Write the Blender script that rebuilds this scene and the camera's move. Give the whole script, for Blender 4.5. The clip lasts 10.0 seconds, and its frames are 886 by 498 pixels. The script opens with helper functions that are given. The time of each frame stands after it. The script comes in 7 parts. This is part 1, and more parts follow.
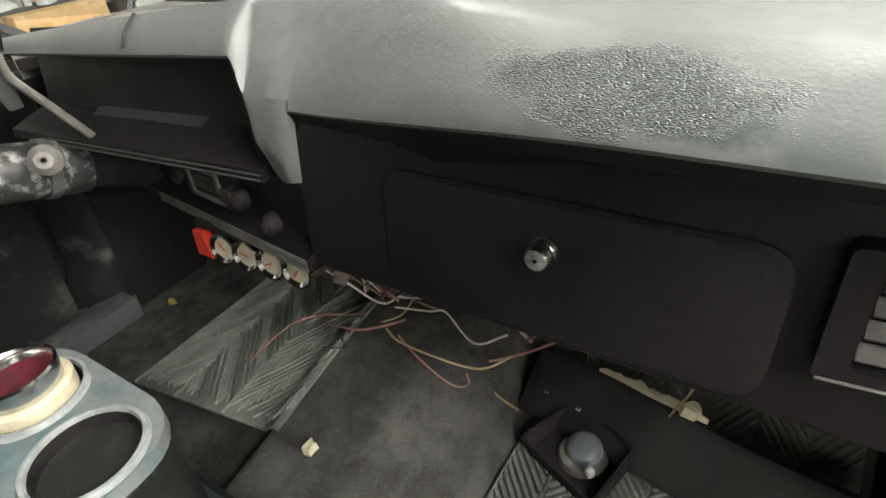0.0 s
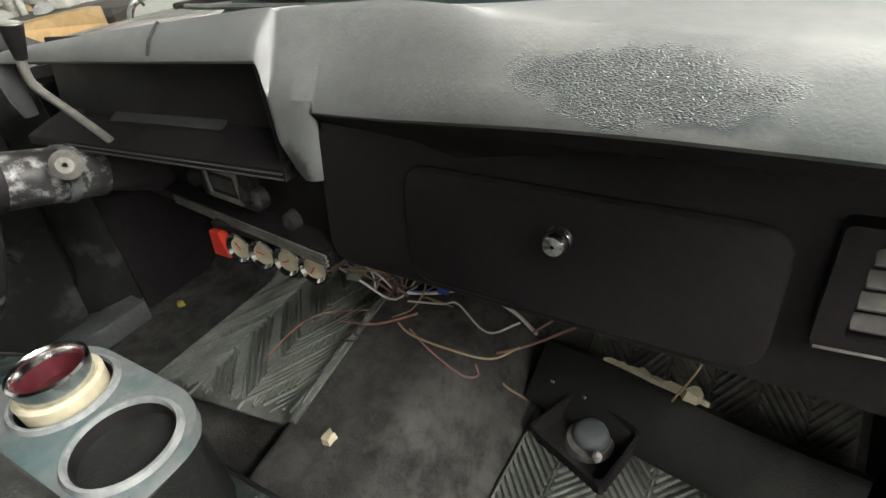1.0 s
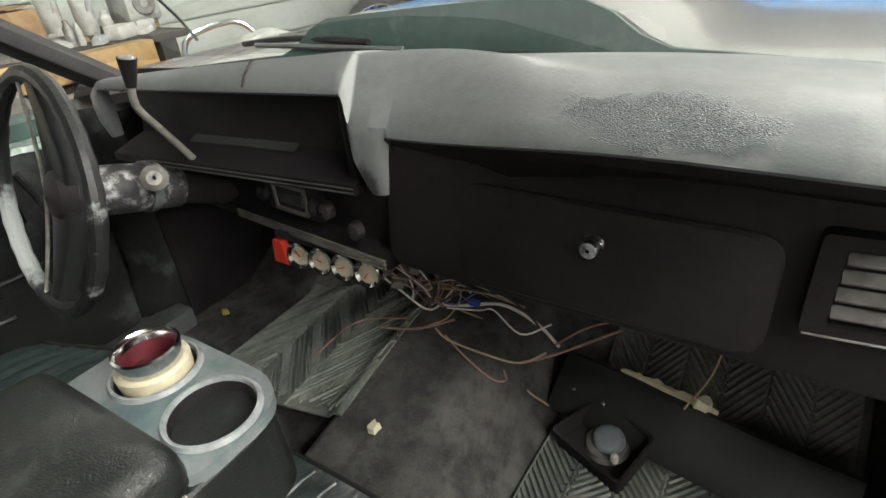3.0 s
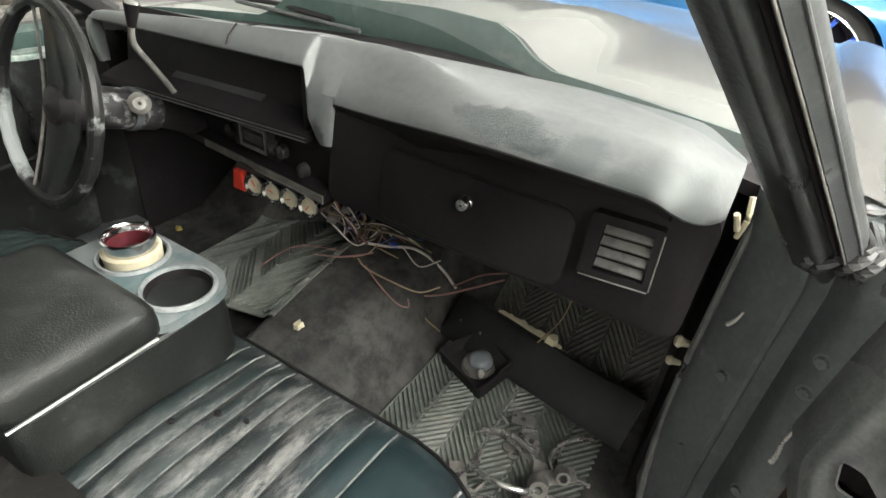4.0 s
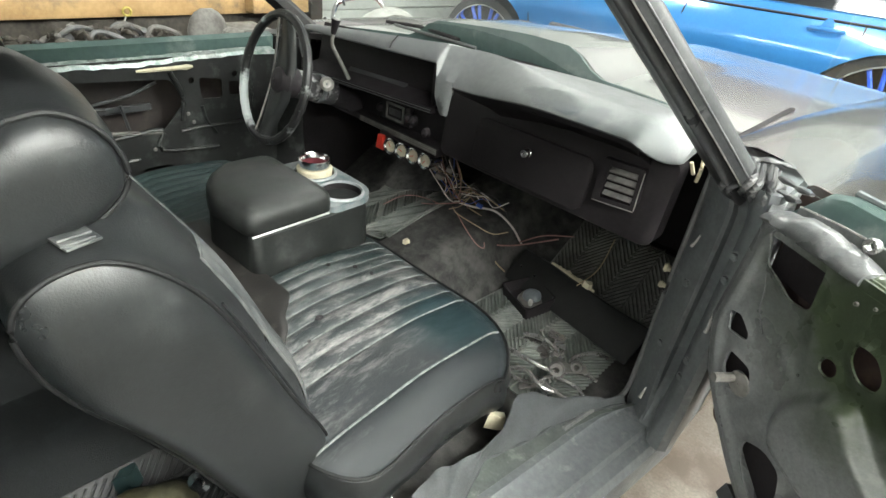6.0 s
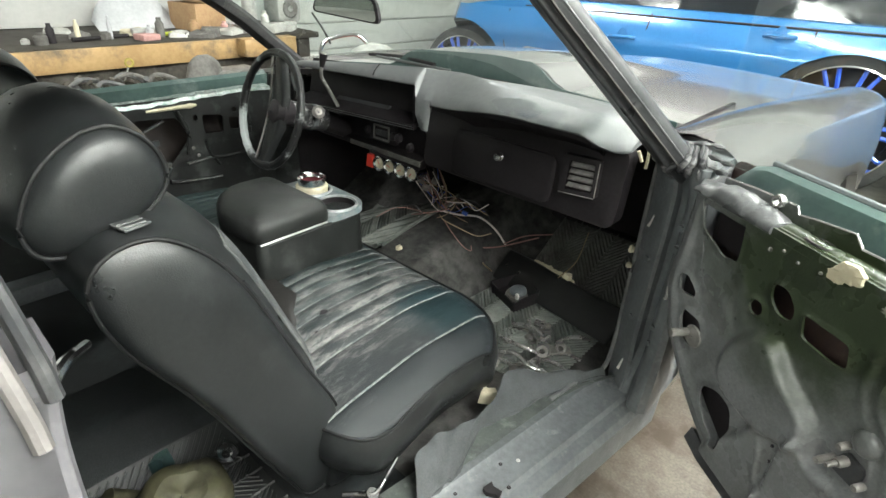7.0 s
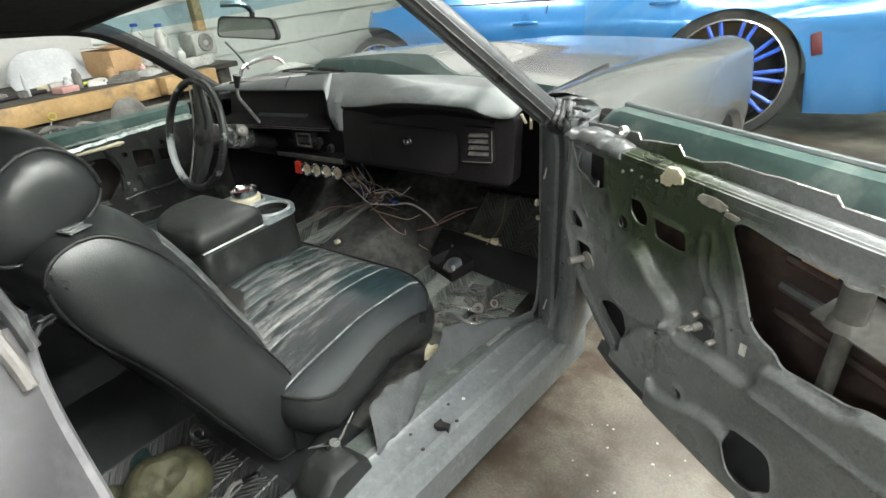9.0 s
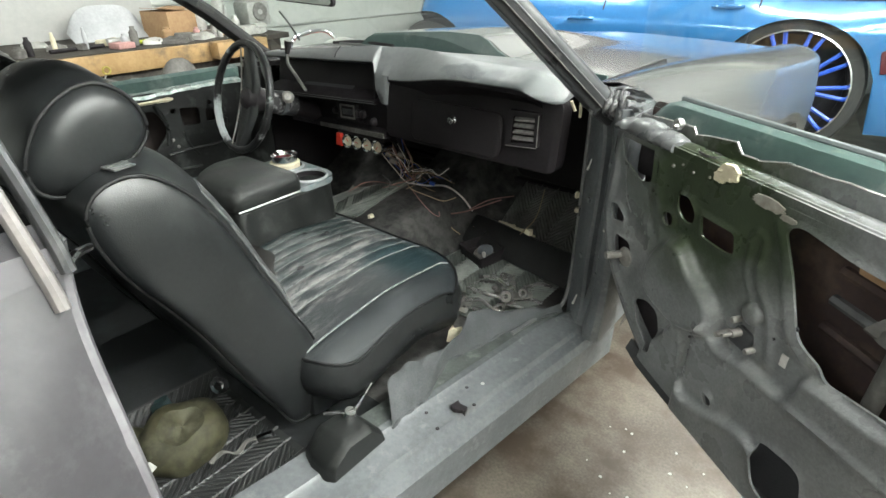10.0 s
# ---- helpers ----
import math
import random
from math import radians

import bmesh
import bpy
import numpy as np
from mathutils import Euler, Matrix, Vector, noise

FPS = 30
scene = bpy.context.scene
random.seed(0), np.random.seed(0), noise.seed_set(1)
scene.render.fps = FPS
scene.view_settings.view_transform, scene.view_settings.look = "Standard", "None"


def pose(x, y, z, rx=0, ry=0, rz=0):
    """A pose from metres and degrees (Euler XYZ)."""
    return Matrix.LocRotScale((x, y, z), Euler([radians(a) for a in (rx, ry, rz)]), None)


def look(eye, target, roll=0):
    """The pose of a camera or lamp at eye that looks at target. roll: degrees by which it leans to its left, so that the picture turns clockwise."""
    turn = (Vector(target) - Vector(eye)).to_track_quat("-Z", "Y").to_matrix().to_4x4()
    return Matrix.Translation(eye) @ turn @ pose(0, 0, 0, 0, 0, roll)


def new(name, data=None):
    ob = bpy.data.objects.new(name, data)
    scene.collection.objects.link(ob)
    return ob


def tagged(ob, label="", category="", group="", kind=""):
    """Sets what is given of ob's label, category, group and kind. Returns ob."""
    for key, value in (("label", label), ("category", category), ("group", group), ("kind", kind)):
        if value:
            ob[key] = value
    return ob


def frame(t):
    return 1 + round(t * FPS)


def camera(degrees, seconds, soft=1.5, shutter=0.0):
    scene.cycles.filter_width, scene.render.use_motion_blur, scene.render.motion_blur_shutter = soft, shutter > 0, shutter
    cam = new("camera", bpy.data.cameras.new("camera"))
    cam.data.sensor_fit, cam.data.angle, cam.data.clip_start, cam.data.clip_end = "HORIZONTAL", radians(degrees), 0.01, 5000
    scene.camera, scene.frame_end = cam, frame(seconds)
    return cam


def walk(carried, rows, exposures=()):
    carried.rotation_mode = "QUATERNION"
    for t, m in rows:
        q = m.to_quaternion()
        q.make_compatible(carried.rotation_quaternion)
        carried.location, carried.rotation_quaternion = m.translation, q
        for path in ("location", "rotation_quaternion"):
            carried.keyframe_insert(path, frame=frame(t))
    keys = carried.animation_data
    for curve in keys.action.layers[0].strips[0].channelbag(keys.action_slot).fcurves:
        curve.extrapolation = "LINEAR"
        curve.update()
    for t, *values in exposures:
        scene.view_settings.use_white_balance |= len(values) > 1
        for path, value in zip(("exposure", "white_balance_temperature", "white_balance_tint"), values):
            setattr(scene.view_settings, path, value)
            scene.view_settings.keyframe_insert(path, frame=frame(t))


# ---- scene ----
cam = camera(78.7, 10.0)
PATH = [
    (0, (0.499, 0.657, 1.043), (-0.451, 2.006, -0.088), -6.4),
    (0.5, (0.483, 0.622, 1.055), (-0.442, 1.99, -0.074), -6.7),
    (1, (0.494, 0.617, 1.053), (-0.435, 1.986, -0.071), -6.9),
    (1.5, (0.506, 0.597, 1.066), (-0.438, 1.981, -0.028), -7.5),
    (2, (0.499, 0.58, 1.07), (-0.494, 1.957, 0.012), -8.4),
    (3.3, (0.519, 0.461, 1.105), (-0.433, 1.885, 0.073), -3.1),
    (3.5, (0.57, 0.424, 1.128), (-0.279, 1.882, 0.054), 1.3),
    (4, (0.678, 0.339, 1.193), (-0.098, 1.796, 0.065), 6.1),
    (4.5, (0.752, 0.257, 1.201), (-0.209, 1.59, 0.062), 5.6),
    (5, (0.819, 0.11, 1.215), (-0.33, 1.347, 0.143), 5.2),
    (5.5, (0.924, -0.035, 1.231), (-0.217, 1.224, 0.178), 5.8),
    (6, (1.02, -0.051, 1.239), (-0.082, 1.254, 0.199), 7.3),
    (6.2, (1.072, -0.049, 1.25), (-0.051, 1.258, 0.234), 6.9),
    (7.3, (1.172, -0.211, 1.239), (0.069, 1.172, 0.308), 1.2),
    (7.5, (1.19, -0.238, 1.236), (0.13, 1.176, 0.301), -0.5),
    (8, (1.26, -0.266, 1.25), (0.314, 1.232, 0.323), -1.8),
    (8.5, (1.306, -0.238, 1.245), (0.37, 1.267, 0.319), -2.7),
    (9, (1.348, -0.237, 1.235), (0.303, 1.199, 0.315), -4.6),
    (9.5, (1.37, -0.229, 1.224), (0.296, 1.188, 0.308), -4.9),
    (10, (1.335, -0.243, 1.199), (0.214, 1.12, 0.259), -0.4),
]
walk(cam, [(t, look(eye, target, roll)) for t, eye, target, roll in PATH],
     exposures=[(0.0, 0.36, 6900, 15), (1.0, 0.18, 6850, 15), (2.0, 0.08, 6800, 14), (3.5, 0.09, 6800, 14), (4.0, 0.3, 6750, 13.5), (5.0, 0.36, 6650, 12), (5.5, 0.44, 6550, 11.5), (6.0, 0.36, 6550, 11), (7.5, 0.09, 6500, 10), (8.5, 0.04, 6500, 10), (10.0, 0.09, 6450, 10.5)])

# ---- world and light ----
world = bpy.data.worlds.new("garage_air")
scene.world = world
world.use_nodes = True
world.node_tree.nodes["Background"].inputs[0].default_value = (0.9, 0.95, 1.0, 1)
world.node_tree.nodes["Background"].inputs[1].default_value = 0.05


# ---- materials ----
def mat(name, a, b=None, rough=0.5, metal=0.0, scale=8.0, fine=60.0, bump=0.0, bump_scale=200.0,
        rough_var=0.1, coat=0.0, spec=0.5, stain=None, stain_scale=3.0, stain_amount=0.5, mix=0.5, stretch=None, patch=None, stain_rough=0.65, patch_scale=14.0, patch_soft=0.45, crinkle=0.0):
    """A worn surface: two colours mixed by broad and fine noise, an optional stain, and fine relief."""
    m = bpy.data.materials.new(name)
    m.use_nodes = True
    nt = m.node_tree
    p = nt.nodes["Principled BSDF"]
    b = b or tuple(c * 0.75 for c in a)
    tc = nt.nodes.new("ShaderNodeTexCoord")
    vec = tc.outputs["Object"]
    if stretch:
        mp = nt.nodes.new("ShaderNodeMapping")
        mp.inputs["Scale"].default_value = stretch
        nt.links.new(vec, mp.inputs["Vector"])
        vec = mp.outputs[0]

    def noise_node(s, detail=4.0, rough_=0.6):
        n = nt.nodes.new("ShaderNodeTexNoise")
        n.inputs["Scale"].default_value = s
        n.inputs["Detail"].default_value = detail
        n.inputs["Roughness"].default_value = rough_
        nt.links.new(vec, n.inputs["Vector"])
        return n

    def ramp(src, lo, hi):
        r = nt.nodes.new("ShaderNodeMapRange")
        r.inputs["From Min"].default_value = lo
        r.inputs["From Max"].default_value = hi
        nt.links.new(src, r.inputs["Value"])
        return r.outputs[0]

    def blend(fac, c1, c2):
        x = nt.nodes.new("ShaderNodeMix")
        x.data_type = "RGBA"
        for sock, v in ((x.inputs[0], fac), (x.inputs[6], c1), (x.inputs[7], c2)):
            if isinstance(v, tuple):
                sock.default_value = (*v, 1)
            elif isinstance(v, float):
                sock.default_value = v
            else:
                nt.links.new(v, sock)
        return x.outputs[2]

    n1, n2 = noise_node(scale), noise_node(fine, 2.0)
    add = nt.nodes.new("ShaderNodeMath")
    add.operation = "MULTIPLY_ADD"
    nt.links.new(n2.outputs[0], add.inputs[0])
    add.inputs[1].default_value = 0.6
    nt.links.new(n1.outputs[0], add.inputs[2])
    col = blend(ramp(add.outputs[0], mix + 0.12, mix + 0.48), a, b)
    if stain:
        n3 = noise_node(stain_scale, 7.0, stain_rough)
        fac = ramp(n3.outputs[0], 0.62 - 0.3 * stain_amount, 0.78 - 0.3 * stain_amount)
        col = blend(fac, col, stain)
    worn = None
    for centre, radii, colour in (patch or ()):      # worn or stained patches of their own: (centre, radii, colour)
        sh = nt.nodes.new("ShaderNodeVectorMath")
        sh.operation = "SUBTRACT"
        nt.links.new(tc.outputs["Object"], sh.inputs[0])
        sh.inputs[1].default_value = centre
        dv = nt.nodes.new("ShaderNodeVectorMath")
        dv.operation = "DIVIDE"
        nt.links.new(sh.outputs[0], dv.inputs[0])
        dv.inputs[1].default_value = radii
        ln = nt.nodes.new("ShaderNodeVectorMath")
        ln.operation = "LENGTH"
        nt.links.new(dv.outputs[0], ln.inputs[0])
        n5 = noise_node(patch_scale, 6.0, 0.7)
        ad = nt.nodes.new("ShaderNodeMath")
        ad.operation = "MULTIPLY_ADD"
        nt.links.new(n5.outputs[0], ad.inputs[0])
        ad.inputs[1].default_value = 1.4
        nt.links.new(ln.outputs["Value"], ad.inputs[2])
        inv = nt.nodes.new("ShaderNodeMapRange")
        inv.inputs["From Min"].default_value, inv.inputs["From Max"].default_value = 1.45, 1.45 + patch_soft
        inv.inputs["To Min"].default_value, inv.inputs["To Max"].default_value = 1.0, 0.0
        nt.links.new(ad.outputs[0], inv.inputs["Value"])
        col = blend(inv.outputs[0], col, colour)
        if worn is None:
            worn = inv.outputs[0]
    nt.links.new(col, p.inputs["Base Color"])
    rr = nt.nodes.new("ShaderNodeMapRange")
    rr.inputs["To Min"].default_value = max(0.02, rough - rough_var)
    rr.inputs["To Max"].default_value = min(1.0, rough + rough_var)
    rr.inputs["From Min"].default_value, rr.inputs["From Max"].default_value = 0.3, 0.7
    nt.links.new(n1.outputs[0], rr.inputs["Value"])
    nt.links.new(rr.outputs[0], p.inputs["Roughness"])
    p.inputs["Metallic"].default_value = metal
    p.inputs["Specular IOR Level"].default_value = spec
    p.inputs["Coat Weight"].default_value = coat
    p.inputs["Coat Roughness"].default_value = 0.08
    if bump:
        n4 = noise_node(bump_scale, 3.0)
        bp = nt.nodes.new("ShaderNodeBump")
        bp.inputs["Strength"].default_value = bump
        bp.inputs["Distance"].default_value = 0.002
        nt.links.new(n4.outputs[0], bp.inputs["Height"])
        if crinkle and worn is not None:      # leathery relief inside the first patch
            vo = nt.nodes.new("ShaderNodeTexVoronoi")
            vo.feature = "DISTANCE_TO_EDGE"
            vo.inputs["Scale"].default_value = 720.0
            wr = nt.nodes.new("ShaderNodeMapping")
            wr.inputs["Scale"].default_value = (0.45, 1.0, 1.0)
            nt.links.new(tc.outputs["Object"], wr.inputs["Vector"])
            nt.links.new(wr.outputs[0], vo.inputs["Vector"])
            mu = nt.nodes.new("ShaderNodeMath")
            mu.operation = "MULTIPLY"
            nt.links.new(vo.outputs["Distance"], mu.inputs[0])
            nt.links.new(worn, mu.inputs[1])
            b2 = nt.nodes.new("ShaderNodeBump")
            b2.inputs["Strength"].default_value = crinkle
            b2.inputs["Distance"].default_value = 0.004
            nt.links.new(mu.outputs[0], b2.inputs["Height"])
            nt.links.new(bp.outputs[0], b2.inputs["Normal"])
            bp = b2
        nt.links.new(bp.outputs[0], p.inputs["Normal"])
    return m


def glass_mat(name, tint, rough=0.0):
    m = bpy.data.materials.new(name)
    m.use_nodes = True
    nt = m.node_tree
    nt.nodes.clear()
    out = nt.nodes.new("ShaderNodeOutputMaterial")
    tr, gl, mx, lw = (nt.nodes.new("ShaderNode" + k) for k in ("BsdfTransparent", "BsdfGlossy", "MixShader", "LayerWeight"))
    fr = nt.nodes.new("ShaderNodeMath")
    fr.operation = "POWER"
    fr.inputs[1].default_value = 3.5
    lw.inputs[0].default_value = 0.5
    sc_ = nt.nodes.new("ShaderNodeMapRange")
    sc_.inputs["To Min"].default_value, sc_.inputs["To Max"].default_value = 0.04, 0.6
    nt.links.new(lw.outputs["Facing"], fr.inputs[0])
    nt.links.new(fr.outputs[0], sc_.inputs["Value"])
    tr.inputs[0].default_value = (*tint, 1)
    gl.inputs["Roughness"].default_value = rough
    nt.links.new(sc_.outputs[0], mx.inputs[0])
    nt.links.new(tr.outputs[0], mx.inputs[1])
    nt.links.new(gl.outputs[0], mx.inputs[2])
    nt.links.new(mx.outputs[0], out.inputs[0])
    return m


def glow(name, color, strength):
    m = bpy.data.materials.new(name)
    m.use_nodes = True
    p = m.node_tree.nodes["Principled BSDF"]
    p.inputs["Base Color"].default_value = (*color, 1)
    p.inputs["Emission Color"].default_value = (*color, 1)
    p.inputs["Emission Strength"].default_value = strength
    return m


M_CONCRETE = mat("concrete", (0.158, 0.138, 0.113), (0.068, 0.057, 0.046), 0.5, scale=3.2, fine=130, bump=0.5, bump_scale=90, stain=(0.055, 0.04, 0.029), stain_scale=4.5, stain_amount=0.6)
M_SIDING = mat("white_siding", (0.58, 0.60, 0.565), (0.49, 0.51, 0.48), 0.5, scale=1.5, fine=20)
M_CEIL = mat("ceiling_board", (0.6, 0.6, 0.58), None, 0.8, scale=2)
M_PRIMER = mat("grey_primer", (0.138, 0.147, 0.153), (0.090, 0.097, 0.102), 0.38, scale=6, fine=90, bump=0.15, stain=(0.20, 0.205, 0.205), stain_scale=26, stain_amount=0.12)
M_DOORP = mat("door_primer_green", (0.178, 0.183, 0.184), (0.112, 0.116, 0.118), 0.31, scale=7, fine=160, bump=0.35, bump_scale=170, stain=(0.19, 0.193, 0.19), stain_scale=16, stain_amount=0.25, patch_scale=9.0, patch_soft=0.7, patch=[((1.13, 0.745, 0.81), (0.19, 0.19, 0.125), (0.026, 0.036, 0.018))])
M_OLDGREEN = mat("old_green_paint", (0.06, 0.098, 0.09), (0.04, 0.07, 0.066), 0.4, scale=7, fine=60, stain=(0.15, 0.18, 0.17), stain_scale=9, stain_amount=0.25)
M_LAV = mat("lavender_grey_primer", (0.094, 0.090, 0.098), (0.076, 0.073, 0.079), 0.45, scale=4, fine=60, stain=(0.15, 0.146, 0.154), stain_scale=7, stain_amount=0.22)
M_HOOD = mat("pearl_grey_paint", (0.30, 0.288, 0.285), (0.265, 0.256, 0.253), 0.20, scale=2, fine=400, coat=1.0, rough_var=0.04)
M_PAD = mat("dash_pad_vinyl", (0.128, 0.133, 0.135), (0.106, 0.111, 0.113), 0.46, scale=5, fine=80, bump=0.12, bump_scale=330, stain=(0.12, 0.127, 0.13), stain_scale=4.5, stain_amount=0.2, crinkle=0.8, patch_scale=34.0, patch_soft=0.4,
            patch=[((0.415, 0.955, 0.938), (0.085, 0.06, 0.016), (0.05, 0.06, 0.062)), ((0.46, 0.945, 0.934), (0.05, 0.05, 0.010), (0.035, 0.044, 0.047)), ((0.53, 0.93, 0.935), (0.030, 0.05, 0.03), (0.075, 0.084, 0.086)), ((0.64, 0.94, 0.91), (0.085, 0.08, 0.05), (0.075, 0.084, 0.084)), ((0.345, 0.94, 0.902), (0.012, 0.03, 0.006), (0.03, 0.032, 0.033)), ((0.06, 0.98, 0.80), (0.02, 0.03, 0.035), (0.03, 0.031, 0.032))])
M_DASHBLK = mat("black_dash_plastic", (0.0105, 0.0088, 0.0100), (0.016, 0.0138, 0.0152), 0.55, scale=9, fine=120, bump=0.25, bump_scale=500, spec=0.16)
M_BLACK = mat("black_plastic", (0.016, 0.0138, 0.0152), (0.024, 0.021, 0.023), 0.55, scale=9, fine=120, bump=0.25, bump_scale=500, spec=0.18)
M_LIDV = mat("worn_black_lid_vinyl", (0.009, 0.0100, 0.0095), (0.016, 0.017, 0.0165), 0.42, spec=0.3, scale=9, fine=120, bump=0.5, bump_scale=380, rough_var=0.12, stain=(0.04, 0.042, 0.041), stain_scale=9, stain_amount=0.25)
M_FLAPV = mat("brown_black_vinyl", (0.009, 0.008, 0.0075), (0.016, 0.0145, 0.0135), 0.5, spec=0.4, scale=9, fine=90, bump=0.3, bump_scale=350, stain=(0.045, 0.042, 0.038), stain_scale=14, stain_amount=0.2)
M_BLACKV = mat("black_vinyl", (0.0095, 0.0104, 0.0108), (0.0155, 0.0167, 0.0172), 0.33, spec=0.38, scale=7, fine=110, bump=0.18, bump_scale=450, rough_var=0.07, stain=(0.03, 0.032, 0.032), stain_scale=6, stain_amount=0.15)
M_PIPING = mat("dull_black_piping", (0.006, 0.0062, 0.0064), (0.010, 0.0105, 0.011), 0.55, spec=0.25, scale=20, fine=120)
M_REARCARPET = mat("black_rear_carpet", (0.010, 0.0115, 0.012), (0.020, 0.022, 0.023), 0.8, spec=0.3, scale=9, fine=300, bump=0.8, bump_scale=500, stain=(0.03, 0.038, 0.04), stain_scale=6, stain_amount=0.3)
M_BRIGHT = mat("bright_steel", (0.60, 0.59, 0.57), (0.35, 0.34, 0.33), 0.24, metal=0.75, scale=30)
M_SEAT = mat("dusty_seat_vinyl", (0.018, 0.022, 0.024), (0.040, 0.044, 0.046), 0.44, spec=0.32, scale=3, fine=50, bump=0.35, bump_scale=300, stain=(0.215, 0.208, 0.203), stain_scale=1.5, stain_amount=0.52, stain_rough=0.8, stretch=(22.0, 6.0, 3.0), patch_scale=2.0, patch_soft=0.8,
             patch=[((0.60, 0.60, 0.47), (0.15, 0.45, 0.3), (0.017, 0.020, 0.022)), ((-0.42, 0.55, 0.47), (0.52, 0.9, 0.6), (0.014, 0.024, 0.024)), ((0.42, 0.70, 0.48), (0.09, 0.10, 0.2), (0.014, 0.027, 0.031))])
M_GREENV = mat("dark_green_vinyl", (0.022, 0.045, 0.045), (0.035, 0.06, 0.06), 0.4, scale=7, fine=90, bump=0.3, bump_scale=500)
M_CONS = mat("console_top_worn", (0.175, 0.188, 0.192), (0.11, 0.132, 0.138), 0.45, scale=9, fine=60, bump=0.2, stain=(0.055, 0.110, 0.120), stain_scale=9, stain_amount=0.46)
M_CUPRING = mat("scuffed_pale_ring", (0.29, 0.30, 0.305), (0.18, 0.20, 0.205), 0.45, scale=30, fine=90)
M_CARPET = mat("dusty_carpet", (0.052, 0.051, 0.048), (0.022, 0.0212, 0.0212), 0.95, scale=26, fine=300, bump=1.0, bump_scale=420, stain=(0.085, 0.083, 0.078), stain_scale=12, stain_amount=0.45)
M_MAT = mat("rubber_floor_mat", (0.145, 0.158, 0.143), (0.08, 0.09, 0.081), 0.6, scale=8, fine=80, bump=0.2, stain=(0.2, 0.21, 0.19), stain_scale=6, stain_amount=0.4)
M_CHROME = mat("chrome", (0.75, 0.75, 0.76), (0.6, 0.6, 0.6), 0.14, metal=1.0, scale=20, rough_var=0.08)
M_STEEL = mat("dull_steel", (0.26, 0.25, 0.235), (0.14, 0.132, 0.122), 0.45, metal=0.25, scale=25, bump=0.1)
M_ALU = mat("brushed_trim", (0.55, 0.55, 0.55), (0.42, 0.41, 0.4), 0.35, metal=0.8, scale=12)
M_BEIGE = mat("beige_primed_metal", (0.19, 0.176, 0.168), (0.14, 0.13, 0.125), 0.5, scale=14, fine=90, bump=0.2)
M_RED = mat("red_plastic", (0.5, 0.035, 0.02), (0.4, 0.03, 0.02), 0.4)
M_DIAL = mat("dial_face", (0.50, 0.45, 0.34), (0.38, 0.34, 0.25), 0.4, scale=60)
M_CREAM = mat("cream_foam", (0.62, 0.57, 0.42), (0.5, 0.45, 0.32), 0.9, scale=40, bump=0.5)
M_WOOD = mat("pine_board", (0.42, 0.275, 0.125), (0.32, 0.20, 0.085), 0.6, scale=6, fine=50, bump=0.2, stain=(0.12, 0.09, 0.06), stain_scale=5, stain_amount=0.3)
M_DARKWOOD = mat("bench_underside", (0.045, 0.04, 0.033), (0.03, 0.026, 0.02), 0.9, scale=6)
# Under-bench dimness put into a mottled brown; some engine fittings share it.
M_DIMBROWN = mat("mottled_dim_brown", (0.060, 0.052, 0.040), (0.026, 0.022, 0.018), 0.7, scale=5, fine=40, bump=0.4, bump_scale=60, stain=(0.10, 0.092, 0.078), stain_scale=9, stain_amount=0.35)
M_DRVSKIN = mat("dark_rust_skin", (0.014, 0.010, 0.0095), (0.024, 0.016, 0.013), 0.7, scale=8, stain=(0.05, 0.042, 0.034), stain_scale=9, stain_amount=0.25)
M_BLUE = mat("blue_car_paint", (0.036, 0.18, 0.43), (0.032, 0.155, 0.385), 0.2, metal=0.2, scale=1.5, coat=1.0, rough_var=0.04)
M_BLUERIM = mat("blue_rim_paint", (0.03, 0.11, 0.62), (0.02, 0.08, 0.5), 0.3, coat=0.5)
M_TYRE = mat("tyre_rubber", (0.02, 0.02, 0.02), (0.032, 0.031, 0.03), 0.8, scale=12, bump=0.4)
M_DARKGLASS = mat("dark_car_glass", (0.01, 0.012, 0.014), None, 0.08)
M_HEAD = mat("headliner_cloth", (0.035, 0.033, 0.034), (0.028, 0.027, 0.028), 0.95, scale=30, fine=300, bump=0.4, bump_scale=900)
M_WINE = mat("wine_red_lining", (0.09, 0.012, 0.018), (0.06, 0.008, 0.012), 0.5, scale=20)
M_PILLAR = mat("dark_pillar_metal", (0.03, 0.031, 0.033), (0.045, 0.046, 0.048), 0.36, scale=9, fine=120, bump=0.2, stain=(0.10, 0.10, 0.10), stain_scale=14, stain_amount=0.2)
M_SLAT = mat("dusty_slat", (0.13, 0.125, 0.12), (0.075, 0.07, 0.068), 0.6, scale=30)
M_RIM = mat("worn_rim", (0.010, 0.010, 0.011), (0.017, 0.017, 0.017), 0.42, spec=0.35, scale=9, fine=70, bump=0.5, bump_scale=160, stain=(0.30, 0.31, 0.31), stain_scale=22, stain_amount=0.06, patch_scale=40.0, patch=[((-0.60, 0.80, 0.66), (0.09, 0.1, 0.09), (0.42, 0.45, 0.45)), ((-0.56, 0.80, 0.93), (0.05, 0.05, 0.03), (0.25, 0.30, 0.31))])
M_COLUMN = mat("splashed_column", (0.035, 0.034, 0.036), (0.018, 0.017, 0.018), 0.4, scale=14, bump=0.3, bump_scale=90, stain=(0.42, 0.42, 0.42), stain_scale=34, stain_amount=0.36)
M_SKIN = mat("rusty_inner_skin", (0.035, 0.022, 0.022), (0.06, 0.035, 0.028), 0.8, scale=6, stain=(0.12, 0.085, 0.06), stain_scale=5, stain_amount=0.3)
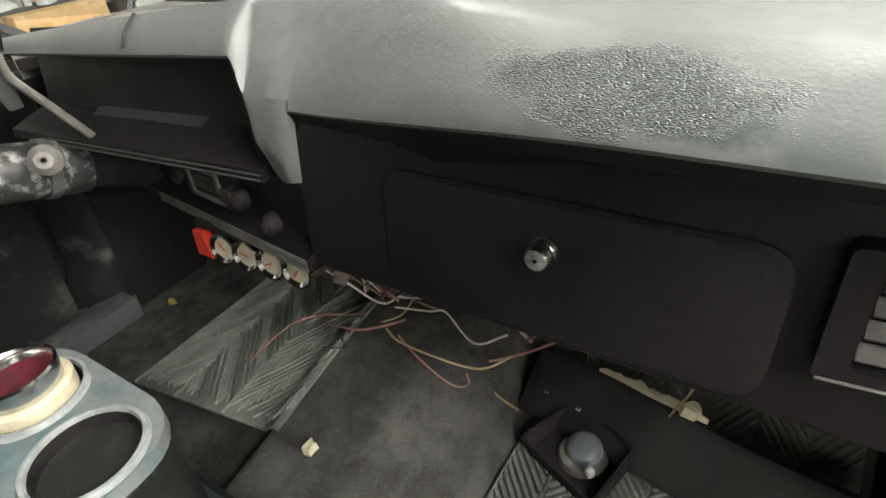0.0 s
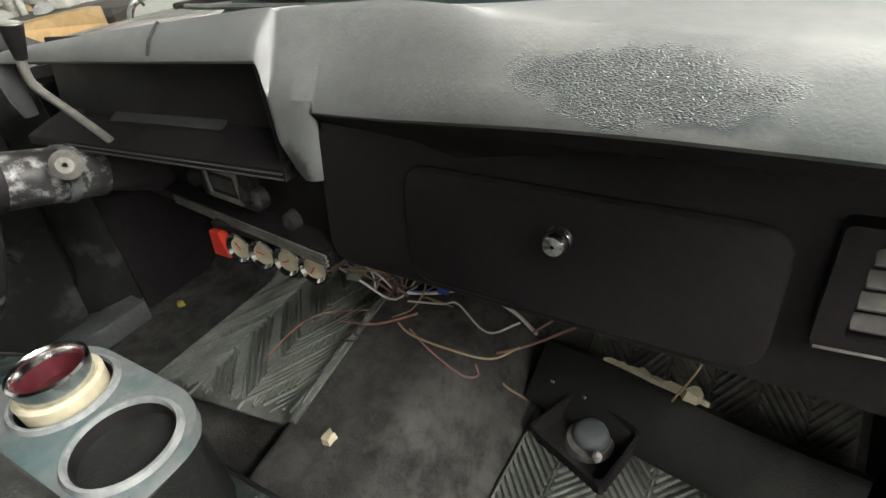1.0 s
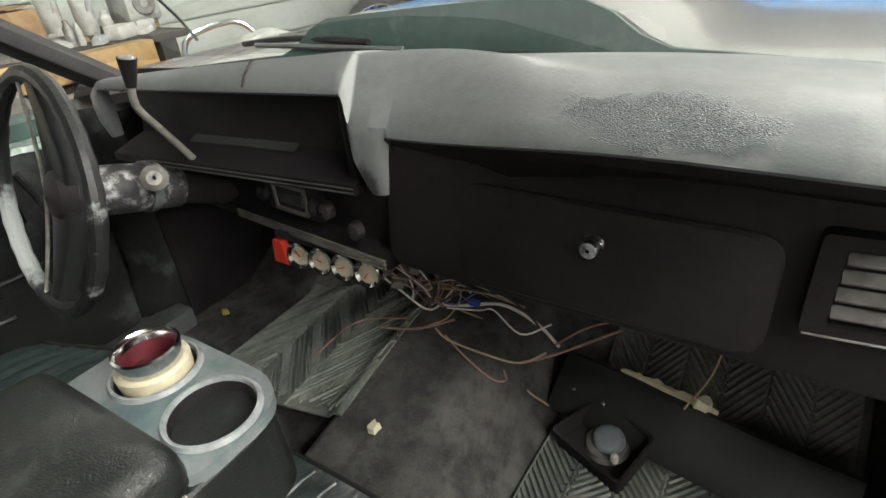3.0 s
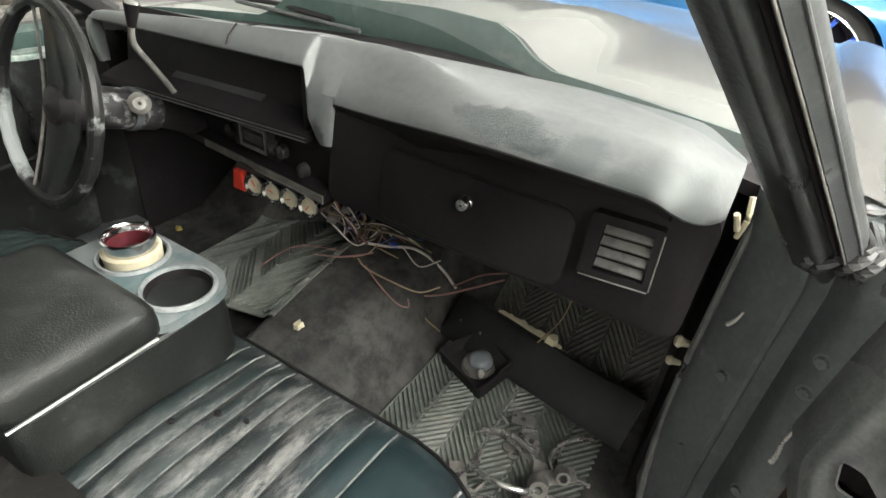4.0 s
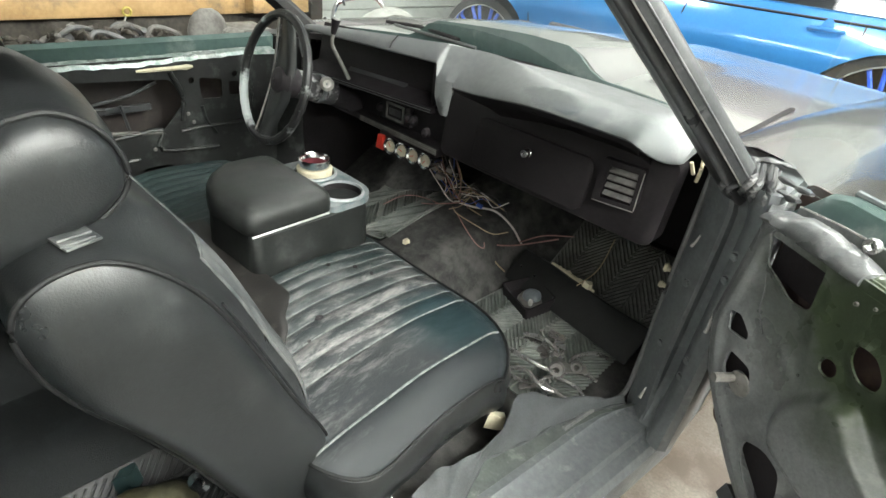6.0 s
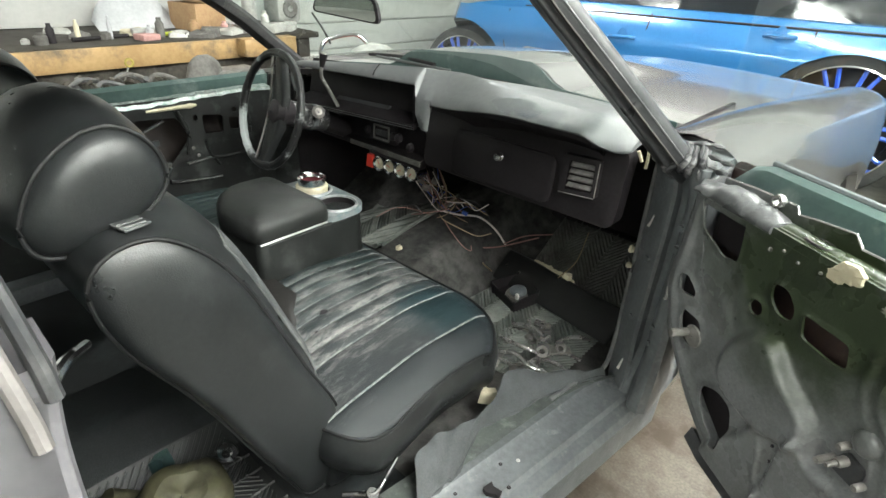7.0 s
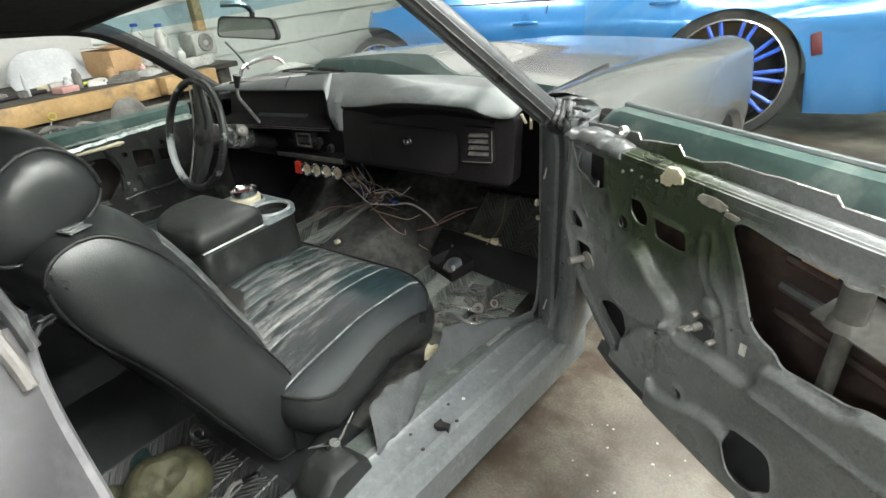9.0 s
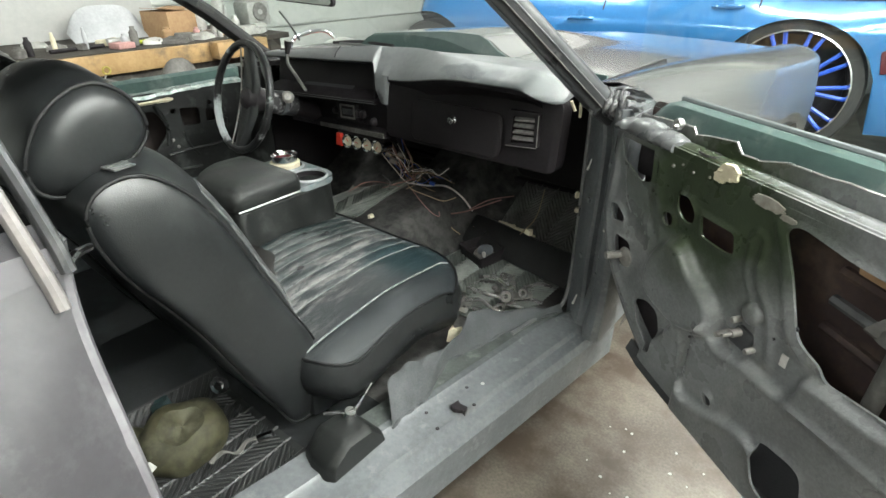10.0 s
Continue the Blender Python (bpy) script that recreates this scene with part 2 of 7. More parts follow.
M_GLASS = glass_mat("windshield_glass", (0.90, 0.94, 0.92))
M_TINT = glass_mat("blue_tint_band", (0.46, 0.64, 0.72))
M_DGLASS = glass_mat("door_glass", (0.955, 0.985, 0.975))
M_WELT = mat("dusty_welt", (0.20, 0.205, 0.20), (0.07, 0.08, 0.08), 0.6, scale=30)
M_DUSTY = mat("dusty_metal", (0.145, 0.14, 0.13), (0.08, 0.076, 0.07), 0.75, metal=0.1, scale=12, bump=0.2)
M_PANELGREY = mat("grey_plastic_panel", (0.42, 0.43, 0.44), (0.34, 0.35, 0.36), 0.5, scale=6)
M_PINK = mat("faded_pink", (0.5, 0.28, 0.26), None, 0.6, scale=12)
M_HIVIS = mat("yellow_green_marker", (0.55, 0.62, 0.06), None, 0.4, scale=12)
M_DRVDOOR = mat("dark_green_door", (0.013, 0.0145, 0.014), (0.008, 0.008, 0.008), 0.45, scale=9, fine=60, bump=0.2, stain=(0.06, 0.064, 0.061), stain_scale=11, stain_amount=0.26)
M_CHIPPED = mat("chipped_metal", (0.36, 0.38, 0.37), (0.12, 0.17, 0.15), 0.3, metal=0.3, scale=16, fine=70, bump=0.3)
M_MIRROR = mat("mirror_glass", (0.35, 0.36, 0.35), (0.32, 0.33, 0.32), 0.03, metal=1.0, rough_var=0.01)
M_DOME = mat("blue_grey_lens", (0.17, 0.19, 0.205), (0.12, 0.135, 0.15), 0.4, scale=20)
M_WHITE = mat("white_plastic", (0.62, 0.605, 0.575), None, 0.4, scale=20)
M_DULLWHITE = mat("dull_white", (0.45, 0.45, 0.42), None, 0.5, scale=20)
M_YELLOW = mat("yellow_plastic", (0.42, 0.34, 0.07), None, 0.5)
M_WIREW = mat("pale_wire", (0.72, 0.66, 0.62), None, 0.45, scale=30)
M_WIRER = mat("red_brown_wire", (0.27, 0.135, 0.115), None, 0.45, scale=30)
M_WIREK = mat("dark_wire", (0.03, 0.028, 0.028), None, 0.5, scale=30)
M_WIREB = mat("blue_wire", (0.04, 0.10, 0.45), None, 0.45, scale=30)
M_WIREY = mat("tan_wire", (0.32, 0.24, 0.14), None, 0.5, scale=30)
M_FELT = mat("grey_felt", (0.072, 0.077, 0.08), (0.048, 0.052, 0.054), 0.95, scale=14, fine=240, bump=0.9, bump_scale=500)
M_SILLGREEN = mat("worn_green_sill", (0.085, 0.098, 0.09), (0.055, 0.062, 0.058), 0.5, scale=22, fine=160, bump=0.4, bump_scale=120, stain=(0.17, 0.18, 0.17), stain_scale=40, stain_amount=0.2)
M_RUBBER = mat("grey_rubber", (0.075, 0.078, 0.08), (0.14, 0.14, 0.14), 0.4, scale=18, bump=0.3)
M_BAREMETAL = mat("bare_metal", (0.42, 0.40, 0.35), (0.28, 0.26, 0.22), 0.45, metal=0.4, scale=30)
M_BOARD = mat("dull_white_board", (0.42, 0.42, 0.40), (0.37, 0.37, 0.355), 0.6, scale=3, fine=30)
M_CREASED = mat("creased_grey_metal", (0.12, 0.123, 0.125), (0.08, 0.083, 0.085), 0.26, scale=14, fine=60, bump=0.5, bump_scale=60)
M_REARMAT = mat("black_rubber_mat", (0.022, 0.023, 0.023), (0.014, 0.015, 0.015), 0.55, scale=8, fine=80, bump=0.2, stain=(0.028, 0.028, 0.027), stain_scale=6, stain_amount=0.3)
M_TOEMAT = mat("dark_toe_mat", (0.135, 0.134, 0.124), (0.075, 0.075, 0.07), 0.6, scale=8, fine=80, bump=0.2)
M_DUCT = mat("matte_black_duct", (0.013, 0.0135, 0.0132), (0.008, 0.008, 0.0082), 0.5, scale=9, fine=120, bump=0.3, bump_scale=400)
M_BACKDUST = mat("dusty_back_vinyl", (0.03, 0.034, 0.035), (0.06, 0.064, 0.064), 0.45, spec=0.5, scale=4, fine=60, bump=0.4, bump_scale=300, stain=(0.12, 0.122, 0.12), stain_scale=2.0, stain_amount=0.5, stain_rough=0.75, stretch=(9.0, 4.0, 3.0))
M_CARD = mat("cardboard", (0.36, 0.23, 0.12), (0.28, 0.17, 0.09), 0.85, scale=8)
M_OLIVE = mat("olive_plastic", (0.055, 0.052, 0.028), (0.024, 0.023, 0.014), 0.68, spec=0.25, scale=12, fine=50, stain=(0.085, 0.082, 0.055), stain_scale=10, stain_amount=0.3)

# ---- mesh helpers ----
WORLD = {}


def thing(name, base, label, category, group="", kind=""):
    ob = new(name)
    ob.location = base
    ob.empty_display_size = 0.05
    WORLD[ob] = Matrix.Translation(base)
    return tagged(ob, label, category, group, kind)


def part(name, bm, material, parent=None, label="", smooth=True):
    """Links a bmesh, given in world coordinates, as one mesh object under a thing or a part."""
    me = bpy.data.meshes.new(name)
    bmesh.ops.recalc_face_normals(bm, faces=bm.faces[:])
    bm.to_mesh(me)
    bm.free()
    if smooth:
        me.shade_smooth()
        me.set_sharp_from_angle(angle=radians(35))
    me.materials.append(material)
    ob = new(name, me)
    WORLD[ob] = Matrix.Identity(4)
    if parent:
        ob.parent = parent
        ob.matrix_parent_inverse = WORLD[parent].inverted()
    if label:
        ob["label"] = label
    return ob


def box(size, centre, bevel=0.0, turn=None, seg=2):
    bm = bmesh.new()
    bmesh.ops.create_cube(bm, size=1.0)
    bmesh.ops.scale(bm, vec=size, verts=bm.verts)
    if bevel:
        bmesh.ops.bevel(bm, geom=bm.edges[:], offset=bevel, segments=seg, affect="EDGES", profile=0.5)
    m = Matrix.Translation(centre)
    if turn:
        m = m @ Euler([radians(a) for a in turn]).to_matrix().to_4x4()
    bmesh.ops.transform(bm, matrix=m, verts=bm.verts)
    return bm


def smooth_path(pts, n=6):
    """Catmull-Rom through the points."""
    p = [Vector(q) for q in pts]
    p = [2 * p[0] - p[1]] + p + [2 * p[-1] - p[-2]]
    out = []
    for i in range(1, len(p) - 2):
        for k in range(n):
            t = k / n
            a, b, c, d = p[i - 1:i + 3]
            out.append(0.5 * ((2 * b) + (c - a) * t + (2 * a - 5 * b + 4 * c - d) * t * t + (3 * b - a - 3 * c + d) * t ** 3))
    out.append(p[-2])
    return out


def loft(rings, closed=True, caps=True, bm=None):
    """Skin over rings of equal length."""
    bm = bm or bmesh.new()
    vs = [[bm.verts.new(q) for q in r] for r in rings]
    n = len(vs[0])
    for a, b in zip(vs, vs[1:]):
        for i in range(n if closed else n - 1):
            j = (i + 1) % n
            bm.faces.new((a[i], a[j], b[j], b[i]))
    if caps and closed:
        bm.faces.new(vs[0])
        bm.faces.new(vs[-1])
    return bm


def tube(pts, r, n=8, smooth=0, bm=None, squash=1.0, up=(0, 0, 1)):
    if smooth:
        pts = smooth_path(pts, smooth)
    pts = [Vector(p) for p in pts]
    rings = []
    ref = Vector(up)
    for i, p in enumerate(pts):
        d = (pts[min(i + 1, len(pts) - 1)] - pts[max(i - 1, 0)]).normalized()
        s = d.cross(ref)
        if s.length < 0.05:
            s = d.cross(Vector((0.3, 1, 0.2)))
        s.normalize()
        q = s.cross(d)
        rr = r(i / (len(pts) - 1)) if callable(r) else r
        rings.append([p + s * (rr * math.cos(a)) + q * (rr * squash * math.sin(a)) for a in (2 * math.pi * k / n for k in range(n))])
    return loft(rings, bm=bm)


def lathe(profile, n=24, m=Matrix.Identity(4), bm=None):
    """Turn (radius, height) pairs about z, then place by m."""
    rings = [[m @ Vector((r * math.cos(a), r * math.sin(a), h)) for a in (2 * math.pi * k / n for k in range(n))] for r, h in profile]
    bm = loft(rings, caps=False, bm=bm)
    return bm


def axis_matrix(origin, direction):
    return Matrix.Translation(origin) @ Vector(direction).to_track_quat("Z", "Y").to_matrix().to_4x4()


def rounded(pts, r=0.02, n=4):
    """A polygon of 2D points with its corners rounded."""
    out = []
    k = len(pts)
    for i in range(k):
        p, a, b = (Vector(pts[j % k][:2]) for j in (i, i - 1, i + 1))
        da, db = (a - p), (b - p)
        ra = min(r, da.length * 0.45)
        rb = min(r, db.length * 0.45)
        s, e = p + da.normalized() * ra, p + db.normalized() * rb
        for q in range(n + 1):
            t = q / n
            out.append(tuple((1 - t) ** 2 * s + 2 * t * (1 - t) * p + t * t * e))
    return out


def plate(outline, holes, thick, m, bm=None, bevel=0.0):
    """A sheet from a 2D outline with holes, given thickness along local z, placed by m."""
    flat = bmesh.new()
    edges = []
    for loop in [outline] + list(holes):
        vs = [flat.verts.new((x, y, 0)) for x, y in loop]
        edges += [flat.edges.new((vs[i], vs[(i + 1) % len(vs)])) for i in range(len(vs))]
    bmesh.ops.triangle_fill(flat, edges=edges, use_beauty=True, use_dissolve=False)
    ext = bmesh.ops.extrude_face_region(flat, geom=flat.faces[:])
    bmesh.ops.translate(flat, vec=(0, 0, thick), verts=[g for g in ext["geom"] if isinstance(g, bmesh.types.BMVert)])
    bmesh.ops.transform(flat, matrix=m, verts=flat.verts)
    if bm is None:
        return flat
    tmp = bpy.data.meshes.new("tmp")
    flat.to_mesh(tmp)
    flat.free()
    bm.from_mesh(tmp)
    bpy.data.meshes.remove(tmp)
    return bm


def sheet(fn, us, vs, thick=0.0, side=None, bm=None):
    """A surface fn(u, v) over two lists of parameters, thickened along side."""
    bm = bm or bmesh.new()
    g = [[bm.verts.new(fn(u, v)) for v in vs] for u in us]
    quads = lambda h: [(h[i][j], h[i + 1][j], h[i + 1][j + 1], h[i][j + 1]) for i in range(len(us) - 1) for j in range(len(vs) - 1)]
    for q in quads(g):
        bm.faces.new(q)
    if thick:
        d = Vector(side) * thick
        h = [[bm.verts.new(v.co + d) for v in row] for row in g]
        for q in quads(h):
            bm.faces.new(q[::-1])
        rim = [r[0] for r in g], [r[0] for r in h], [r[-1] for r in g], [r[-1] for r in h], g[0], h[0], g[-1], h[-1]
        for a, b in zip(rim[::2], rim[1::2]):
            for i in range(len(a) - 1):
                bm.faces.new((a[i], a[i + 1], b[i + 1], b[i]))
    return bm


def inside(poly, x, y):
    hit = False
    for i in range(len(poly)):
        (x0, y0), (x1, y1) = poly[i - 1], poly[i]
        if (y0 > y) != (y1 > y) and x < (x1 - x0) * (y - y0) / (y1 - y0) + x0:
            hit = not hit
    return hit


def nearest(pts, x, y, closed=True):
    """Distance to a polyline, and the nearest point on it."""
    best = (1e9, x, y)
    for i in range(0 if closed else 1, len(pts)):
        (x0, y0), (x1, y1) = pts[i - 1], pts[i]
        dx, dy = x1 - x0, y1 - y0
        t = max(0.0, min(1.0, ((x - x0) * dx + (y - y0) * dy) / (dx * dx + dy * dy + 1e-12)))
        px, py = x0 + t * dx, y0 + t * dy
        d = math.hypot(px - x, py - y)
        if d < best[0]:
            best = (d, px, py)
    return best


def pressed(outline, holes, relief, step, thick, m):
    """A pressed steel sheet: a fine grid cut to its outline and holes, raised by relief(x, y) toward local -z."""
    loops = [outline] + list(holes)
    boxes = [(min(p[0] for p in o) - step, max(p[0] for p in o) + step, min(p[1] for p in o) - step, max(p[1] for p in o) + step) for o in loops]
    xa, xb, ya, yb = boxes[0]
    nx, ny = int((xb - xa) / step) + 1, int((yb - ya) / step) + 1

    def solid(x, y):
        if not inside(outline, x, y):
            return False
        return not any(b[0] < x < b[1] and b[2] < y < b[3] and inside(o, x, y) for o, b in zip(loops[1:], boxes[1:]))

    keep = {(i, j) for i in range(nx) for j in range(ny) if solid(xa + (i + 0.5) * step, ya + (j + 0.5) * step)}
    bm = bmesh.new()
    front, back = {}, {}
    for i, j in keep:
        for a, b in ((i, j), (i + 1, j), (i + 1, j + 1), (i, j + 1)):
            if (a, b) in front:
                continue
            x, y = xa + a * step, ya + b * step
            if any(c not in keep for c in ((a, b), (a - 1, b), (a, b - 1), (a - 1, b - 1))):
                x, y = min(nearest(o, x, y) for o, q in zip(loops, boxes) if q[0] - step < x < q[1] + step and q[2] - step < y < q[3] + step)[1:]
            h = relief(x, y)
            front[a, b] = bm.verts.new(m @ Vector((x, y, -h)))
            back[a, b] = bm.verts.new(m @ Vector((x, y, thick - h)))
    for i, j in keep:
        c = [(i, j), (i + 1, j), (i + 1, j + 1), (i, j + 1)]
        bm.faces.new([front[q] for q in c])
        bm.faces.new([back[q] for q in reversed(c)])
        for (di, dj), a, b in (((0, -1), c[0], c[1]), ((1, 0), c[1], c[2]), ((0, 1), c[2], c[3]), ((-1, 0), c[3], c[0])):
            if (i + di, j + dj) not in keep:
                bm.faces.new((front[a], back[a], back[b], front[b]))
    return bm


def span(a, b, n):
    return [a + (b - a) * i / n for i in range(n + 1)]


def ss(a, b, x):
    t = min(1.0, max(0.0, (x - a) / (b - a)))
    return t * t * (3 - 2 * t)

# ---- the garage ----
X0, X1, Y0, Y1, ZC = -3.15, 4.2, -4.2, 6.2, 2.75
ground = tagged(part("floor", sheet(lambda u, v: (u, v, 0), span(X0, X1, 6), span(Y0, Y1, 6), 0.12, (0, 0, -1)), M_CONCRETE, smooth=False),
                "stained tan concrete garage floor", "floor", kind="structure")
tagged(part("ceiling", box((X1 - X0 + 0.4, Y1 - Y0 + 0.4, 0.1), ((X0 + X1) / 2, (Y0 + Y1) / 2, ZC + 0.05)), M_CEIL, smooth=False),
       "plain pale garage ceiling", "ceiling", kind="structure")


def clad_wall(name, origin, along, length, inward):
    """A wall of lapped horizontal siding boards."""
    o, a, n = Vector(origin), Vector(along), Vector(inward)
    core = [o - n * 0.16, o + a * length - n * 0.16, o + a * length - n * 0.02, o - n * 0.02]
    w = part(name, loft([core, [p + Vector((0, 0, ZC)) for p in core]]), M_SIDING, smooth=False)
    tagged(w, "white painted wall of lapped horizontal siding", "wall", kind="structure")
    step = 0.23
    prof = [(-0.02, 0.0), (0.012, 0.0), (0.014, 0.012), (0.0, step - 0.012), (-0.02, step - 0.012)]
    bm = loft([[o + n * d + Vector((0, 0, h)) for d, h in prof], [o + a * length + n * d + Vector((0, 0, h)) for d, h in prof]])
    first = part("board", bm, M_SIDING, w, smooth=False)
    for k in range(1, int(ZC / step)):
        ob = new("board", first.data)
        ob.parent = w
        ob.location = (0, 0, step * k)
    return w


clad_wall("wall_west", (X0, Y0, 0), (0, 1, 0), Y1 - Y0, (1, 0, 0))
clad_wall("wall_north", (X0, Y1, 0), (1, 0, 0), X1 - X0, (0, -1, 0))
for nm, size, c in (("wall_east", (0.15, Y1 - Y0, ZC), (X1 + 0.075, (Y0 + Y1) / 2, ZC / 2)), ("wall_south", (X1 - X0, 0.15, ZC), ((X0 + X1) / 2, Y0 - 0.075, ZC / 2))):
    tagged(part(nm, box(size, c), M_SIDING, smooth=False), "plain pale garage wall", "wall", kind="structure")


def shop_fill_light(x, y, turn=0.0, power=1.0):
    t = thing("shop_fill_light", (x, y, ZC - 0.12), "unseen twin-tube fluorescent shop light with a white housing, placed to light and fill the scene", "ceiling light", "shop lights on the ceiling")
    r = Matrix.Translation((x, y, 0)) @ pose(0, 0, 0, 0, 0, turn)
    hb = box((1.25, 0.16, 0.05), (0, 0, ZC - 0.06), 0.01)
    bmesh.ops.transform(hb, matrix=r, verts=hb.verts)
    part("housing", hb, M_CEIL, t)
    for k in (-0.045, 0.045):
        b = tube([r @ Vector((-0.6, k, ZC - 0.105)), r @ Vector((0.6, k, ZC - 0.105))], 0.016, 10)
        part("lamp_tube", b, M_TUBE, t, "glowing white tube")


M_TUBE = glow("fluorescent_tube", (0.97, 1.0, 0.95), 160.0)
# Lamps out of view; rows at x 2.75 and 3.5 are added fill.
for lx, ly, lt in ((2.0, 1.45, 90), (2.0, 0.1, 90), (2.75, 1.5, 90), (2.75, 0.1, 90), (3.5, 1.7, 90), (3.5, 0.3, 90), (3.5, -1.2, 90), (1.1, 2.9, 0), (-1.2, 2.6, 0), (-1.5, -1.4, 90), (2.7, 3.2, 0), (0.6, -2.7, 0)):
    shop_fill_light(lx, ly, lt)

# ---- the grey coupe: body shell ----
coupe = thing("coupe_body", (0, 0.6, 0), "stripped grey-primed vintage coupe body with open passenger side", "car body")


def floor_height(x, y):
    hump = 0.14 * (1 - (ss(0.10, 0.24, x - 0.02) if x > 0.02 else ss(0.06, 0.16, 0.02 - x)))
    base = 0.235 + 0.01 * math.sin(9 * x) * math.cos(7 * y)
    toe = 0.62 * max(0.0, y - 1.28) ** 1.0
    rise = hump * (0.75 + 0.55 * ss(0.6, 1.25, y)) + max(toe, 0)
    return base + rise


part("floor_pan", sheet(lambda u, v: (u, v, floor_height(u, v)), span(-0.76, 0.76, 130), span(-0.75, 1.62, 70), 0.02, (0, 0, -1)), M_CARPET, coupe, "dusty black carpet over the floor and tunnel")
part("firewall", box((1.6, 0.03, 0.62), (0, 1.6, 0.53), 0.005), M_BLACK, coupe)


def sill_line(y):
    return 0.765 + 0.125 * y


# rocker with its step and outer roll
prof = [(-0.10, 0.25), (-0.10, 0.292), (-0.03, 0.292), (-0.02, 0.285), (0.045, 0.282), (0.052, 0.268), (0.078, 0.262), (0.09, 0.245), (0.088, 0.15), (-0.05, 0.13)]
def sill_in(d, y):
    return max(d, -0.10 + 0.085 * ss(0.78, 1.0, y)) if d < 0 else d


part("rocker_sill", loft([[(sill_line(y) - 0.09 + sill_in(d, y), y, z) for d, z in prof] for y in span(-0.55, 1.08, 18)]), M_PRIMER, coupe, "grey primed door sill")
prof_l = [(-x, z) for x, z in prof]
part("rocker_sill", loft([[(-0.80 + d, y, z) for d, z in prof_l] for y in span(-0.55, 1.08, 4)]), M_PRIMER, coupe)


def hinge_pillar(s):
    """Inner flange, recessed channel and outer step, sweeping back into the sill at the foot."""
    plan = [(0.735, 1.16, 0), (0.742, 1.097, 1), (0.750, 1.080, 1), (0.775, 1.058, 1), (0.798, 1.036, 1), (0.808, 1.030, 1), (0.816, 1.034, 0.9), (0.822, 1.052, 0.9), (0.842, 1.042, 0.7), (0.850, 1.004, 0.6), (0.858, 0.982, 0.6),
            (0.868, 0.970, 0.5), (0.888, 0.961, 0.4), (0.903, 0.968, 0.3), (0.907, 0.985, 0.2), (0.907, 1.16, 0), (0.78, 1.2, 0)]
    rings = []
    for z in span(0.27, 0.90 if s > 0 else 0.815, 22):
        foot = (1 - ss(0.27, 0.45, z)) ** 2
        top = ss(0.80, 0.90, z)
        flat = max(foot, top)
        ring = []
        for i, (x, y, k) in enumerate(plan):
            if i in (7, 8):
                y -= 0.030 * flat
            y -= 0.062 * foot * k
            x += 0.022 * foot * (1 if 0 < i < 7 else 0)
            ring.append((s * (x - 0.014 * top), y + 0.006 * math.sin(11 * z) * k * (1 - flat), z))
        rings.append(ring)
    return loft(rings)


part("hinge_pillar", hinge_pillar(1), M_PRIMER, coupe, "grey primed hinge pillar")
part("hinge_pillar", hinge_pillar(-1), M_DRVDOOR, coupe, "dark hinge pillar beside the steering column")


PILLAR_R = [(0.822, 1.03, 0.865), (0.786, 0.966, 0.928), (0.743, 0.898, 1.0), (0.689, 0.813, 1.09), (0.631, 0.723, 1.185), (0.590, 0.660, 1.255), (0.575, 0.56, 1.30), (0.585, 0.36, 1.32), (0.60, 0.1, 1.325), (0.60, -0.3, 1.315), (0.59, -0.7, 1.26)]
PILLAR_L = [(-0.77, 1.16, 0.835), (-0.71, 0.985, 0.955), (-0.66, 0.83, 1.06), (-0.625, 0.66, 1.145), (-0.61, 0.42, 1.172), (-0.605, 0.12, 1.18), (-0.60, -0.25, 1.18), (-0.59, -0.7, 1.15)]


def pillar_frames(pts, size):
    path = smooth_path(pts, 7)
    s = 1 if pts[0][0] > 0 else -1
    out = []
    for i, p in enumerate(path):
        d = (path[min(i + 1, len(path) - 1)] - path[max(i - 1, 0)]).normalized()
        a = Vector((s, 0, 0)) - d * (d.x * s)
        a.normalize()
        out.append((p, a, d.cross(a) * s, (1.2 - 0.3 * i / len(path)) * size))
    return out


PILLAR_RING = [(-0.037, -0.010), (-0.037, 0.006), (-0.033, 0.014), (-0.022, 0.018), (-0.010, 0.022), (-0.004, 0.027), (0.001, 0.029), (0.006, 0.027), (0.009, 0.020), (0.011, 0.014), (0.015, 0.012), (0.019, 0.014), (0.022, 0.020),
               (0.027, 0.021), (0.031, 0.016), (0.036, 0.011), (0.039, 0.002), (0.037, -0.012), (0.028, -0.022), (0.008, -0.028), (-0.020, -0.026)]


def screen_pillar(pts, size):
    return loft([[p + a * (x * w) - c * (y * w) for x, y in PILLAR_RING] for p, a, c, w in pillar_frames(pts, size)])


def pillar_strip(pts, size, x, y, r, n=50):
    return tube([p + a * (x * w) - c * (y * w) for p, a, c, w in pillar_frames(pts, size)[:n]], r, 8)


sp = part("screen_pillar", screen_pillar(PILLAR_R, 0.86), M_PILLAR, coupe, "dark grey windshield pillar with a bare weatherstrip channel")
sp.data.set_sharp_from_angle(angle=radians(62))
part("screen_pillar", screen_pillar(PILLAR_L, 0.85), M_HEAD, coupe, "dark trimmed windshield pillar")
part("pillar_seal", pillar_strip(PILLAR_R, 0.86, 0.0155, 0.0135, 0.0035), M_BLACK, coupe, "black rubber weatherstrip")
part("channel_edge", pillar_strip(PILLAR_R, 0.86, 0.0245, 0.0215, 0.0014, 34), M_STEEL, coupe, "worn bare metal channel edge")
part("channel_edge", pillar_strip(PILLAR_R, 0.86, 0.0365, 0.0105, 0.0018, 34), M_RUBBER, coupe)


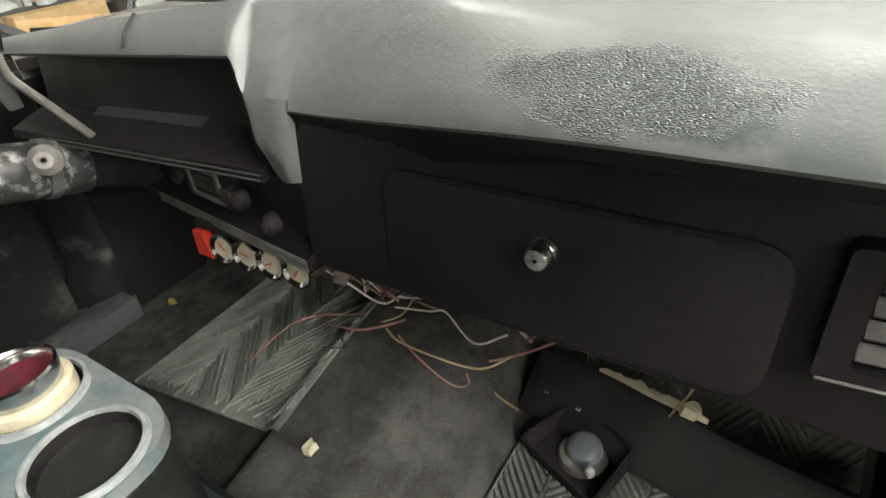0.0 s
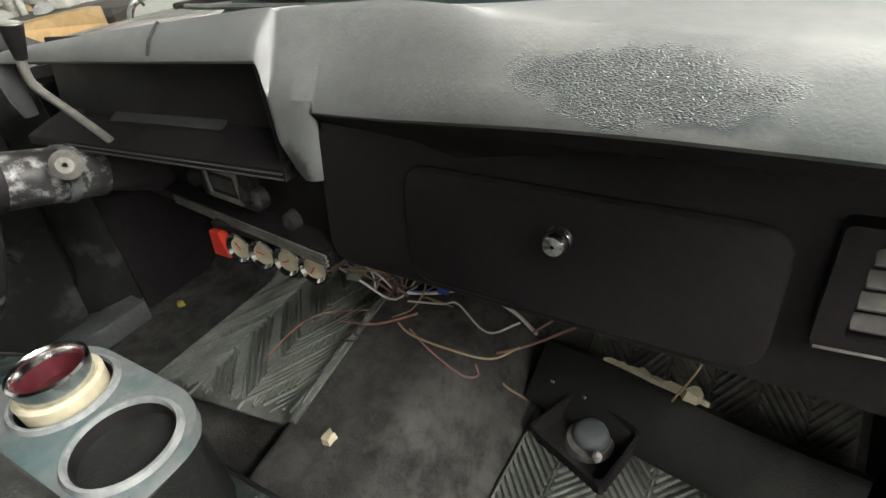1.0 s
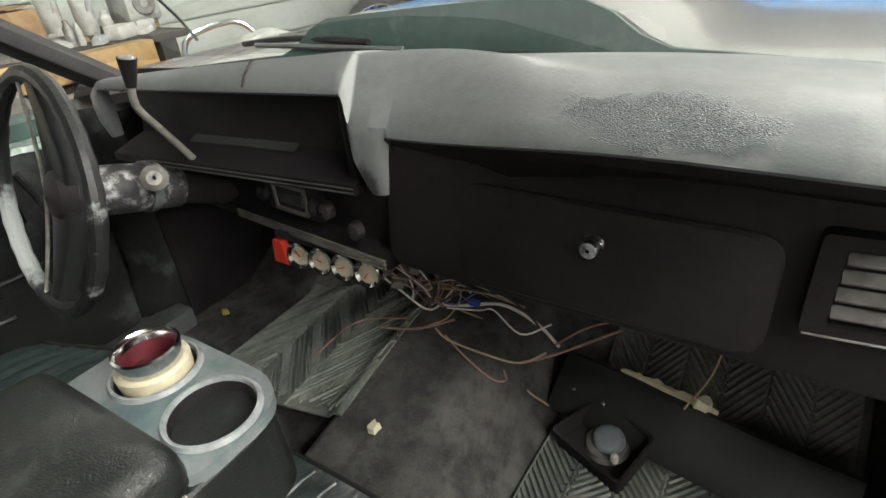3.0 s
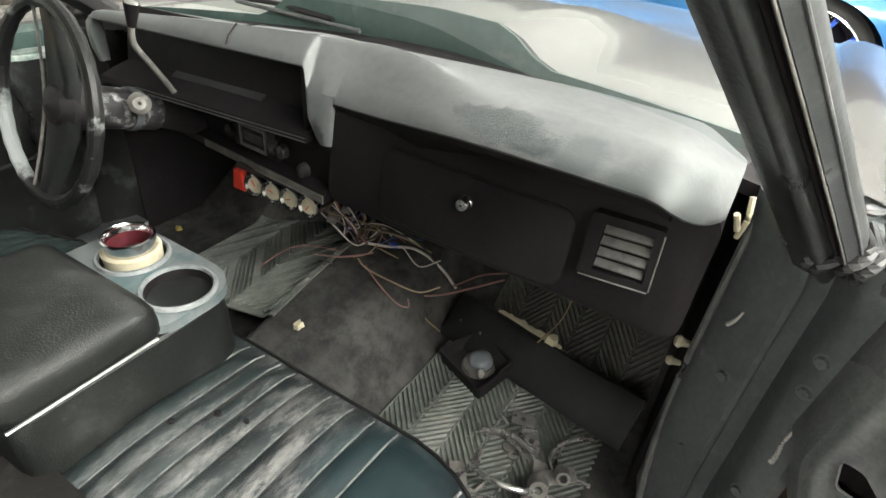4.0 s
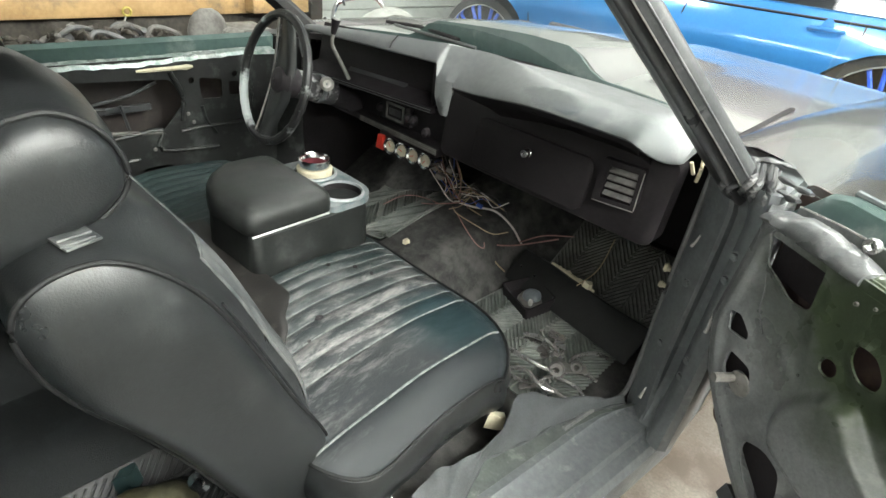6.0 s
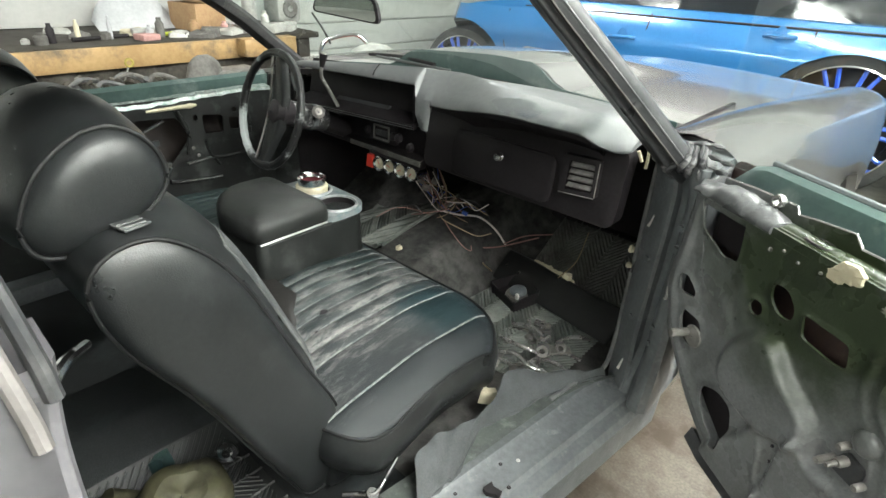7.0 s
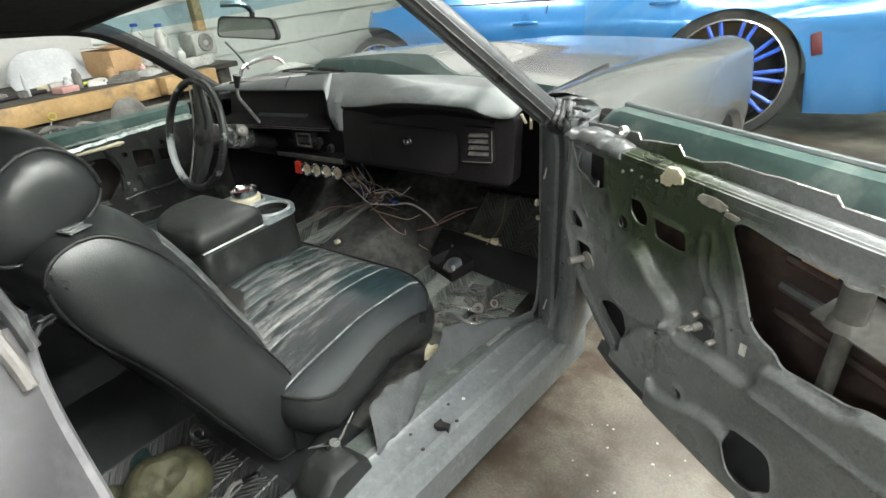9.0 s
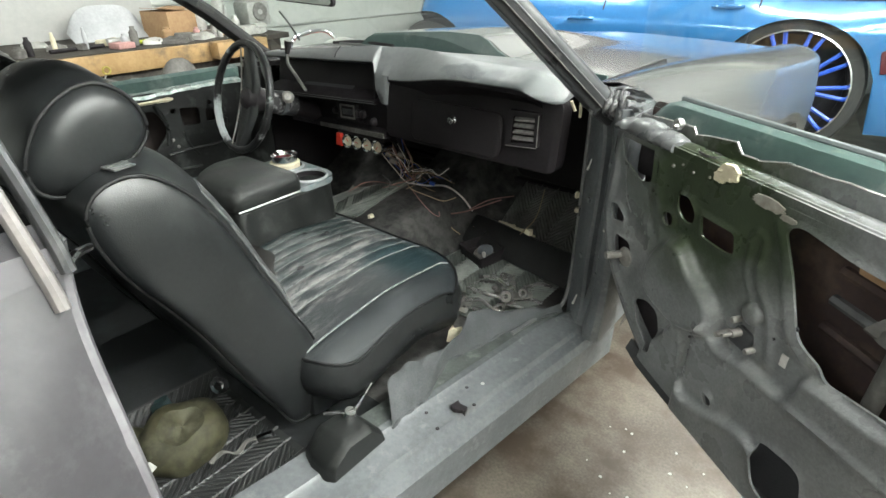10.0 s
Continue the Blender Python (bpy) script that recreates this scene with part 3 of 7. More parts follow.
def roof_z(u, v):
    return 1.235 + 0.072 * u / 0.6 + 0.03 * (1 - (u / 0.62) ** 2) - 0.05 * ss(-0.1, -0.8, v) - 0.02 * ss(0.35, 0.66, v)


def roof_pt(u, v):
    front = 0.64 - 0.06 * u * u
    y = -0.8 + (front + 0.8) * v
    x = 0.61 * u
    return Vector((x, y, roof_z(x, y)))


part("headliner", sheet(roof_pt, span(-1, 1, 14), span(0, 1, 14), 0.02, (0, 0, 1)), M_HEAD, coupe, "dark cloth headliner")
part("roof_skin", sheet(lambda u, v: roof_pt(u, v) + Vector((0, 0, 0.03)), span(-1.0, 1.0, 14), span(0, 1, 14), 0.012, (0, 0, 1)), M_LAV, coupe)
part("header_rail", tube([roof_pt(u, 1.0) + Vector((0, 0.01, 0.0)) for u in span(-0.98, 0.98, 10)], 0.022, 8, squash=0.6), M_HEAD, coupe, "dark windshield header")


# windshield, with its tinted band along the top
def screen_pt(u, v):
    lo = Vector((0.775 * u, 1.275 - 0.20 * u * u, 0.912 + 0.01 * u))
    hi = Vector((0.615 * u, 0.675 - 0.06 * u * u, 1.215 + 0.06 * u))
    return lo + (hi - lo) * v


ws = part("windshield", sheet(screen_pt, span(-1, 1, 16), span(0, 0.84, 5)), M_GLASS, coupe)
ws.visible_shadow = False
tb = part("tint_band", sheet(screen_pt, span(-1, 1, 16), span(0.84, 1.0, 2)), M_TINT, ws, "blue tinted glass band")
tb.visible_shadow = False

# cowl, hood and fenders
def lean(bm):
    """The shell hangs lower toward the driver's side."""
    for v in bm.verts:
        v.co.z += 0.075 * min(0.0, v.co.x - 0.10) * ss(0.5, 0.85, v.co.z)
    return bm


part("cowl_panel", lean(sheet(lambda u, v: (u, v - 0.10 * (u / 0.75) ** 2, 0.918 - 0.02 * (u / 0.75) ** 2), span(-0.8, 0.8, 12), span(1.20, 1.36, 4), 0.02, (0, 0, -1))), M_BLACK, coupe)


def flare(y):
    return 0.085 * max(0.0, y - 1.15)


def hood_z(x, y):
    scoop = 0.055 * (1 - ss(0.24, 0.36, abs(x))) * (1 - ss(1.6, 2.4, y))
    return 0.936 - 0.014 * (x / 0.75) ** 2 - 0.065 * ss(1.3, 2.9, y) - 0.05 * ss(2.65, 2.95, y) ** 2 + scoop


def hood_pt(u, v):
    x = u * (0.7295 + flare(v)) / 0.72
    return (x, v - 0.08 * (u / 0.75) ** 2, hood_z(u, v) - 0.006)


hood = part("hood", lean(sheet(hood_pt, span(-0.72, 0.72, 36), span(1.30, 2.9, 34), 0.02, (0, 0, -1))), M_HOOD, coupe, "pearl grey hood with a raised rear scoop")
part("hood_edge", lean(sheet(lambda u, v: (u, 1.292 - 0.08 * (u / 0.75) ** 2, 0.90 + v * (hood_z(u, 1.3) - 0.902)), span(-0.72, 0.72, 36), (0, 1), 0.006, (0, -1, 0))), M_OLDGREEN, hood, "dark green unpainted hood edge")


def fender(s):
    rings = []
    for y in span(1.10, 2.7, 30) + span(2.72, 2.94, 14):
        k = ss(1.3, 2.9, y)
        t = ss(2.62, 2.95, y) ** 2.4
        arch = math.sqrt(max(0.0, 0.32 ** 2 - (y - 2.38) ** 2)) if abs(y - 2.38) < 0.32 else 0.0
        low = 0.22 + (0.04 + arch if arch else 0.0)
        o = flare(y)
        ridge = 0.925 - 0.065 * k - 0.11 * t
        pts = [(0.737, 0.86 - 0.07 * k), (0.735, ridge - 0.008), (0.75, ridge), (0.80, ridge + 0.006), (0.85, ridge - 0.002), (0.882, ridge - 0.016), (0.905, ridge - 0.034), (0.914, ridge - 0.046), (0.924, ridge - 0.10),
               (0.935, max(0.70 - 0.03 * k, low + 0.05)), (0.938, max(0.62, low + 0.035)), (0.93, max(low + 0.02, 0.42)), (0.915, max(low + 0.008, 0.3)), (0.90, low)]
        rings.append([(s * (x + o - 0.16 * t * (x - 0.735) / 0.2), y + 0.03 * (0.93 - z), z) for x, z in pts])
    bm = loft(rings, closed=False)
    bmesh.ops.solidify(bm, geom=bm.faces[:], thickness=0.012)
    return bm


part("fender", fender(1), M_HOOD, coupe, "pale lavender-grey front fender")
part("fender", lean(fender(-1)), M_HOOD, coupe)
part("front_panel", box((1.72, 0.05, 0.5), (0, 2.88, 0.54), 0.02), M_LAV, coupe)
for s in (1, -1):
    part("wheel_house", sheet(lambda u, v: (s * (0.62 + 0.06 * v), 2.38 + 0.40 * math.cos(u), 0.30 + 0.42 * math.sin(u)), span(0.0, math.pi, 14), (0, 1, 4), 0.008, (0, 0, 1)), M_BLACK, coupe, "black inner wheel house")
part("engine_bay_floor", box((1.4, 1.3, 0.04), (0, 2.2, 0.40), 0.01), M_BLACK, coupe)

# rear quarter with lock pillar, window ledge and trim strip
QUARTER = [(0.66, 0.903), (0.675, 0.911), (0.69, 0.908), (0.72, 0.886), (0.76, 0.856), (0.80, 0.822), (0.828, 0.785), (0.848, 0.735), (0.860, 0.66), (0.866, 0.57), (0.86, 0.45), (0.85, 0.32), (0.83, 0.20)]
QUARTER_S = [(p.x, p.y) for p in smooth_path([(x, z, 0) for x, z in QUARTER], 3)]


FLANGE = smooth_path([(0.80, -0.122, 0.25), (0.813, -0.122, 0.42), (0.805, -0.122, 0.60), (0.785, -0.121, 0.70), (0.755, -0.118, 0.77), (0.732, -0.115, 0.82), (0.712, -0.110, 0.865), (0.70, -0.103, 0.905), (0.693, -0.097, 0.935)], 4)


def quarter(s):
    """The rear quarter, drawn in softly toward the lock pillar's flange."""
    rings = [[(s * x, y - 0.22 * (x - 0.69), z) for x, z in QUARTER_S] for y in span(-2.2, -0.32, 16)]
    for t in (0.1, 0.22, 0.35, 0.5, 0.65, 0.8, 0.92, 1.0):
        ring = []
        for x, z in QUARTER_S:
            f = min(FLANGE, key=lambda p: abs(p.z - z))
            ring.append((s * (x + (f.x + 0.002 - x) * t * t), (-0.32 - 0.22 * (x - 0.69)) * (1 - t) + (f.y - 0.013) * t, z))
        rings.append(ring)
    bm = loft(rings, closed=False)
    bmesh.ops.solidify(bm, geom=bm.faces[:], thickness=0.006)
    return bm


part("quarter_panel", quarter(1), M_LAV, coupe, "lavender-grey primed rear quarter panel")
part("quarter_panel", quarter(-1), M_LAV, coupe)
part("lock_pillar", loft([[(p.x, -0.30, p.z), (p.x, p.y - 0.012, p.z), (p.x - 0.003, p.y - 0.004, p.z), (p.x - 0.010, p.y, p.z), (p.x - 0.08, p.y + 0.002, p.z), (p.x - 0.08, -0.30, p.z)] for p in FLANGE]), M_LAV, coupe, "grey primed lock pillar flange")
part("window_trim", tube([(0.715, -0.130, 0.872), (0.700, -0.132, 0.915), (0.655, -0.145, 1.05), (0.612, -0.168, 1.24)], 0.012, 10, 6, squash=0.7, up=(0, 1, 0)), M_BEIGE, coupe, "beige primed quarter window channel")
part("window_seal", tube([(0.700, -0.110, 0.905), (0.688, -0.112, 0.945), (0.645, -0.124, 1.06), (0.605, -0.148, 1.24)], 0.014, 10, 6, squash=0.6, up=(0, 1, 0)), M_PILLAR, coupe, "grey quarter window post")
qg = part("quarter_glass", sheet(lambda u, v: (0.685 - 0.08 * v, -0.125 - 0.05 * v - 0.55 * u, 0.84 + 0.38 * v), (0, 0.5, 1), (0, 0.5, 1)), M_DGLASS, coupe, "green-tinted quarter glass")
qg.visible_shadow = False
part("latch_lever", tube([(0.668, -0.112, 0.886), (0.645, -0.088, 0.896), (0.617, -0.062, 0.888)], lambda t: 0.007 - 0.002 * t, 8, 4), M_CHROME, coupe, "chrome window latch lever")
for s in (1, -1):
    part("inner_side", sheet(lambda u, v: (s * 0.655, u, v), span(-0.9, -0.19, 4), span(0.25, 0.88, 4), 0.01, (s, 0, 0)), M_BLACK, coupe)
part("rear_shelf", box((1.3, 0.5, 0.06), (0, -1.05, 0.86), 0.02), M_BLACK, coupe)
part("rear_window_frame", box((1.2, 0.04, 0.5), (0, -1.0, 1.08), 0.01, (-35, 0, 0)), M_BLACK, coupe)
part("kick_panel", sheet(lambda u, v: (0.735 - 0.0 * v, u, v), span(1.10, 1.6, 4), span(0.24, 0.92, 6), 0.012, (1, 0, 0)), M_BLACK, coupe, "black kick panel")
part("kick_panel", sheet(lambda u, v: (-0.735, u, v), span(1.10, 1.6, 4), span(0.24, 0.80, 6), 0.012, (-1, 0, 0)), M_BLACK, coupe)

# ---- dashboard ----
dash = thing("dashboard", (0, 1.1, 0.62), "black dashboard with a grey padded top, dusty and half stripped", "dashboard")
PX = [-0.605, -0.603, -0.598, -0.59, -0.58, -0.565, -0.55, -0.52, -0.4, -0.25, -0.1, -0.02, 0.0, 0.012, 0.02, 0.030, 0.033, 0.035, 0.037, 0.039, 0.041, 0.045, 0.05, 0.06, 0.07, 0.076, 0.08, 0.084, 0.088, 0.091, 0.0935, 0.0955, 0.0967, 0.098, 0.101, 0.115, 0.14, 0.17, 0.2, 0.24, 0.28, 0.32, 0.36, 0.40, 0.45, 0.50, 0.54, 0.58, 0.60, 0.615, 0.63, 0.645, 0.66, 0.672, 0.682, 0.69, 0.697, 0.702]


def crease(x):
    """Where the dusty slope of the pad breaks under: depth and height along the dash."""
    k = ss(0.031, 0.041, x)
    bow = ss(0.09, 0.46, x)
    end = ss(0.615, 0.715, x)
    y = 0.998 - 0.002 * k - 0.082 * bow + 0.060 * end ** 1.5
    z = 0.917 - 0.047 * k + 0.050 * bow - 0.052 * end
    return y, z


def sag(x):
    return 0.055 * min(0.0, x - 0.03)


def pad_profile(x):
    drop = 0.012 * (abs(x) / 0.7) ** 3 + 0.02 * ss(0.62, 0.70, abs(x))
    back = 1.262 - 0.12 * (x / 0.7) ** 2
    k = ss(0.031, 0.041, x)          # from the cluster hood to the passenger slope
    yc, zc = crease(x)
    zf = 0.960 - drop - 0.052 * max(0.0, 0.01 - x)      # the hood thins out toward the driver
    q = ss(0.0, 0.5, x)             # the crown lies further back on the passenger side
    cr = yc + 0.034 + 0.052 * ss(-0.04, 0.20, x)     # where the flat top turns into the slope
    zt = zf + 0.004 * ss(-0.04, 0.20, x)
    lerp = lambda t: (cr + (yc - cr) * t, zt + (zc + 0.005 - zt) * t)
    soft = 0.006 * (1 - ss(-0.04, 0.20, x))
    prof = [(back, 0.893 + 0.027 * q - drop), (1.19, 0.914 + 0.029 * q - drop), (1.125, zf - 0.018 + 0.018 * q), (max(1.075, cr + 0.012), zf - 0.003 + 0.006 * q), (cr, zt), (lerp(0.12)[0], lerp(0.12)[1] + 0.0025 + soft), (lerp(0.4)[0], lerp(0.4)[1] + 0.003 + soft),
            (lerp(0.7)[0] - 0.001, lerp(0.7)[1] + 0.002 + soft), (lerp(0.93)[0] - 0.001, lerp(0.93)[1] + 0.001), (yc + 0.0005, zc + 0.003), (yc + 0.003, zc - 0.0005), (yc + 0.009, zc - 0.002), (1.08, 0.90 - 0.01 * k)]
    if 0.036 < x < 0.097:           # the post between the instruments and the passenger side
        low = 0.784 + 0.05 * ss(0.072, 0.036, x)
        e = ss(0.036, 0.046, x) * ss(0.0975, 0.088, x)
        w = 0.026 * (1 - math.sqrt(max(0.0, 1 - (max(0.0, x - 0.070) / 0.0275) ** 2)))       # its rounded passenger flank
        prof[8:] = [(yc - 0.001 + 0.2 * w, zc + 0.014), (yc - 0.002 * e + 0.6 * w, zc - 0.006), (yc - 0.006 * e + w, (zc + low) / 2), (yc - 0.007 * e + 0.001 + w, low + 0.010), (1.05, low)]
    r = 0.5 + 0.5 * math.sqrt(max(0.0, 1 - (max(0.0, x - 0.635) / 0.0705) ** 2))     # rounded passenger end
    r *= 0.35 + 0.65 * math.sqrt(max(0.0, 1 - (max(0.0, -0.56 - x) / 0.0455) ** 2))      # and the driver's end
    return [(1.09 + (y - 1.09) * r, 0.905 + (z - 0.905) * r + sag(x)) for y, z in prof]


pad = part("pad", loft([[(x, y, z) for y, z in pad_profile(x)] for x in PX]), M_PAD, dash, "grey padded vinyl top with dark worn stains")
under = []
for x in (0.092, 0.115, 0.14, 0.2, 0.26, 0.32, 0.38, 0.45, 0.54, 0.60, 0.63, 0.645):
    yc, zc = crease(x)
    under.append([(x, yc + 0.003, zc - 0.0005), (x, yc + 0.010, zc - 0.012), (x, max(yc + 0.03, 0.985), zc - 0.030), (x, 1.004, zc - 0.05), (x, 1.03, zc - 0.05), (x, 1.03, zc - 0.002)])
part("pad_underside", loft(under), M_DASHBLK, dash, "black vinyl under the overhang")
part("pad_seam", tube([Vector((-0.15, y - 0.0015, z + 0.0015)) for y, z in pad_profile(-0.15)[1:9]], 0.0016, 6), M_BLACK, pad)
cheek = []
for z, x0, x1, d in ((0.885, -0.600, -0.575, 0.010), (0.872, -0.603, -0.572, 0.0), (0.85, -0.605, -0.572, -0.002), (0.82, -0.605, -0.574, 0.0), (0.79, -0.603, -0.578, 0.008)):
    cheek.append([(x, y, z) for x, y in rounded([(x0, 1.03), (x0, 1.002 + d), (x1 - 0.006, 0.998 + d), (x1 - 0.006, 1.03)], 0.008, 3)])
part("pad_cheek", loft(cheek[::-1]), M_PAD, pad, "grey vinyl cheek at the driver's end")
# passenger face


def on_face(x, z, d=0.0):
    """A point on the slanting passenger face, d metres proud of it."""
    return Vector((x, 0.995 - 0.12 * (0.78 - z) - d, z))


def face_panel(x0, x1, z0, z1, d0, d1, r=0.03):
    out = rounded([(x0, z0), (x1, z0), (x1, z1), (x0, z1)], r, 5)
    mid = [((x - (x0 + x1) / 2) * 0.97 + (x0 + x1) / 2, (z - (z0 + z1) / 2) * 0.95 + (z0 + z1) / 2) for x, z in out]
    return loft([[on_face(x, z, d0) for x, z in out], [on_face(x, z, d1 - 0.003) for x, z in out], [on_face(x, z, d1) for x, z in mid]])


part("face", face_panel(0.085, 0.705, 0.695, 0.885, -0.05, 0.0, 0.03), M_DASHBLK, dash, "black plastic passenger face")
glove = part("glove_door", face_panel(0.20, 0.532, 0.705, 0.832, 0.0, 0.006, 0.03), M_DASHBLK, dash)
kn = axis_matrix(on_face(0.362, 0.789, 0.006), (0, -1, 0.1))
part("knob", lathe([(0.002, 0.018), (0.009, 0.017), (0.012, 0.013), (0.0125, 0.008), (0.009, 0.006), (0.012, 0.003), (0.013, 0.0), (0.002, 0.0)], 12, kn), M_CHROME, glove, "chrome push-button knob")
def face_frame(outer, inner, d0, d1):
    """A flat frame lying on the passenger face, with a bevelled opening."""
    return loft([[on_face(x, z, d0) for x, z in outer], [on_face(x, z, d1) for x, z in outer], [on_face(x, z, d1) for x, z in inner], [on_face(x, z, d0 + 0.002) for x, z in inner]], caps=False)


vo_ = rounded([(0.553, 0.754), (0.652, 0.762), (0.646, 0.852), (0.552, 0.848)], 0.006)
vi_ = rounded([(0.571, 0.765), (0.641, 0.772), (0.636, 0.840), (0.571, 0.836)], 0.004)
vent = part("vent", face_frame(vo_, vi_, 0.0, 0.016), M_DASHBLK, dash, "black vent frame with grey slats")
for pts in ([(0.556, 0.7545), (0.60, 0.758), (0.650, 0.7625)], [(0.651, 0.765), (0.649, 0.80), (0.647, 0.846)]):
    part("worn_edge", tube([on_face(x, z, 0.0165) for x, z in pts], 0.0012, 6), M_STEEL, vent, "frame edge worn to bare metal")
part("vent_back", box((0.085, 0.003, 0.085), on_face(0.604, 0.804, 0.0025)), M_DASHBLK, vent)
for k in range(4):
    part("slat", box((0.066, 0.013, 0.0045), on_face(0.605, 0.779 + 0.0168 * k, 0.010), 0.001, (38, -4, 0)), M_SLAT, vent, "dusty grey slat")

# instrument cluster recess on the driver's side
def sagged(bm):
    for v in bm.verts:
        v.co.z += sag(v.co.x)
    return bm


part("cluster_panel", sagged(box((0.62, 0.02, 0.15), (-0.275, 1.085, 0.86), 0.003, (-12, 0, 0))), M_DASHBLK, dash)
cl = part("cluster_lens", sagged(box((0.50, 0.004, 0.095), (-0.25, 1.07, 0.862), 0.001, (-12, 0, 0))), M_DASHBLK, dash)
part("lens_strip", sagged(loft([[(x, 1.045 - 0.01 * abs(x + 0.27), 0.812), (x, 1.045 - 0.01 * abs(x + 0.27), 0.815), (x, 1.066, 0.829), (x, 1.066, 0.826)] for x in span(-0.40, -0.13, 6)])), M_PILLAR, cl, "dull lens strip under the dials")
part("cluster_cheek", box((0.012, 0.09, 0.12), (0.024, 1.05, 0.862), 0.003), M_DASHBLK, dash)
for k in range(3):
    part("indicator_lamp", box((0.007, 0.004, 0.007), (-0.012, 1.055, 0.828 + 0.014 * k), 0.001), M_DIAL, dash, "small white indicator lens")
part("cluster_ledge", sagged(loft([[(x, 0.990, 0.786), (x, 0.992, 0.800), (x, 1.03, 0.812), (x, 1.085, 0.826), (x, 1.09, 0.79)] for x in span(-0.575, 0.036, 6)])), M_DASHBLK, dash)
for dz in (0.0, 0.007):
    part("ledge_rib", sagged(tube([(-0.45, 0.990, 0.7885 + dz), (0.034, 0.990, 0.7885 + dz)], 0.0012, 6)), M_PILLAR, dash)
def swept(bm):
    """The centre stack falls back and down toward the driver."""
    for v in bm.verts:
        d = max(0.0, 0.07 - v.co.x)
        v.co.y += 0.21 * d
        v.co.z -= 0.11 * d
    return bm


part("lower_face", swept(loft([[(x, 1.0, 0.80), (x, 1.01, 0.71), (x, 0.985, 0.70), (x, 0.985, 0.682), (x, 1.05, 0.67), (x, 1.07, 0.80)] for x in span(-0.62, 0.08, 7)])), M_DASHBLK, dash)
for dz in (-0.006, 0.0, 0.006):
    part("trim_rail", swept(tube([(-0.36, 0.982, 0.691 + dz), (0.078, 0.982, 0.691 + dz)], 0.0026, 6)), M_DUSTY, dash, "thin dusty trim rail")
radio = part("radio", swept(box((0.16, 0.02, 0.062), (-0.15, 0.998, 0.752), 0.004)), M_BLACK, dash, "black radio with chrome knobs")
part("radio_frame", swept(plate(rounded([(-0.20, 0.728), (-0.10, 0.728), (-0.10, 0.778), (-0.20, 0.778)], 0.004), [rounded([(-0.193, 0.734), (-0.107, 0.734), (-0.107, 0.772), (-0.193, 0.772)], 0.003)], 0.004, Matrix.Translation((0, 0.988, 0)) @ Matrix(((1, 0, 0, 0), (0, 0, -1, 0), (0, 1, 0, 0), (0, 0, 0, 1))))), M_STEEL, radio, "dull metal dial frame")
part("radio_dial", swept(box((0.07, 0.004, 0.02), (-0.15, 0.987, 0.752), 0.002)), M_PILLAR, radio)
for kx in (-0.235, -0.075, -0.045, 0.02):
    part("radio_knob", swept(lathe([(0.002, 0.02), (0.008, 0.018), (0.013, 0.014), (0.015, 0), (0.002, 0)], 12, axis_matrix((kx, 0.992, 0.752 - (0.02 if kx > 0 else 0)), (0, -1, 0)))), M_BLACK, radio)

# ---- gauges under the dash ----
pod = thing("gauge_pod", (-0.1, 1.03, 0.66), "row of round chrome auxiliary gauges under the dash", "gauges")
part("bracket", box((0.24, 0.03, 0.012), (-0.085, 1.04, 0.654), 0.003), M_BLACK, pod)
for i in range(4):
    gx = -0.157 + 0.051 * i
    gm = axis_matrix((gx, 1.035, 0.62 + 0.002 * i), (0.12, -1, 0.12))
    g = part("gauge", lathe([(0.004, -0.05), (0.022, -0.05), (0.024, 0.0), (0.0262, 0.004), (0.025, 0.011), (0.022, 0.012), (0.0175, 0.008), (0.0175, 0.006), (0.001, 0.006)], 24, gm), M_CHROME, pod, "chrome-rimmed gauge")
    part("dial", lathe([(0.001, 0.0065), (0.017, 0.0065), (0.017, 0.0075), (0.001, 0.0075)], 20, gm), M_DIAL, g, "pale dial face")
    ndl = box((0.002, 0.014, 0.001), (0, 0.005, 0.0085))
    bmesh.ops.transform(ndl, matrix=gm @ pose(0, 0, 0, 0, 0, 40 + 35 * i), verts=ndl.verts)
    part("needle", ndl, M_RED, g)
cap = thing("red_switch", (-0.2, 1.03, 0.6), "red plastic switch guard beside the gauges", "switch")
part("guard", loft([[(-0.215, 1.02, 0.60), (-0.18, 1.02, 0.60), (-0.18, 1.04, 0.60), (-0.215, 1.04, 0.60)], [(-0.208, 1.02, 0.645), (-0.188, 1.02, 0.645), (-0.188, 1.035, 0.645), (-0.208, 1.035, 0.645)]]), M_RED, cap)

# ---- steering ----
steer = thing("steering_wheel", (-0.38, 0.78, 0.8), "black steering wheel with a worn rim and a wide central bar", "steering wheel")
SN = Vector((-0.074, -0.955, 0.285)).normalized()
SC = Vector((-0.452, 0.812, 0.776))
SX = Vector((0, 0, 1)).cross(SN).normalized()
SY = SN.cross(SX)
SM = Matrix(((SX.x, SY.x, SN.x, SC.x), (SX.y, SY.y, SN.y, SC.y), (SX.z, SY.z, SN.z, SC.z), (0, 0, 0, 1)))
R_, r_ = 0.184, 0.0135
rings = []
for k in range(56):
    a = 2 * math.pi * k / 56
    g = r_ * (1 + 0.05 * math.cos(a * 28))
    rings.append([SM @ Vector(((R_ + g * math.cos(b)) * math.cos(a), (R_ + g * math.cos(b)) * math.sin(a), g * math.sin(b))) for b in (2 * math.pi * j / 10 for j in range(10))])
part("rim", loft(rings + [rings[0]], caps=False), M_RIM, steer, "black rim worn pale and flaking at the lower side")
bar = bmesh.new()
bar_r = []
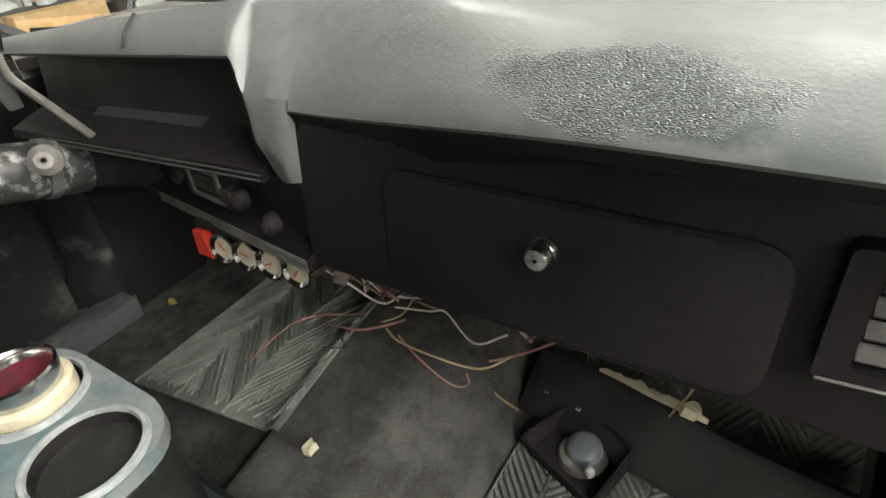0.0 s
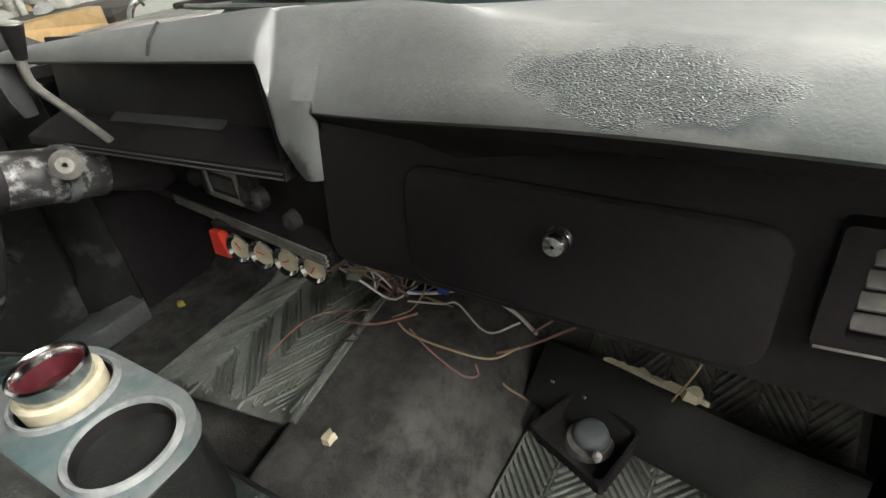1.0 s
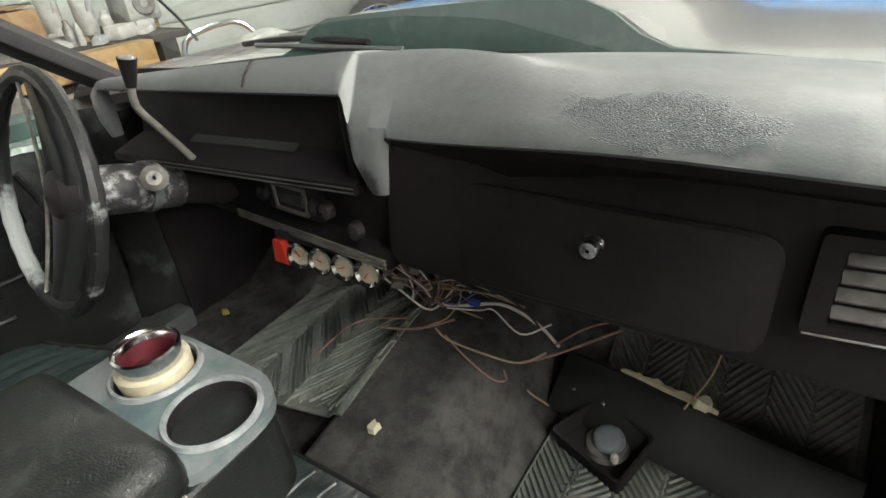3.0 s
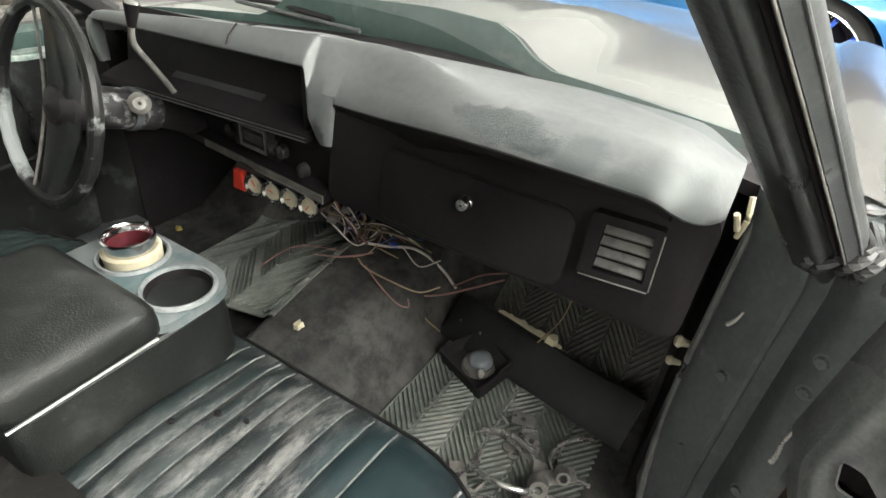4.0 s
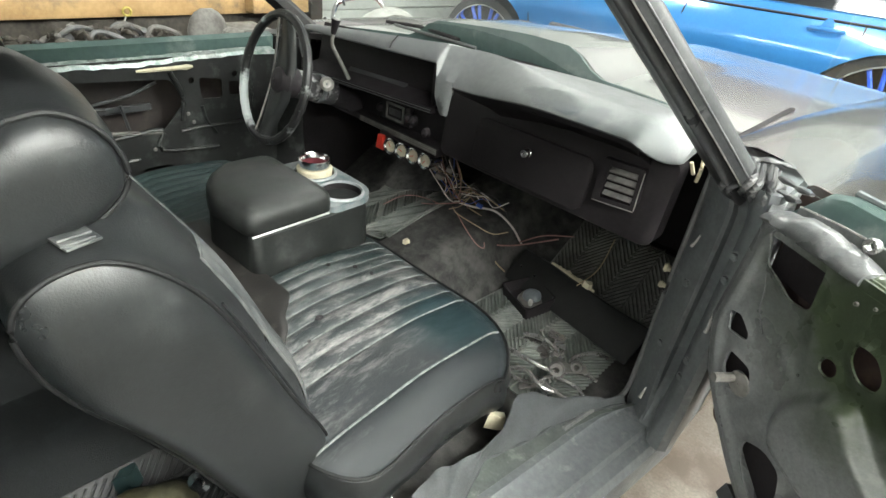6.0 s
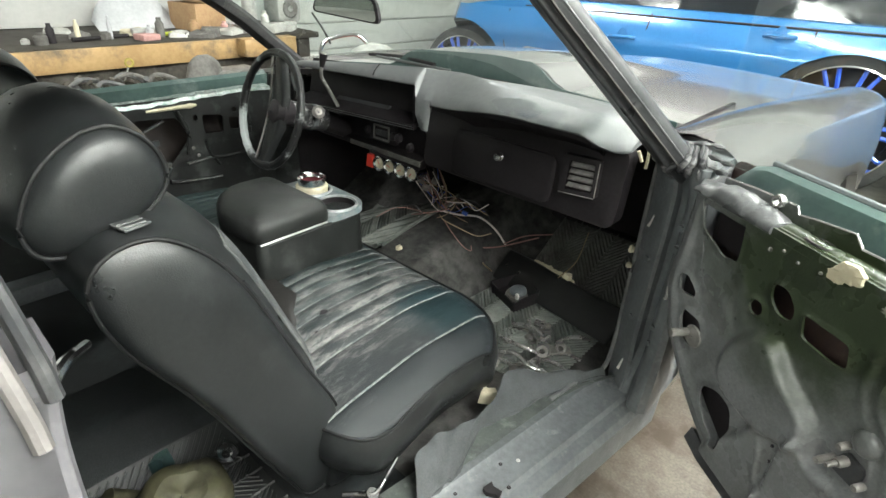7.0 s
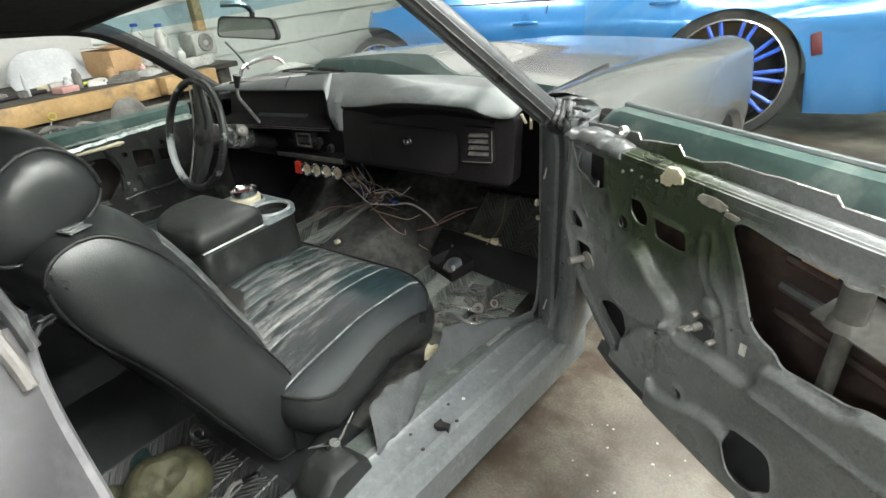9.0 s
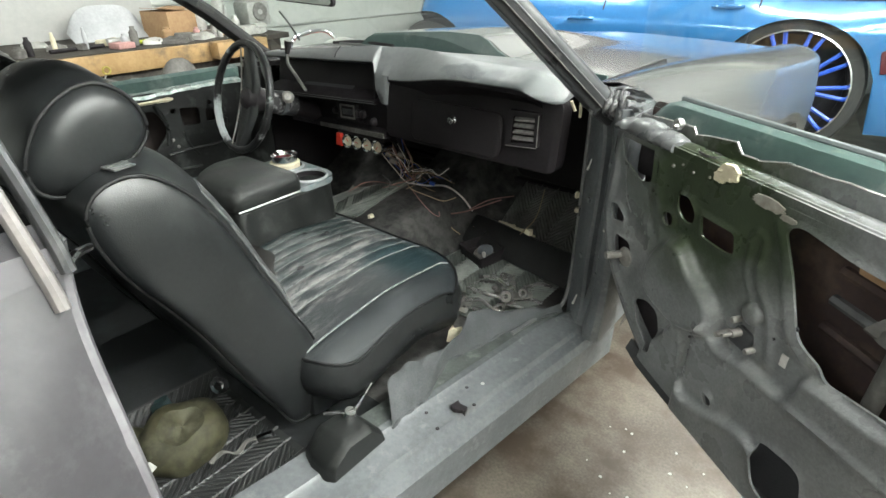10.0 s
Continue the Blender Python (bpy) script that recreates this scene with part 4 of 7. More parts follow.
for y, w, h in ((-0.182, 0.020, -0.006), (-0.13, 0.032, -0.018), (-0.05, 0.05, -0.03), (0.05, 0.05, -0.03), (0.13, 0.032, -0.018), (0.182, 0.020, -0.006)):
    bar_r.append([SM @ Vector((x, y, z)) for x, z in rounded([(-w, h - 0.012), (w, h - 0.012), (w * 0.7, h + 0.014), (-w * 0.7, h + 0.014)], 0.008, 2)])
part("spoke_bar", loft(bar_r), M_BLACKV, steer, "black central spoke bar")
part("bar_trim", tube([SM @ Vector((-0.03, y, z)) for y, z in ((-0.17, 0.006), (-0.1, -0.004), (0, -0.012), (0.1, -0.004), (0.17, 0.006))], 0.003, 6, 3), M_STEEL, steer)
part("hub", lathe([(0.002, 0.0), (0.035, -0.01), (0.05, -0.03), (0.045, -0.07), (0.01, -0.07)], 20, SM), M_BLACK, steer)
column = thing("steering_column", (-0.37, 1.1, 0.7), "scuffed grey steering column with chrome ignition lock", "steering column")
part("tube", tube([SC - SN * 0.055, SC - SN * 0.16, SC - SN * 0.21], 0.043, 20), M_COLUMN, column, "paint-splashed grey column shroud")
part("lower_tube", tube([SC - SN * 0.205, SC - SN * 0.5 - Vector((0, 0, 0.05)), (-0.40, 1.45, 0.50)], 0.036, 16), M_BLACK, column)
part("collar", tube([SC - SN * 0.15, SC - SN * 0.165], 0.046, 20), M_PRIMER, column)
part("ignition_lock", lathe([(0.004, 0), (0.02, 0), (0.022, 0.02), (0.012, 0.03), (0.004, 0.03)], 18, axis_matrix((-0.385, 0.955, 0.76), (0.8, -0.5, 0.3))), M_STEEL, column, "chrome ignition lock")
lever = thing("shift_lever", (-0.345, 1.01, 0.75), "bent chrome column shift lever with a black knob", "shift lever")
part("rod", tube([(-0.336, 1.012, 0.768), (-0.338, 0.992, 0.805), (-0.341, 0.968, 0.847), (-0.344, 0.948, 0.882), (-0.342, 0.945, 0.905), (-0.339, 0.948, 0.925)], 0.0060, 10, 5), M_DUSTY, lever)
part("knob", tube([(-0.340, 0.947, 0.918), (-0.336, 0.949, 0.938), (-0.331, 0.951, 0.960)], lambda t: 0.0075 + 0.0065 * t, 14), M_DASHBLK, lever)
part("knob_cap", lathe([(0.001, 0.002), (0.011, 0.0015), (0.0125, 0.0)], 14, axis_matrix((-0.3307, 0.9512, 0.9605), (0.2, 0.08, 1))), M_BRIGHT, lever, "chrome knob cap")

# ---- bench seat ----
seat = thing("front_bench", (0.0, 0.4, 0.25), "dusty dark vinyl bench seat with pleats and piping", "bench seat")
WELTS = [0.062, 0.10, 0.138, 0.173, 0.212, 0.256, 0.301, 0.345, 0.391, 0.522]


def cushion_front(x):
    return 0.645 + 0.155 * math.sqrt(max(0.0, 1 - (max(0.0, x - 0.40) / 0.212) ** 2)) - 0.05 * ss(-0.45, -0.62, x)


def cushion_rear(x):
    return 0.27 + 0.10 - math.sqrt(max(0.0, 0.10 ** 2 - max(0.0, x - 0.507) ** 2))


def cush(u, v):
    """The cushion's top: u across, v from the rear edge to the front edge."""
    f_ = cushion_front(u)
    y = cushion_rear(u) + (f_ - cushion_rear(u)) * v
    z = 0.450 + 0.030 * math.sin(math.pi * min(1, v * 1.02)) ** 0.8 + 0.020 * v
    z -= 0.016 * ss(0.53, 0.607, u) ** 2 + 0.010 * ss(0.88, 1.0, v) ** 2
    for a, c in zip(WELTS, WELTS[1:]):
        if a <= u < c:
            z += (0.010 if c - a < 0.1 else 0.007) * (abs(math.sin(math.pi * (u - a) / (c - a))) ** 0.5 - 0.7) * ss(0.0, 0.06, v) * (1 - ss(0.88, 0.98, v))
    if -0.60 < u < -0.24:
        z += 0.006 * abs(math.sin(math.pi * (u + 0.60) / 0.036)) ** 0.5
    return (u, y, z + 0.003 * math.sin(13 * u + 5 * v) * math.sin(9 * v + 3 * u))


PLEAT_U = [a + (c - a) * q for a, c in zip(WELTS, WELTS[1:]) for q in (0.0, 0.03, 0.08, 0.16, 0.3, 0.5, 0.7, 0.84, 0.92, 0.97)]
part("cushion", sheet(cush, span(-0.62, 0.055, 74) + PLEAT_U + [0.525, 0.53, 0.54, 0.555, 0.57, 0.58, 0.59, 0.597, 0.603, 0.607], span(0.0, 0.9, 26) + [0.93, 0.96, 0.98, 1.0]), M_SEAT, seat, "pleated dark vinyl cushion covered in pale dust")
for u in WELTS:
    part("welt", tube([Vector(cush(u, v)) + Vector((0, 0, 0.003)) for v in span(0.02, 0.985, 24)], 0.0026 if u > 0.5 else 0.0018, 6), M_WELT, seat, "dusty stitched welt")
part("cushion_base", box((1.12, 0.36, 0.16), (-0.03, 0.45, 0.34), 0.03), M_BLACKV, seat)
edge_plan = [(0.44, 0.268)] + [(x, cushion_rear(x) - 0.002) for x in (0.50, 0.53, 0.555, 0.575, 0.59, 0.60, 0.605)] + [(0.607, y) for y in span(0.375, 0.66, 7)] + [(x, cushion_front(x)) for x in (0.6065, 0.603, 0.597, 0.588, 0.575, 0.555, 0.53, 0.50, 0.46, 0.42)] + [(x, cushion_front(x)) for x in span(0.38, -0.62, 20)]
band = []
seam = []
for i, (x, y) in enumerate(edge_plan):
    a, c = Vector(edge_plan[max(i - 1, 0)]), Vector(edge_plan[min(i + 1, len(edge_plan) - 1)])
    t = (c - a).normalized()
    n = Vector((t.y, -t.x))
    zt = cush(min(x, 0.607), min(1.0, max(0.0, (y - cushion_rear(min(x, 0.607))) / (cushion_front(x) - cushion_rear(min(x, 0.607))))))[2]
    wob = 0.003 * math.sin(17 * i)
    band.append([(x + n.x * d, y + n.y * d, zt + h) for d, h in ((-0.004, -0.002), (0.004, -0.006), (0.011, -0.022), (0.015 + wob, -0.045), (0.012 + wob, -0.072), (0.0, -0.10), (-0.03, -0.125), (-0.06, -0.15))])
    seam.append((x + n.x * 0.003, y + n.y * 0.003, zt + 0.001))
part("side_band", loft(band, closed=False), M_BLACKV, seat, "black vinyl band round the cushion")
part("piping", tube(seam, 0.0034, 8), M_PIPING, seat)
part("hinge_cover", loft([[(0.660 + dx, 0.255 + (y - 0.255) * k, 0.29 + (z - 0.29) * k) for y, z in rounded([(0.165, 0.24), (0.178, 0.318), (0.225, 0.352), (0.295, 0.345), (0.33, 0.30), (0.345, 0.24)], 0.010, 3)] for dx, k in ((-0.058, 0.70), (-0.054, 0.80), (-0.050, 0.86), (-0.024, 0.985), (-0.018, 1.0), (0.022, 1.0), (0.028, 0.985), (0.040, 0.90), (0.043, 0.86))]), M_LIDV, seat, "black plastic seat hinge cover")
part("hinge_bolt", lathe([(0.002, 0.012), (0.012, 0.012), (0.016, 0.0), (0.002, 0.0)], 12, axis_matrix((0.640, 0.285, 0.350), (0.3, 0.1, 1))), M_CHROME, seat)
part("hinge_arm", tube([(0.600, 0.250, 0.352), (0.625, 0.270, 0.358), (0.645, 0.290, 0.358), (0.630, 0.335, 0.356), (0.618, 0.372, 0.362)], 0.0045, 8, 4), M_CHROME, seat, "bright hinge lever")
for x, y, r in ((0.262, 0.472, 0.011), (0.115, 0.60, 0.006), (0.155, 0.65, 0.007), (0.20, 0.665, 0.005), (0.30, 0.42, 0.005), (0.06, 0.52, 0.006)):
    z = cush(x, (y - 0.27) / (cushion_front(x) - 0.27))[2]
    part("seat_button", lathe([(0.001, 0.003), (r * 0.8, 0.0025), (r, -0.003)], 12, Matrix.Translation((x, y, z))), M_BLACK, seat)

def rear_flap(x, k):
    """The plain strip that closes the gap between cushion and seatback."""
    y = 0.345 + (0.465 - 0.055 * ss(0.15, 0.24, x) - 0.045 * ss(0.23, 0.31, x) - 0.345) * k
    return (x, y, cush(0.456, (y - 0.27) / (cushion_front(x) - 0.27))[2] + 0.016 - 0.005 * abs(2 * k - 1.2) ** 3 + 0.002 * math.sin(23 * x + 3 * k))


part("rear_flap", sheet(rear_flap, span(-0.25, 0.31, 112), span(0.0, 1.0, 9), 0.004, (0, 0, -1)), M_FLAPV, seat, "plain dark strip behind the cushion pleats")
BACK = [(0.335, 0.36), (0.315, 0.47), (0.255, 0.60), (0.205, 0.72), (0.155, 0.825), (0.110, 0.885), (0.06, 0.92), (0.01, 0.918), (-0.022, 0.89), (-0.024, 0.84), (0.0, 0.77), (0.05, 0.68), (0.09, 0.60), (0.15, 0.46), (0.20, 0.35), (0.24, 0.275), (0.30, 0.28)]
BACK_S = [(p.x, p.y) for p in smooth_path([(y, z, 0) for y, z in BACK + [BACK[0]]], 4)[:-1]]


def crown(x, y, z, x0=0.03, x1=0.50, h=0.045):
    """How far the padding swells forward from the flat of the seatback."""
    k = h * ss(x0 - 0.03, x0 + 0.06, x) * ss(x1, x1 - 0.13, x) * ss(0.38, 0.57, z) * ss(0.0, 0.10, y)
    return Vector((0, 0.9 * k, 0.42 * k))


def seat_back(x0, x1):
    cy, cz = 0.14, 0.62
    rings = []
    steps = [(x0 - 0.03, 0.75), (x0 - 0.012, 0.93), (x0, 1.0)] + [(x, 1.0) for x in span(x0 + 0.02, x1 - 0.02, 40)] + [(x1, 1.0), (x1 + 0.010, 0.95), (x1 + 0.020, 0.85), (x1 + 0.026, 0.65), (x1 + 0.028, 0.4)]
    for x, k in steps:
        r = []
        for i, (y, z) in enumerate(BACK_S):
            front = 1.0 if i < len(BACK_S) * 0.30 else 0.0
            fl = 0.0
            if front and x0 + 0.06 < x < x1 - 0.07 and 0.5 < z < 0.86:
                fl = 0.007 * (abs(math.sin(math.pi * (x - x0) / 0.052)) ** 0.5 - 0.8) * ss(0.5, 0.55, z) * ss(0.86, 0.82, z)
            p = Vector((x, cy + (y - cy) * k + fl, cz + (z - cz) * k))
            if i < 29:
                p += crown(x, y, z, x0, x1, 0.045 if x0 > 0 else 0.025)
            r.append(p)
        rings.append(r)
    return loft(rings), [(x1 + 0.002, cy + (y - cy) * 1.0, cz + (z - cz) * 1.0) for y, z in BACK_S]


for x0, x1 in ((0.03, 0.50), (-0.56, -0.01)):
    bm, pipe = seat_back(x0, x1)
    bk = part("backrest", bm, M_BLACKV, seat, "tall black vinyl seatback with fluted front and piped side panel")
    part("piping", tube(pipe + [pipe[0]], 0.0034, 8), M_PIPING, bk)
FRONT_S = [p for p in BACK_S[1:17]]


def back_front(x, i):
    """The seatback's front skin with shallow flutes."""
    y, z = FRONT_S[int(i)]
    f_ = 0.006 * abs(math.sin(math.pi * (x - 0.07) / 0.045)) ** 0.5 * ss(0, 2, i) * (1 - ss(12, 15, i))
    return Vector((x, y + 0.003 + f_ * 0.75, z + 0.002 + f_ * 0.3)) + crown(x, y, z)


part("back_front", sheet(back_front, span(0.09, 0.425, 90), list(range(16)), 0.004, (0, -1, -0.3)), M_BACKDUST, seat, "dusty fluted front of the seatback")
seam_pts = [(0.475, 0.312, 0.47), (0.478, 0.258, 0.60), (0.475, 0.208, 0.72), (0.470, 0.175, 0.79)]
part("stitched_seam", tube([Vector(p) + Vector((0, 0.002, 0.0)) + crown(*p) for p in seam_pts], 0.0022, 6, 5), M_BLACKV, seat)
strap = part("strap_tab", box((0.042, 0.036, 0.004), (0.452, 0.050, 0.9275), 0.0015, (0, 0, 12)), M_BACKDUST, seat, "flat vinyl strap on top of the seatback")
for dx in (0.006, 0.018):
    part("ridge", tube([(0.452 + dx, 0.034, 0.930), (0.448 + dx, 0.066, 0.930)], 0.0016, 6), M_BACKDUST, strap)

HEAD = [(0.030, 1.041), (0.0, 1.024), (-0.03, 0.995), (-0.055, 0.945), (-0.048, 0.905), (-0.01, 0.892), (0.05, 0.908), (0.095, 0.932), (0.118, 0.962), (0.113, 1.0), (0.09, 1.03), (0.06, 1.044)]
HEAD_S = [(p.x, p.y) for p in smooth_path([(y, z, 0) for y, z in HEAD + [HEAD[0]]], 4)[:-1]]


def head_rest(x0, x1, dy, dz):
    cy, cz = 0.03, 0.965
    w = x1 - x0
    rings = []
    for t, k in ((-0.03, 0.5), (0.0, 0.85), (0.06, 1.05), (0.2, 1.17), (0.5, 1.24), (0.8, 1.14), (0.92, 1.05), (1.0, 1.0), (1.04, 0.9), (1.075, 0.72), (1.09, 0.45)):
        rings.append([(x0 + w * t, dy + cy + (y - cy) * k, dz + cz + (z - cz) * k) for y, z in HEAD_S])
    return loft(rings), [(x1 + 0.003, dy + cy + (y - cy) * 1.01, dz + cz + (z - cz) * 1.01) for y, z in HEAD_S]


for x0, x1, dy, dz in ((0.13, 0.42, 0.0, 0.0), (-0.46, -0.17, 0.02, -0.015)):
    h = thing("headrest", ((x0 + x1) / 2, 0.03, 0.9), "black vinyl padded headrest with piped side", "headrest", "headrests on the bench seat")
    bm, pipe = head_rest(x0, x1, dy, dz)
    part("cushion", bm, M_BLACKV, h)
    part("piping", tube(pipe + [pipe[0]], 0.0034, 8), M_PIPING, h)
    for px in (x0 + 0.1, x1 - 0.1):
        part("post", tube([(px, 0.03 + dy, 0.86), (px, 0.03 + dy, 0.95)], 0.007, 8), M_CHROME, h)

# ---- console on the bench ----
cons = thing("cup_console", (-0.07, 0.62, 0.45), "black armrest console with worn pale cup holder top", "console")
CX0, CX1 = -0.228, 0.057
def cons_ring(z, grow=0.0):
    pts = [(CX0 + 0.09, 0.43), (CX1, 0.44), (CX1, 0.76), (CX1 - 0.05, 0.80), (CX0 + 0.05, 0.80), (CX0, 0.76), (CX0, 0.53)]
    return [(x, y, z) for x, y in rounded([(x + (grow if x > -0.07 else -grow), y) for x, y in pts], 0.03, 3)]


part("box", loft([cons_ring(0.44, 0.01), cons_ring(0.50, 0.006), cons_ring(0.588), cons_ring(0.592, -0.004)]), M_LIDV, cons)
topo = rounded([(CX0, 0.645), (CX1, 0.645), (CX1, 0.77), (CX1 - 0.045, 0.805), (CX0 + 0.045, 0.805), (CX0, 0.77)], 0.035, 4)
cups = [(-0.005, 0.727), (-0.138, 0.738)]
hole = lambda c, r: [(c[0] + r * math.cos(2 * math.pi * k / 28), c[1] + r * math.sin(2 * math.pi * k / 28)) for k in range(28)]
top = part("cup_tray", plate(topo, [hole(c, 0.0525) for c in cups], 0.018, Matrix.Translation((0, 0, 0.590))), M_CONS, cons, "scuffed pale teal cup holder tray")
for c in cups:
    part("cup_ring", lathe([(0.0525, 0.0), (0.0525, 0.020), (0.0545, 0.024), (0.058, 0.0235), (0.061, 0.018)], 36, Matrix.Translation((*c, 0.590))), M_CUPRING, top, "scuffed pale ring")
    part("cup_well", lathe([(0.001, -0.07), (0.048, -0.07), (0.0518, 0.018), (0.0524, 0.018), (0.050, -0.074), (0.001, -0.074)], 28, Matrix.Translation((*c, 0.590))), M_DASHBLK, top)
lid_o = rounded([(CX1 + 0.002, 0.432), (-0.10, 0.418), (-0.18, 0.455), (-0.236, 0.53), (-0.231, 0.655), (CX1 + 0.002, 0.660)], 0.03, 4)
lcx, lcy = -0.09, 0.545
lid = part("armrest_lid", loft([[(lcx + (x - lcx) * k, lcy + (y - lcy) * k, z) for x, y in lid_o] for k, z in ((0.97, 0.596), (1.0, 0.603), (1.005, 0.620), (0.99, 0.637), (0.94, 0.650), (0.80, 0.660), (0.5, 0.666), (0.05, 0.667))]), M_LIDV, cons, "padded black armrest lid")
part("lid_trim", tube([(CX1 + 0.007, 0.438, 0.601), (CX1 + 0.007, 0.64, 0.603)], 0.0026, 6), M_ALU, lid, "bright metal edge strip")
cup = thing("chrome_cup", (-0.138, 0.738, 0.6), "chrome cup with a wine-red lining in the console", "cup")
part("shell", lathe([(0.036, -0.03), (0.040, 0.03), (0.0425, 0.045), (0.043, 0.05), (0.040, 0.052), (0.036, 0.046), (0.034, -0.03)], 28, Matrix.Translation((-0.138, 0.738, 0.600))), M_CHROME, cup)
part("lining", lathe([(0.001, 0.012), (0.035, 0.012), (0.0375, 0.047), (0.0365, 0.048), (0.034, 0.010), (0.001, 0.010)], 28, Matrix.Translation((-0.138, 0.738, 0.600))), M_WINE, cup, "wine-red lining")
part("foam_sleeve", lathe([(0.037, 0.0), (0.0465, 0.0), (0.0480, 0.024), (0.044, 0.028), (0.040, 0.027)], 28, Matrix.Translation((-0.138, 0.738, 0.600))), M_CREAM, cup, "cream foam sleeve")

# ---- open passenger door ----
DA = radians(-34)
DU = Vector((math.cos(DA), math.sin(DA), 0))
DN = Vector((-DU.y, DU.x, 0))
DO = Vector((0.93, 0.885, 0))
DM = Matrix(((DU.x, 0, DN.x, DO.x), (DU.y, 0, DN.y, DO.y), (0, 1, 0, 0), (0, 0, 0, 1)))   # local x along, y up, z outward
door = thing("passenger_door", DO, "open car door with a stripped grey and green inner panel", "car door")
d_out = rounded([(-0.045, 0.885), (-0.052, 0.77), (-0.060, 0.66), (-0.016, 0.559), (0.048, 0.495), (0.10, 0.45), (0.167, 0.404), (0.264, 0.392), (0.50, 0.374), (1.27, 0.375), (1.30, 0.885)], 0.02)
d_holes = [rounded([(-0.026, 0.873), (0.029, 0.879), (0.086, 0.875), (0.096, 0.796), (0.058, 0.789), (0.027, 0.805), (-0.006, 0.815)], 0.012),
           rounded([(-0.029, 0.704), (-0.007, 0.710), (0.024, 0.690), (0.025, 0.676), (-0.019, 0.668)], 0.006),
           rounded([(0.004, 0.640), (0.055, 0.640), (0.070, 0.612), (0.055, 0.575), (0.026, 0.581), (0.006, 0.604)], 0.010),
           rounded([(0.110, 0.527), (0.148, 0.545), (0.187, 0.538), (0.203, 0.494), (0.201, 0.440), (0.180, 0.438), (0.138, 0.468), (0.113, 0.501)], 0.015),
           hole((0.161, 0.745), 0.014),
           rounded([(0.174, 0.805), (0.206, 0.808), (0.230, 0.784), (0.229, 0.762), (0.203, 0.758), (0.179, 0.776)], 0.012),
           rounded([(0.243, 0.789), (0.325, 0.789), (0.335, 0.753), (0.313, 0.748), (0.254, 0.751)], 0.008),
           rounded([(0.412, 0.838), (0.434, 0.852), (0.525, 0.838), (0.606, 0.834), (0.95, 0.842), (0.95, 0.69), (0.717, 0.674), (0.669, 0.669), (0.649, 0.657), (0.545, 0.650), (0.531, 0.668), (0.503, 0.677), (0.483, 0.692), (0.448, 0.771)], 0.014),
           rounded([(0.366, 0.480), (0.387, 0.481), (0.394, 0.467), (0.380, 0.460)], 0.006),
           rounded([(0.494, 0.490), (0.563, 0.498), (0.581, 0.489), (0.598, 0.424), (0.553, 0.403), (0.521, 0.412), (0.506, 0.441)], 0.02)]


def flat_path(pts, n=5):
    return [(p.x, p.y) for p in smooth_path([(a, b, 0) for a, b in pts], n)]


D_BULGE = flat_path([(0.189, 0.709), (0.221, 0.717), (0.267, 0.676), (0.318, 0.645), (0.333, 0.615), (0.322, 0.587), (0.272, 0.560), (0.204, 0.556), (0.146, 0.578), (0.140, 0.635), (0.158, 0.681), (0.189, 0.709)])[:-1]
D_STEP = flat_path([(0.326, 0.604), (0.361, 0.577), (0.419, 0.587), (0.475, 0.584), (0.503, 0.587), (0.520, 0.607), (0.524, 0.632), (0.545, 0.641), (0.622, 0.640), (0.653, 0.646), (0.676, 0.661), (0.72, 0.663), (1.0, 0.675), (1.32, 0.68)])
D_STEP += [(1.32, 0.30), (0.30, 0.30), (0.30, 0.56)]
D_LOWER = flat_path([(0.236, 0.536), (0.252, 0.550), (0.270, 0.545), (0.282, 0.518), (0.295, 0.467), (0.327, 0.434), (0.385, 0.448), (0.437, 0.469), (0.475, 0.474), (0.505, 0.460)])
D_LOWER += [(0.62, 0.38), (0.62, 0.30), (0.10, 0.30), (0.21, 0.50)]
D_BEADS = [(flat_path([(0.362, 0.800), (0.372, 0.812), (0.384, 0.800), (0.392, 0.736), (0.432, 0.688), (0.456, 0.610)]), 0.006, 0.006), (flat_path([(0.360, 0.795), (0.366, 0.736), (0.405, 0.680), (0.430, 0.615)]), 0.005, 0.005),
           (flat_path([(0.521, 0.582), (0.592, 0.583), (0.70, 0.58), (1.2, 0.585)]), 0.006, 0.006), (flat_path([(-0.030, 0.86), (-0.036, 0.76), (-0.040, 0.665), (0.004, 0.567), (0.070, 0.505), (0.17, 0.425)]), 0.010, 0.006),
           (flat_path([(0.10, 0.70), (0.13, 0.665), (0.12, 0.60), (0.09, 0.55)]), 0.020, 0.005), (flat_path([(0.11, 0.84), (0.115, 0.78), (0.15, 0.70)]), 0.014, 0.004),
           (flat_path([(0.70, 0.46), (0.9, 0.44), (1.2, 0.45)]), 0.03, 0.008), (flat_path([(0.400, 0.835), (0.436, 0.765), (0.470, 0.688), (0.505, 0.660)]), 0.009, 0.006)]


def reach(pts, by):
    return (min(p[0] for p in pts) - by, max(p[0] for p in pts) + by, min(p[1] for p in pts) - by, max(p[1] for p in pts) + by)


D_PLATEAUS = [(o, reach(o, w), w, h) for o, w, h in ((D_BULGE, 0.012, 0.024), (D_STEP, 0.008, 0.019), (D_LOWER, 0.008, 0.015))]
D_BEADS += [(D_BULGE[:34], 0.008, 0.005), (D_STEP[:-3], 0.007, 0.006), (D_LOWER[:-4], 0.007, 0.006)]
D_LINES = [(o, reach(o, 3 * w), False, w, h) for o, w, h in D_BEADS] + [(o, reach(o, 0.015), True, 0.006, 0.004) for o in d_holes]


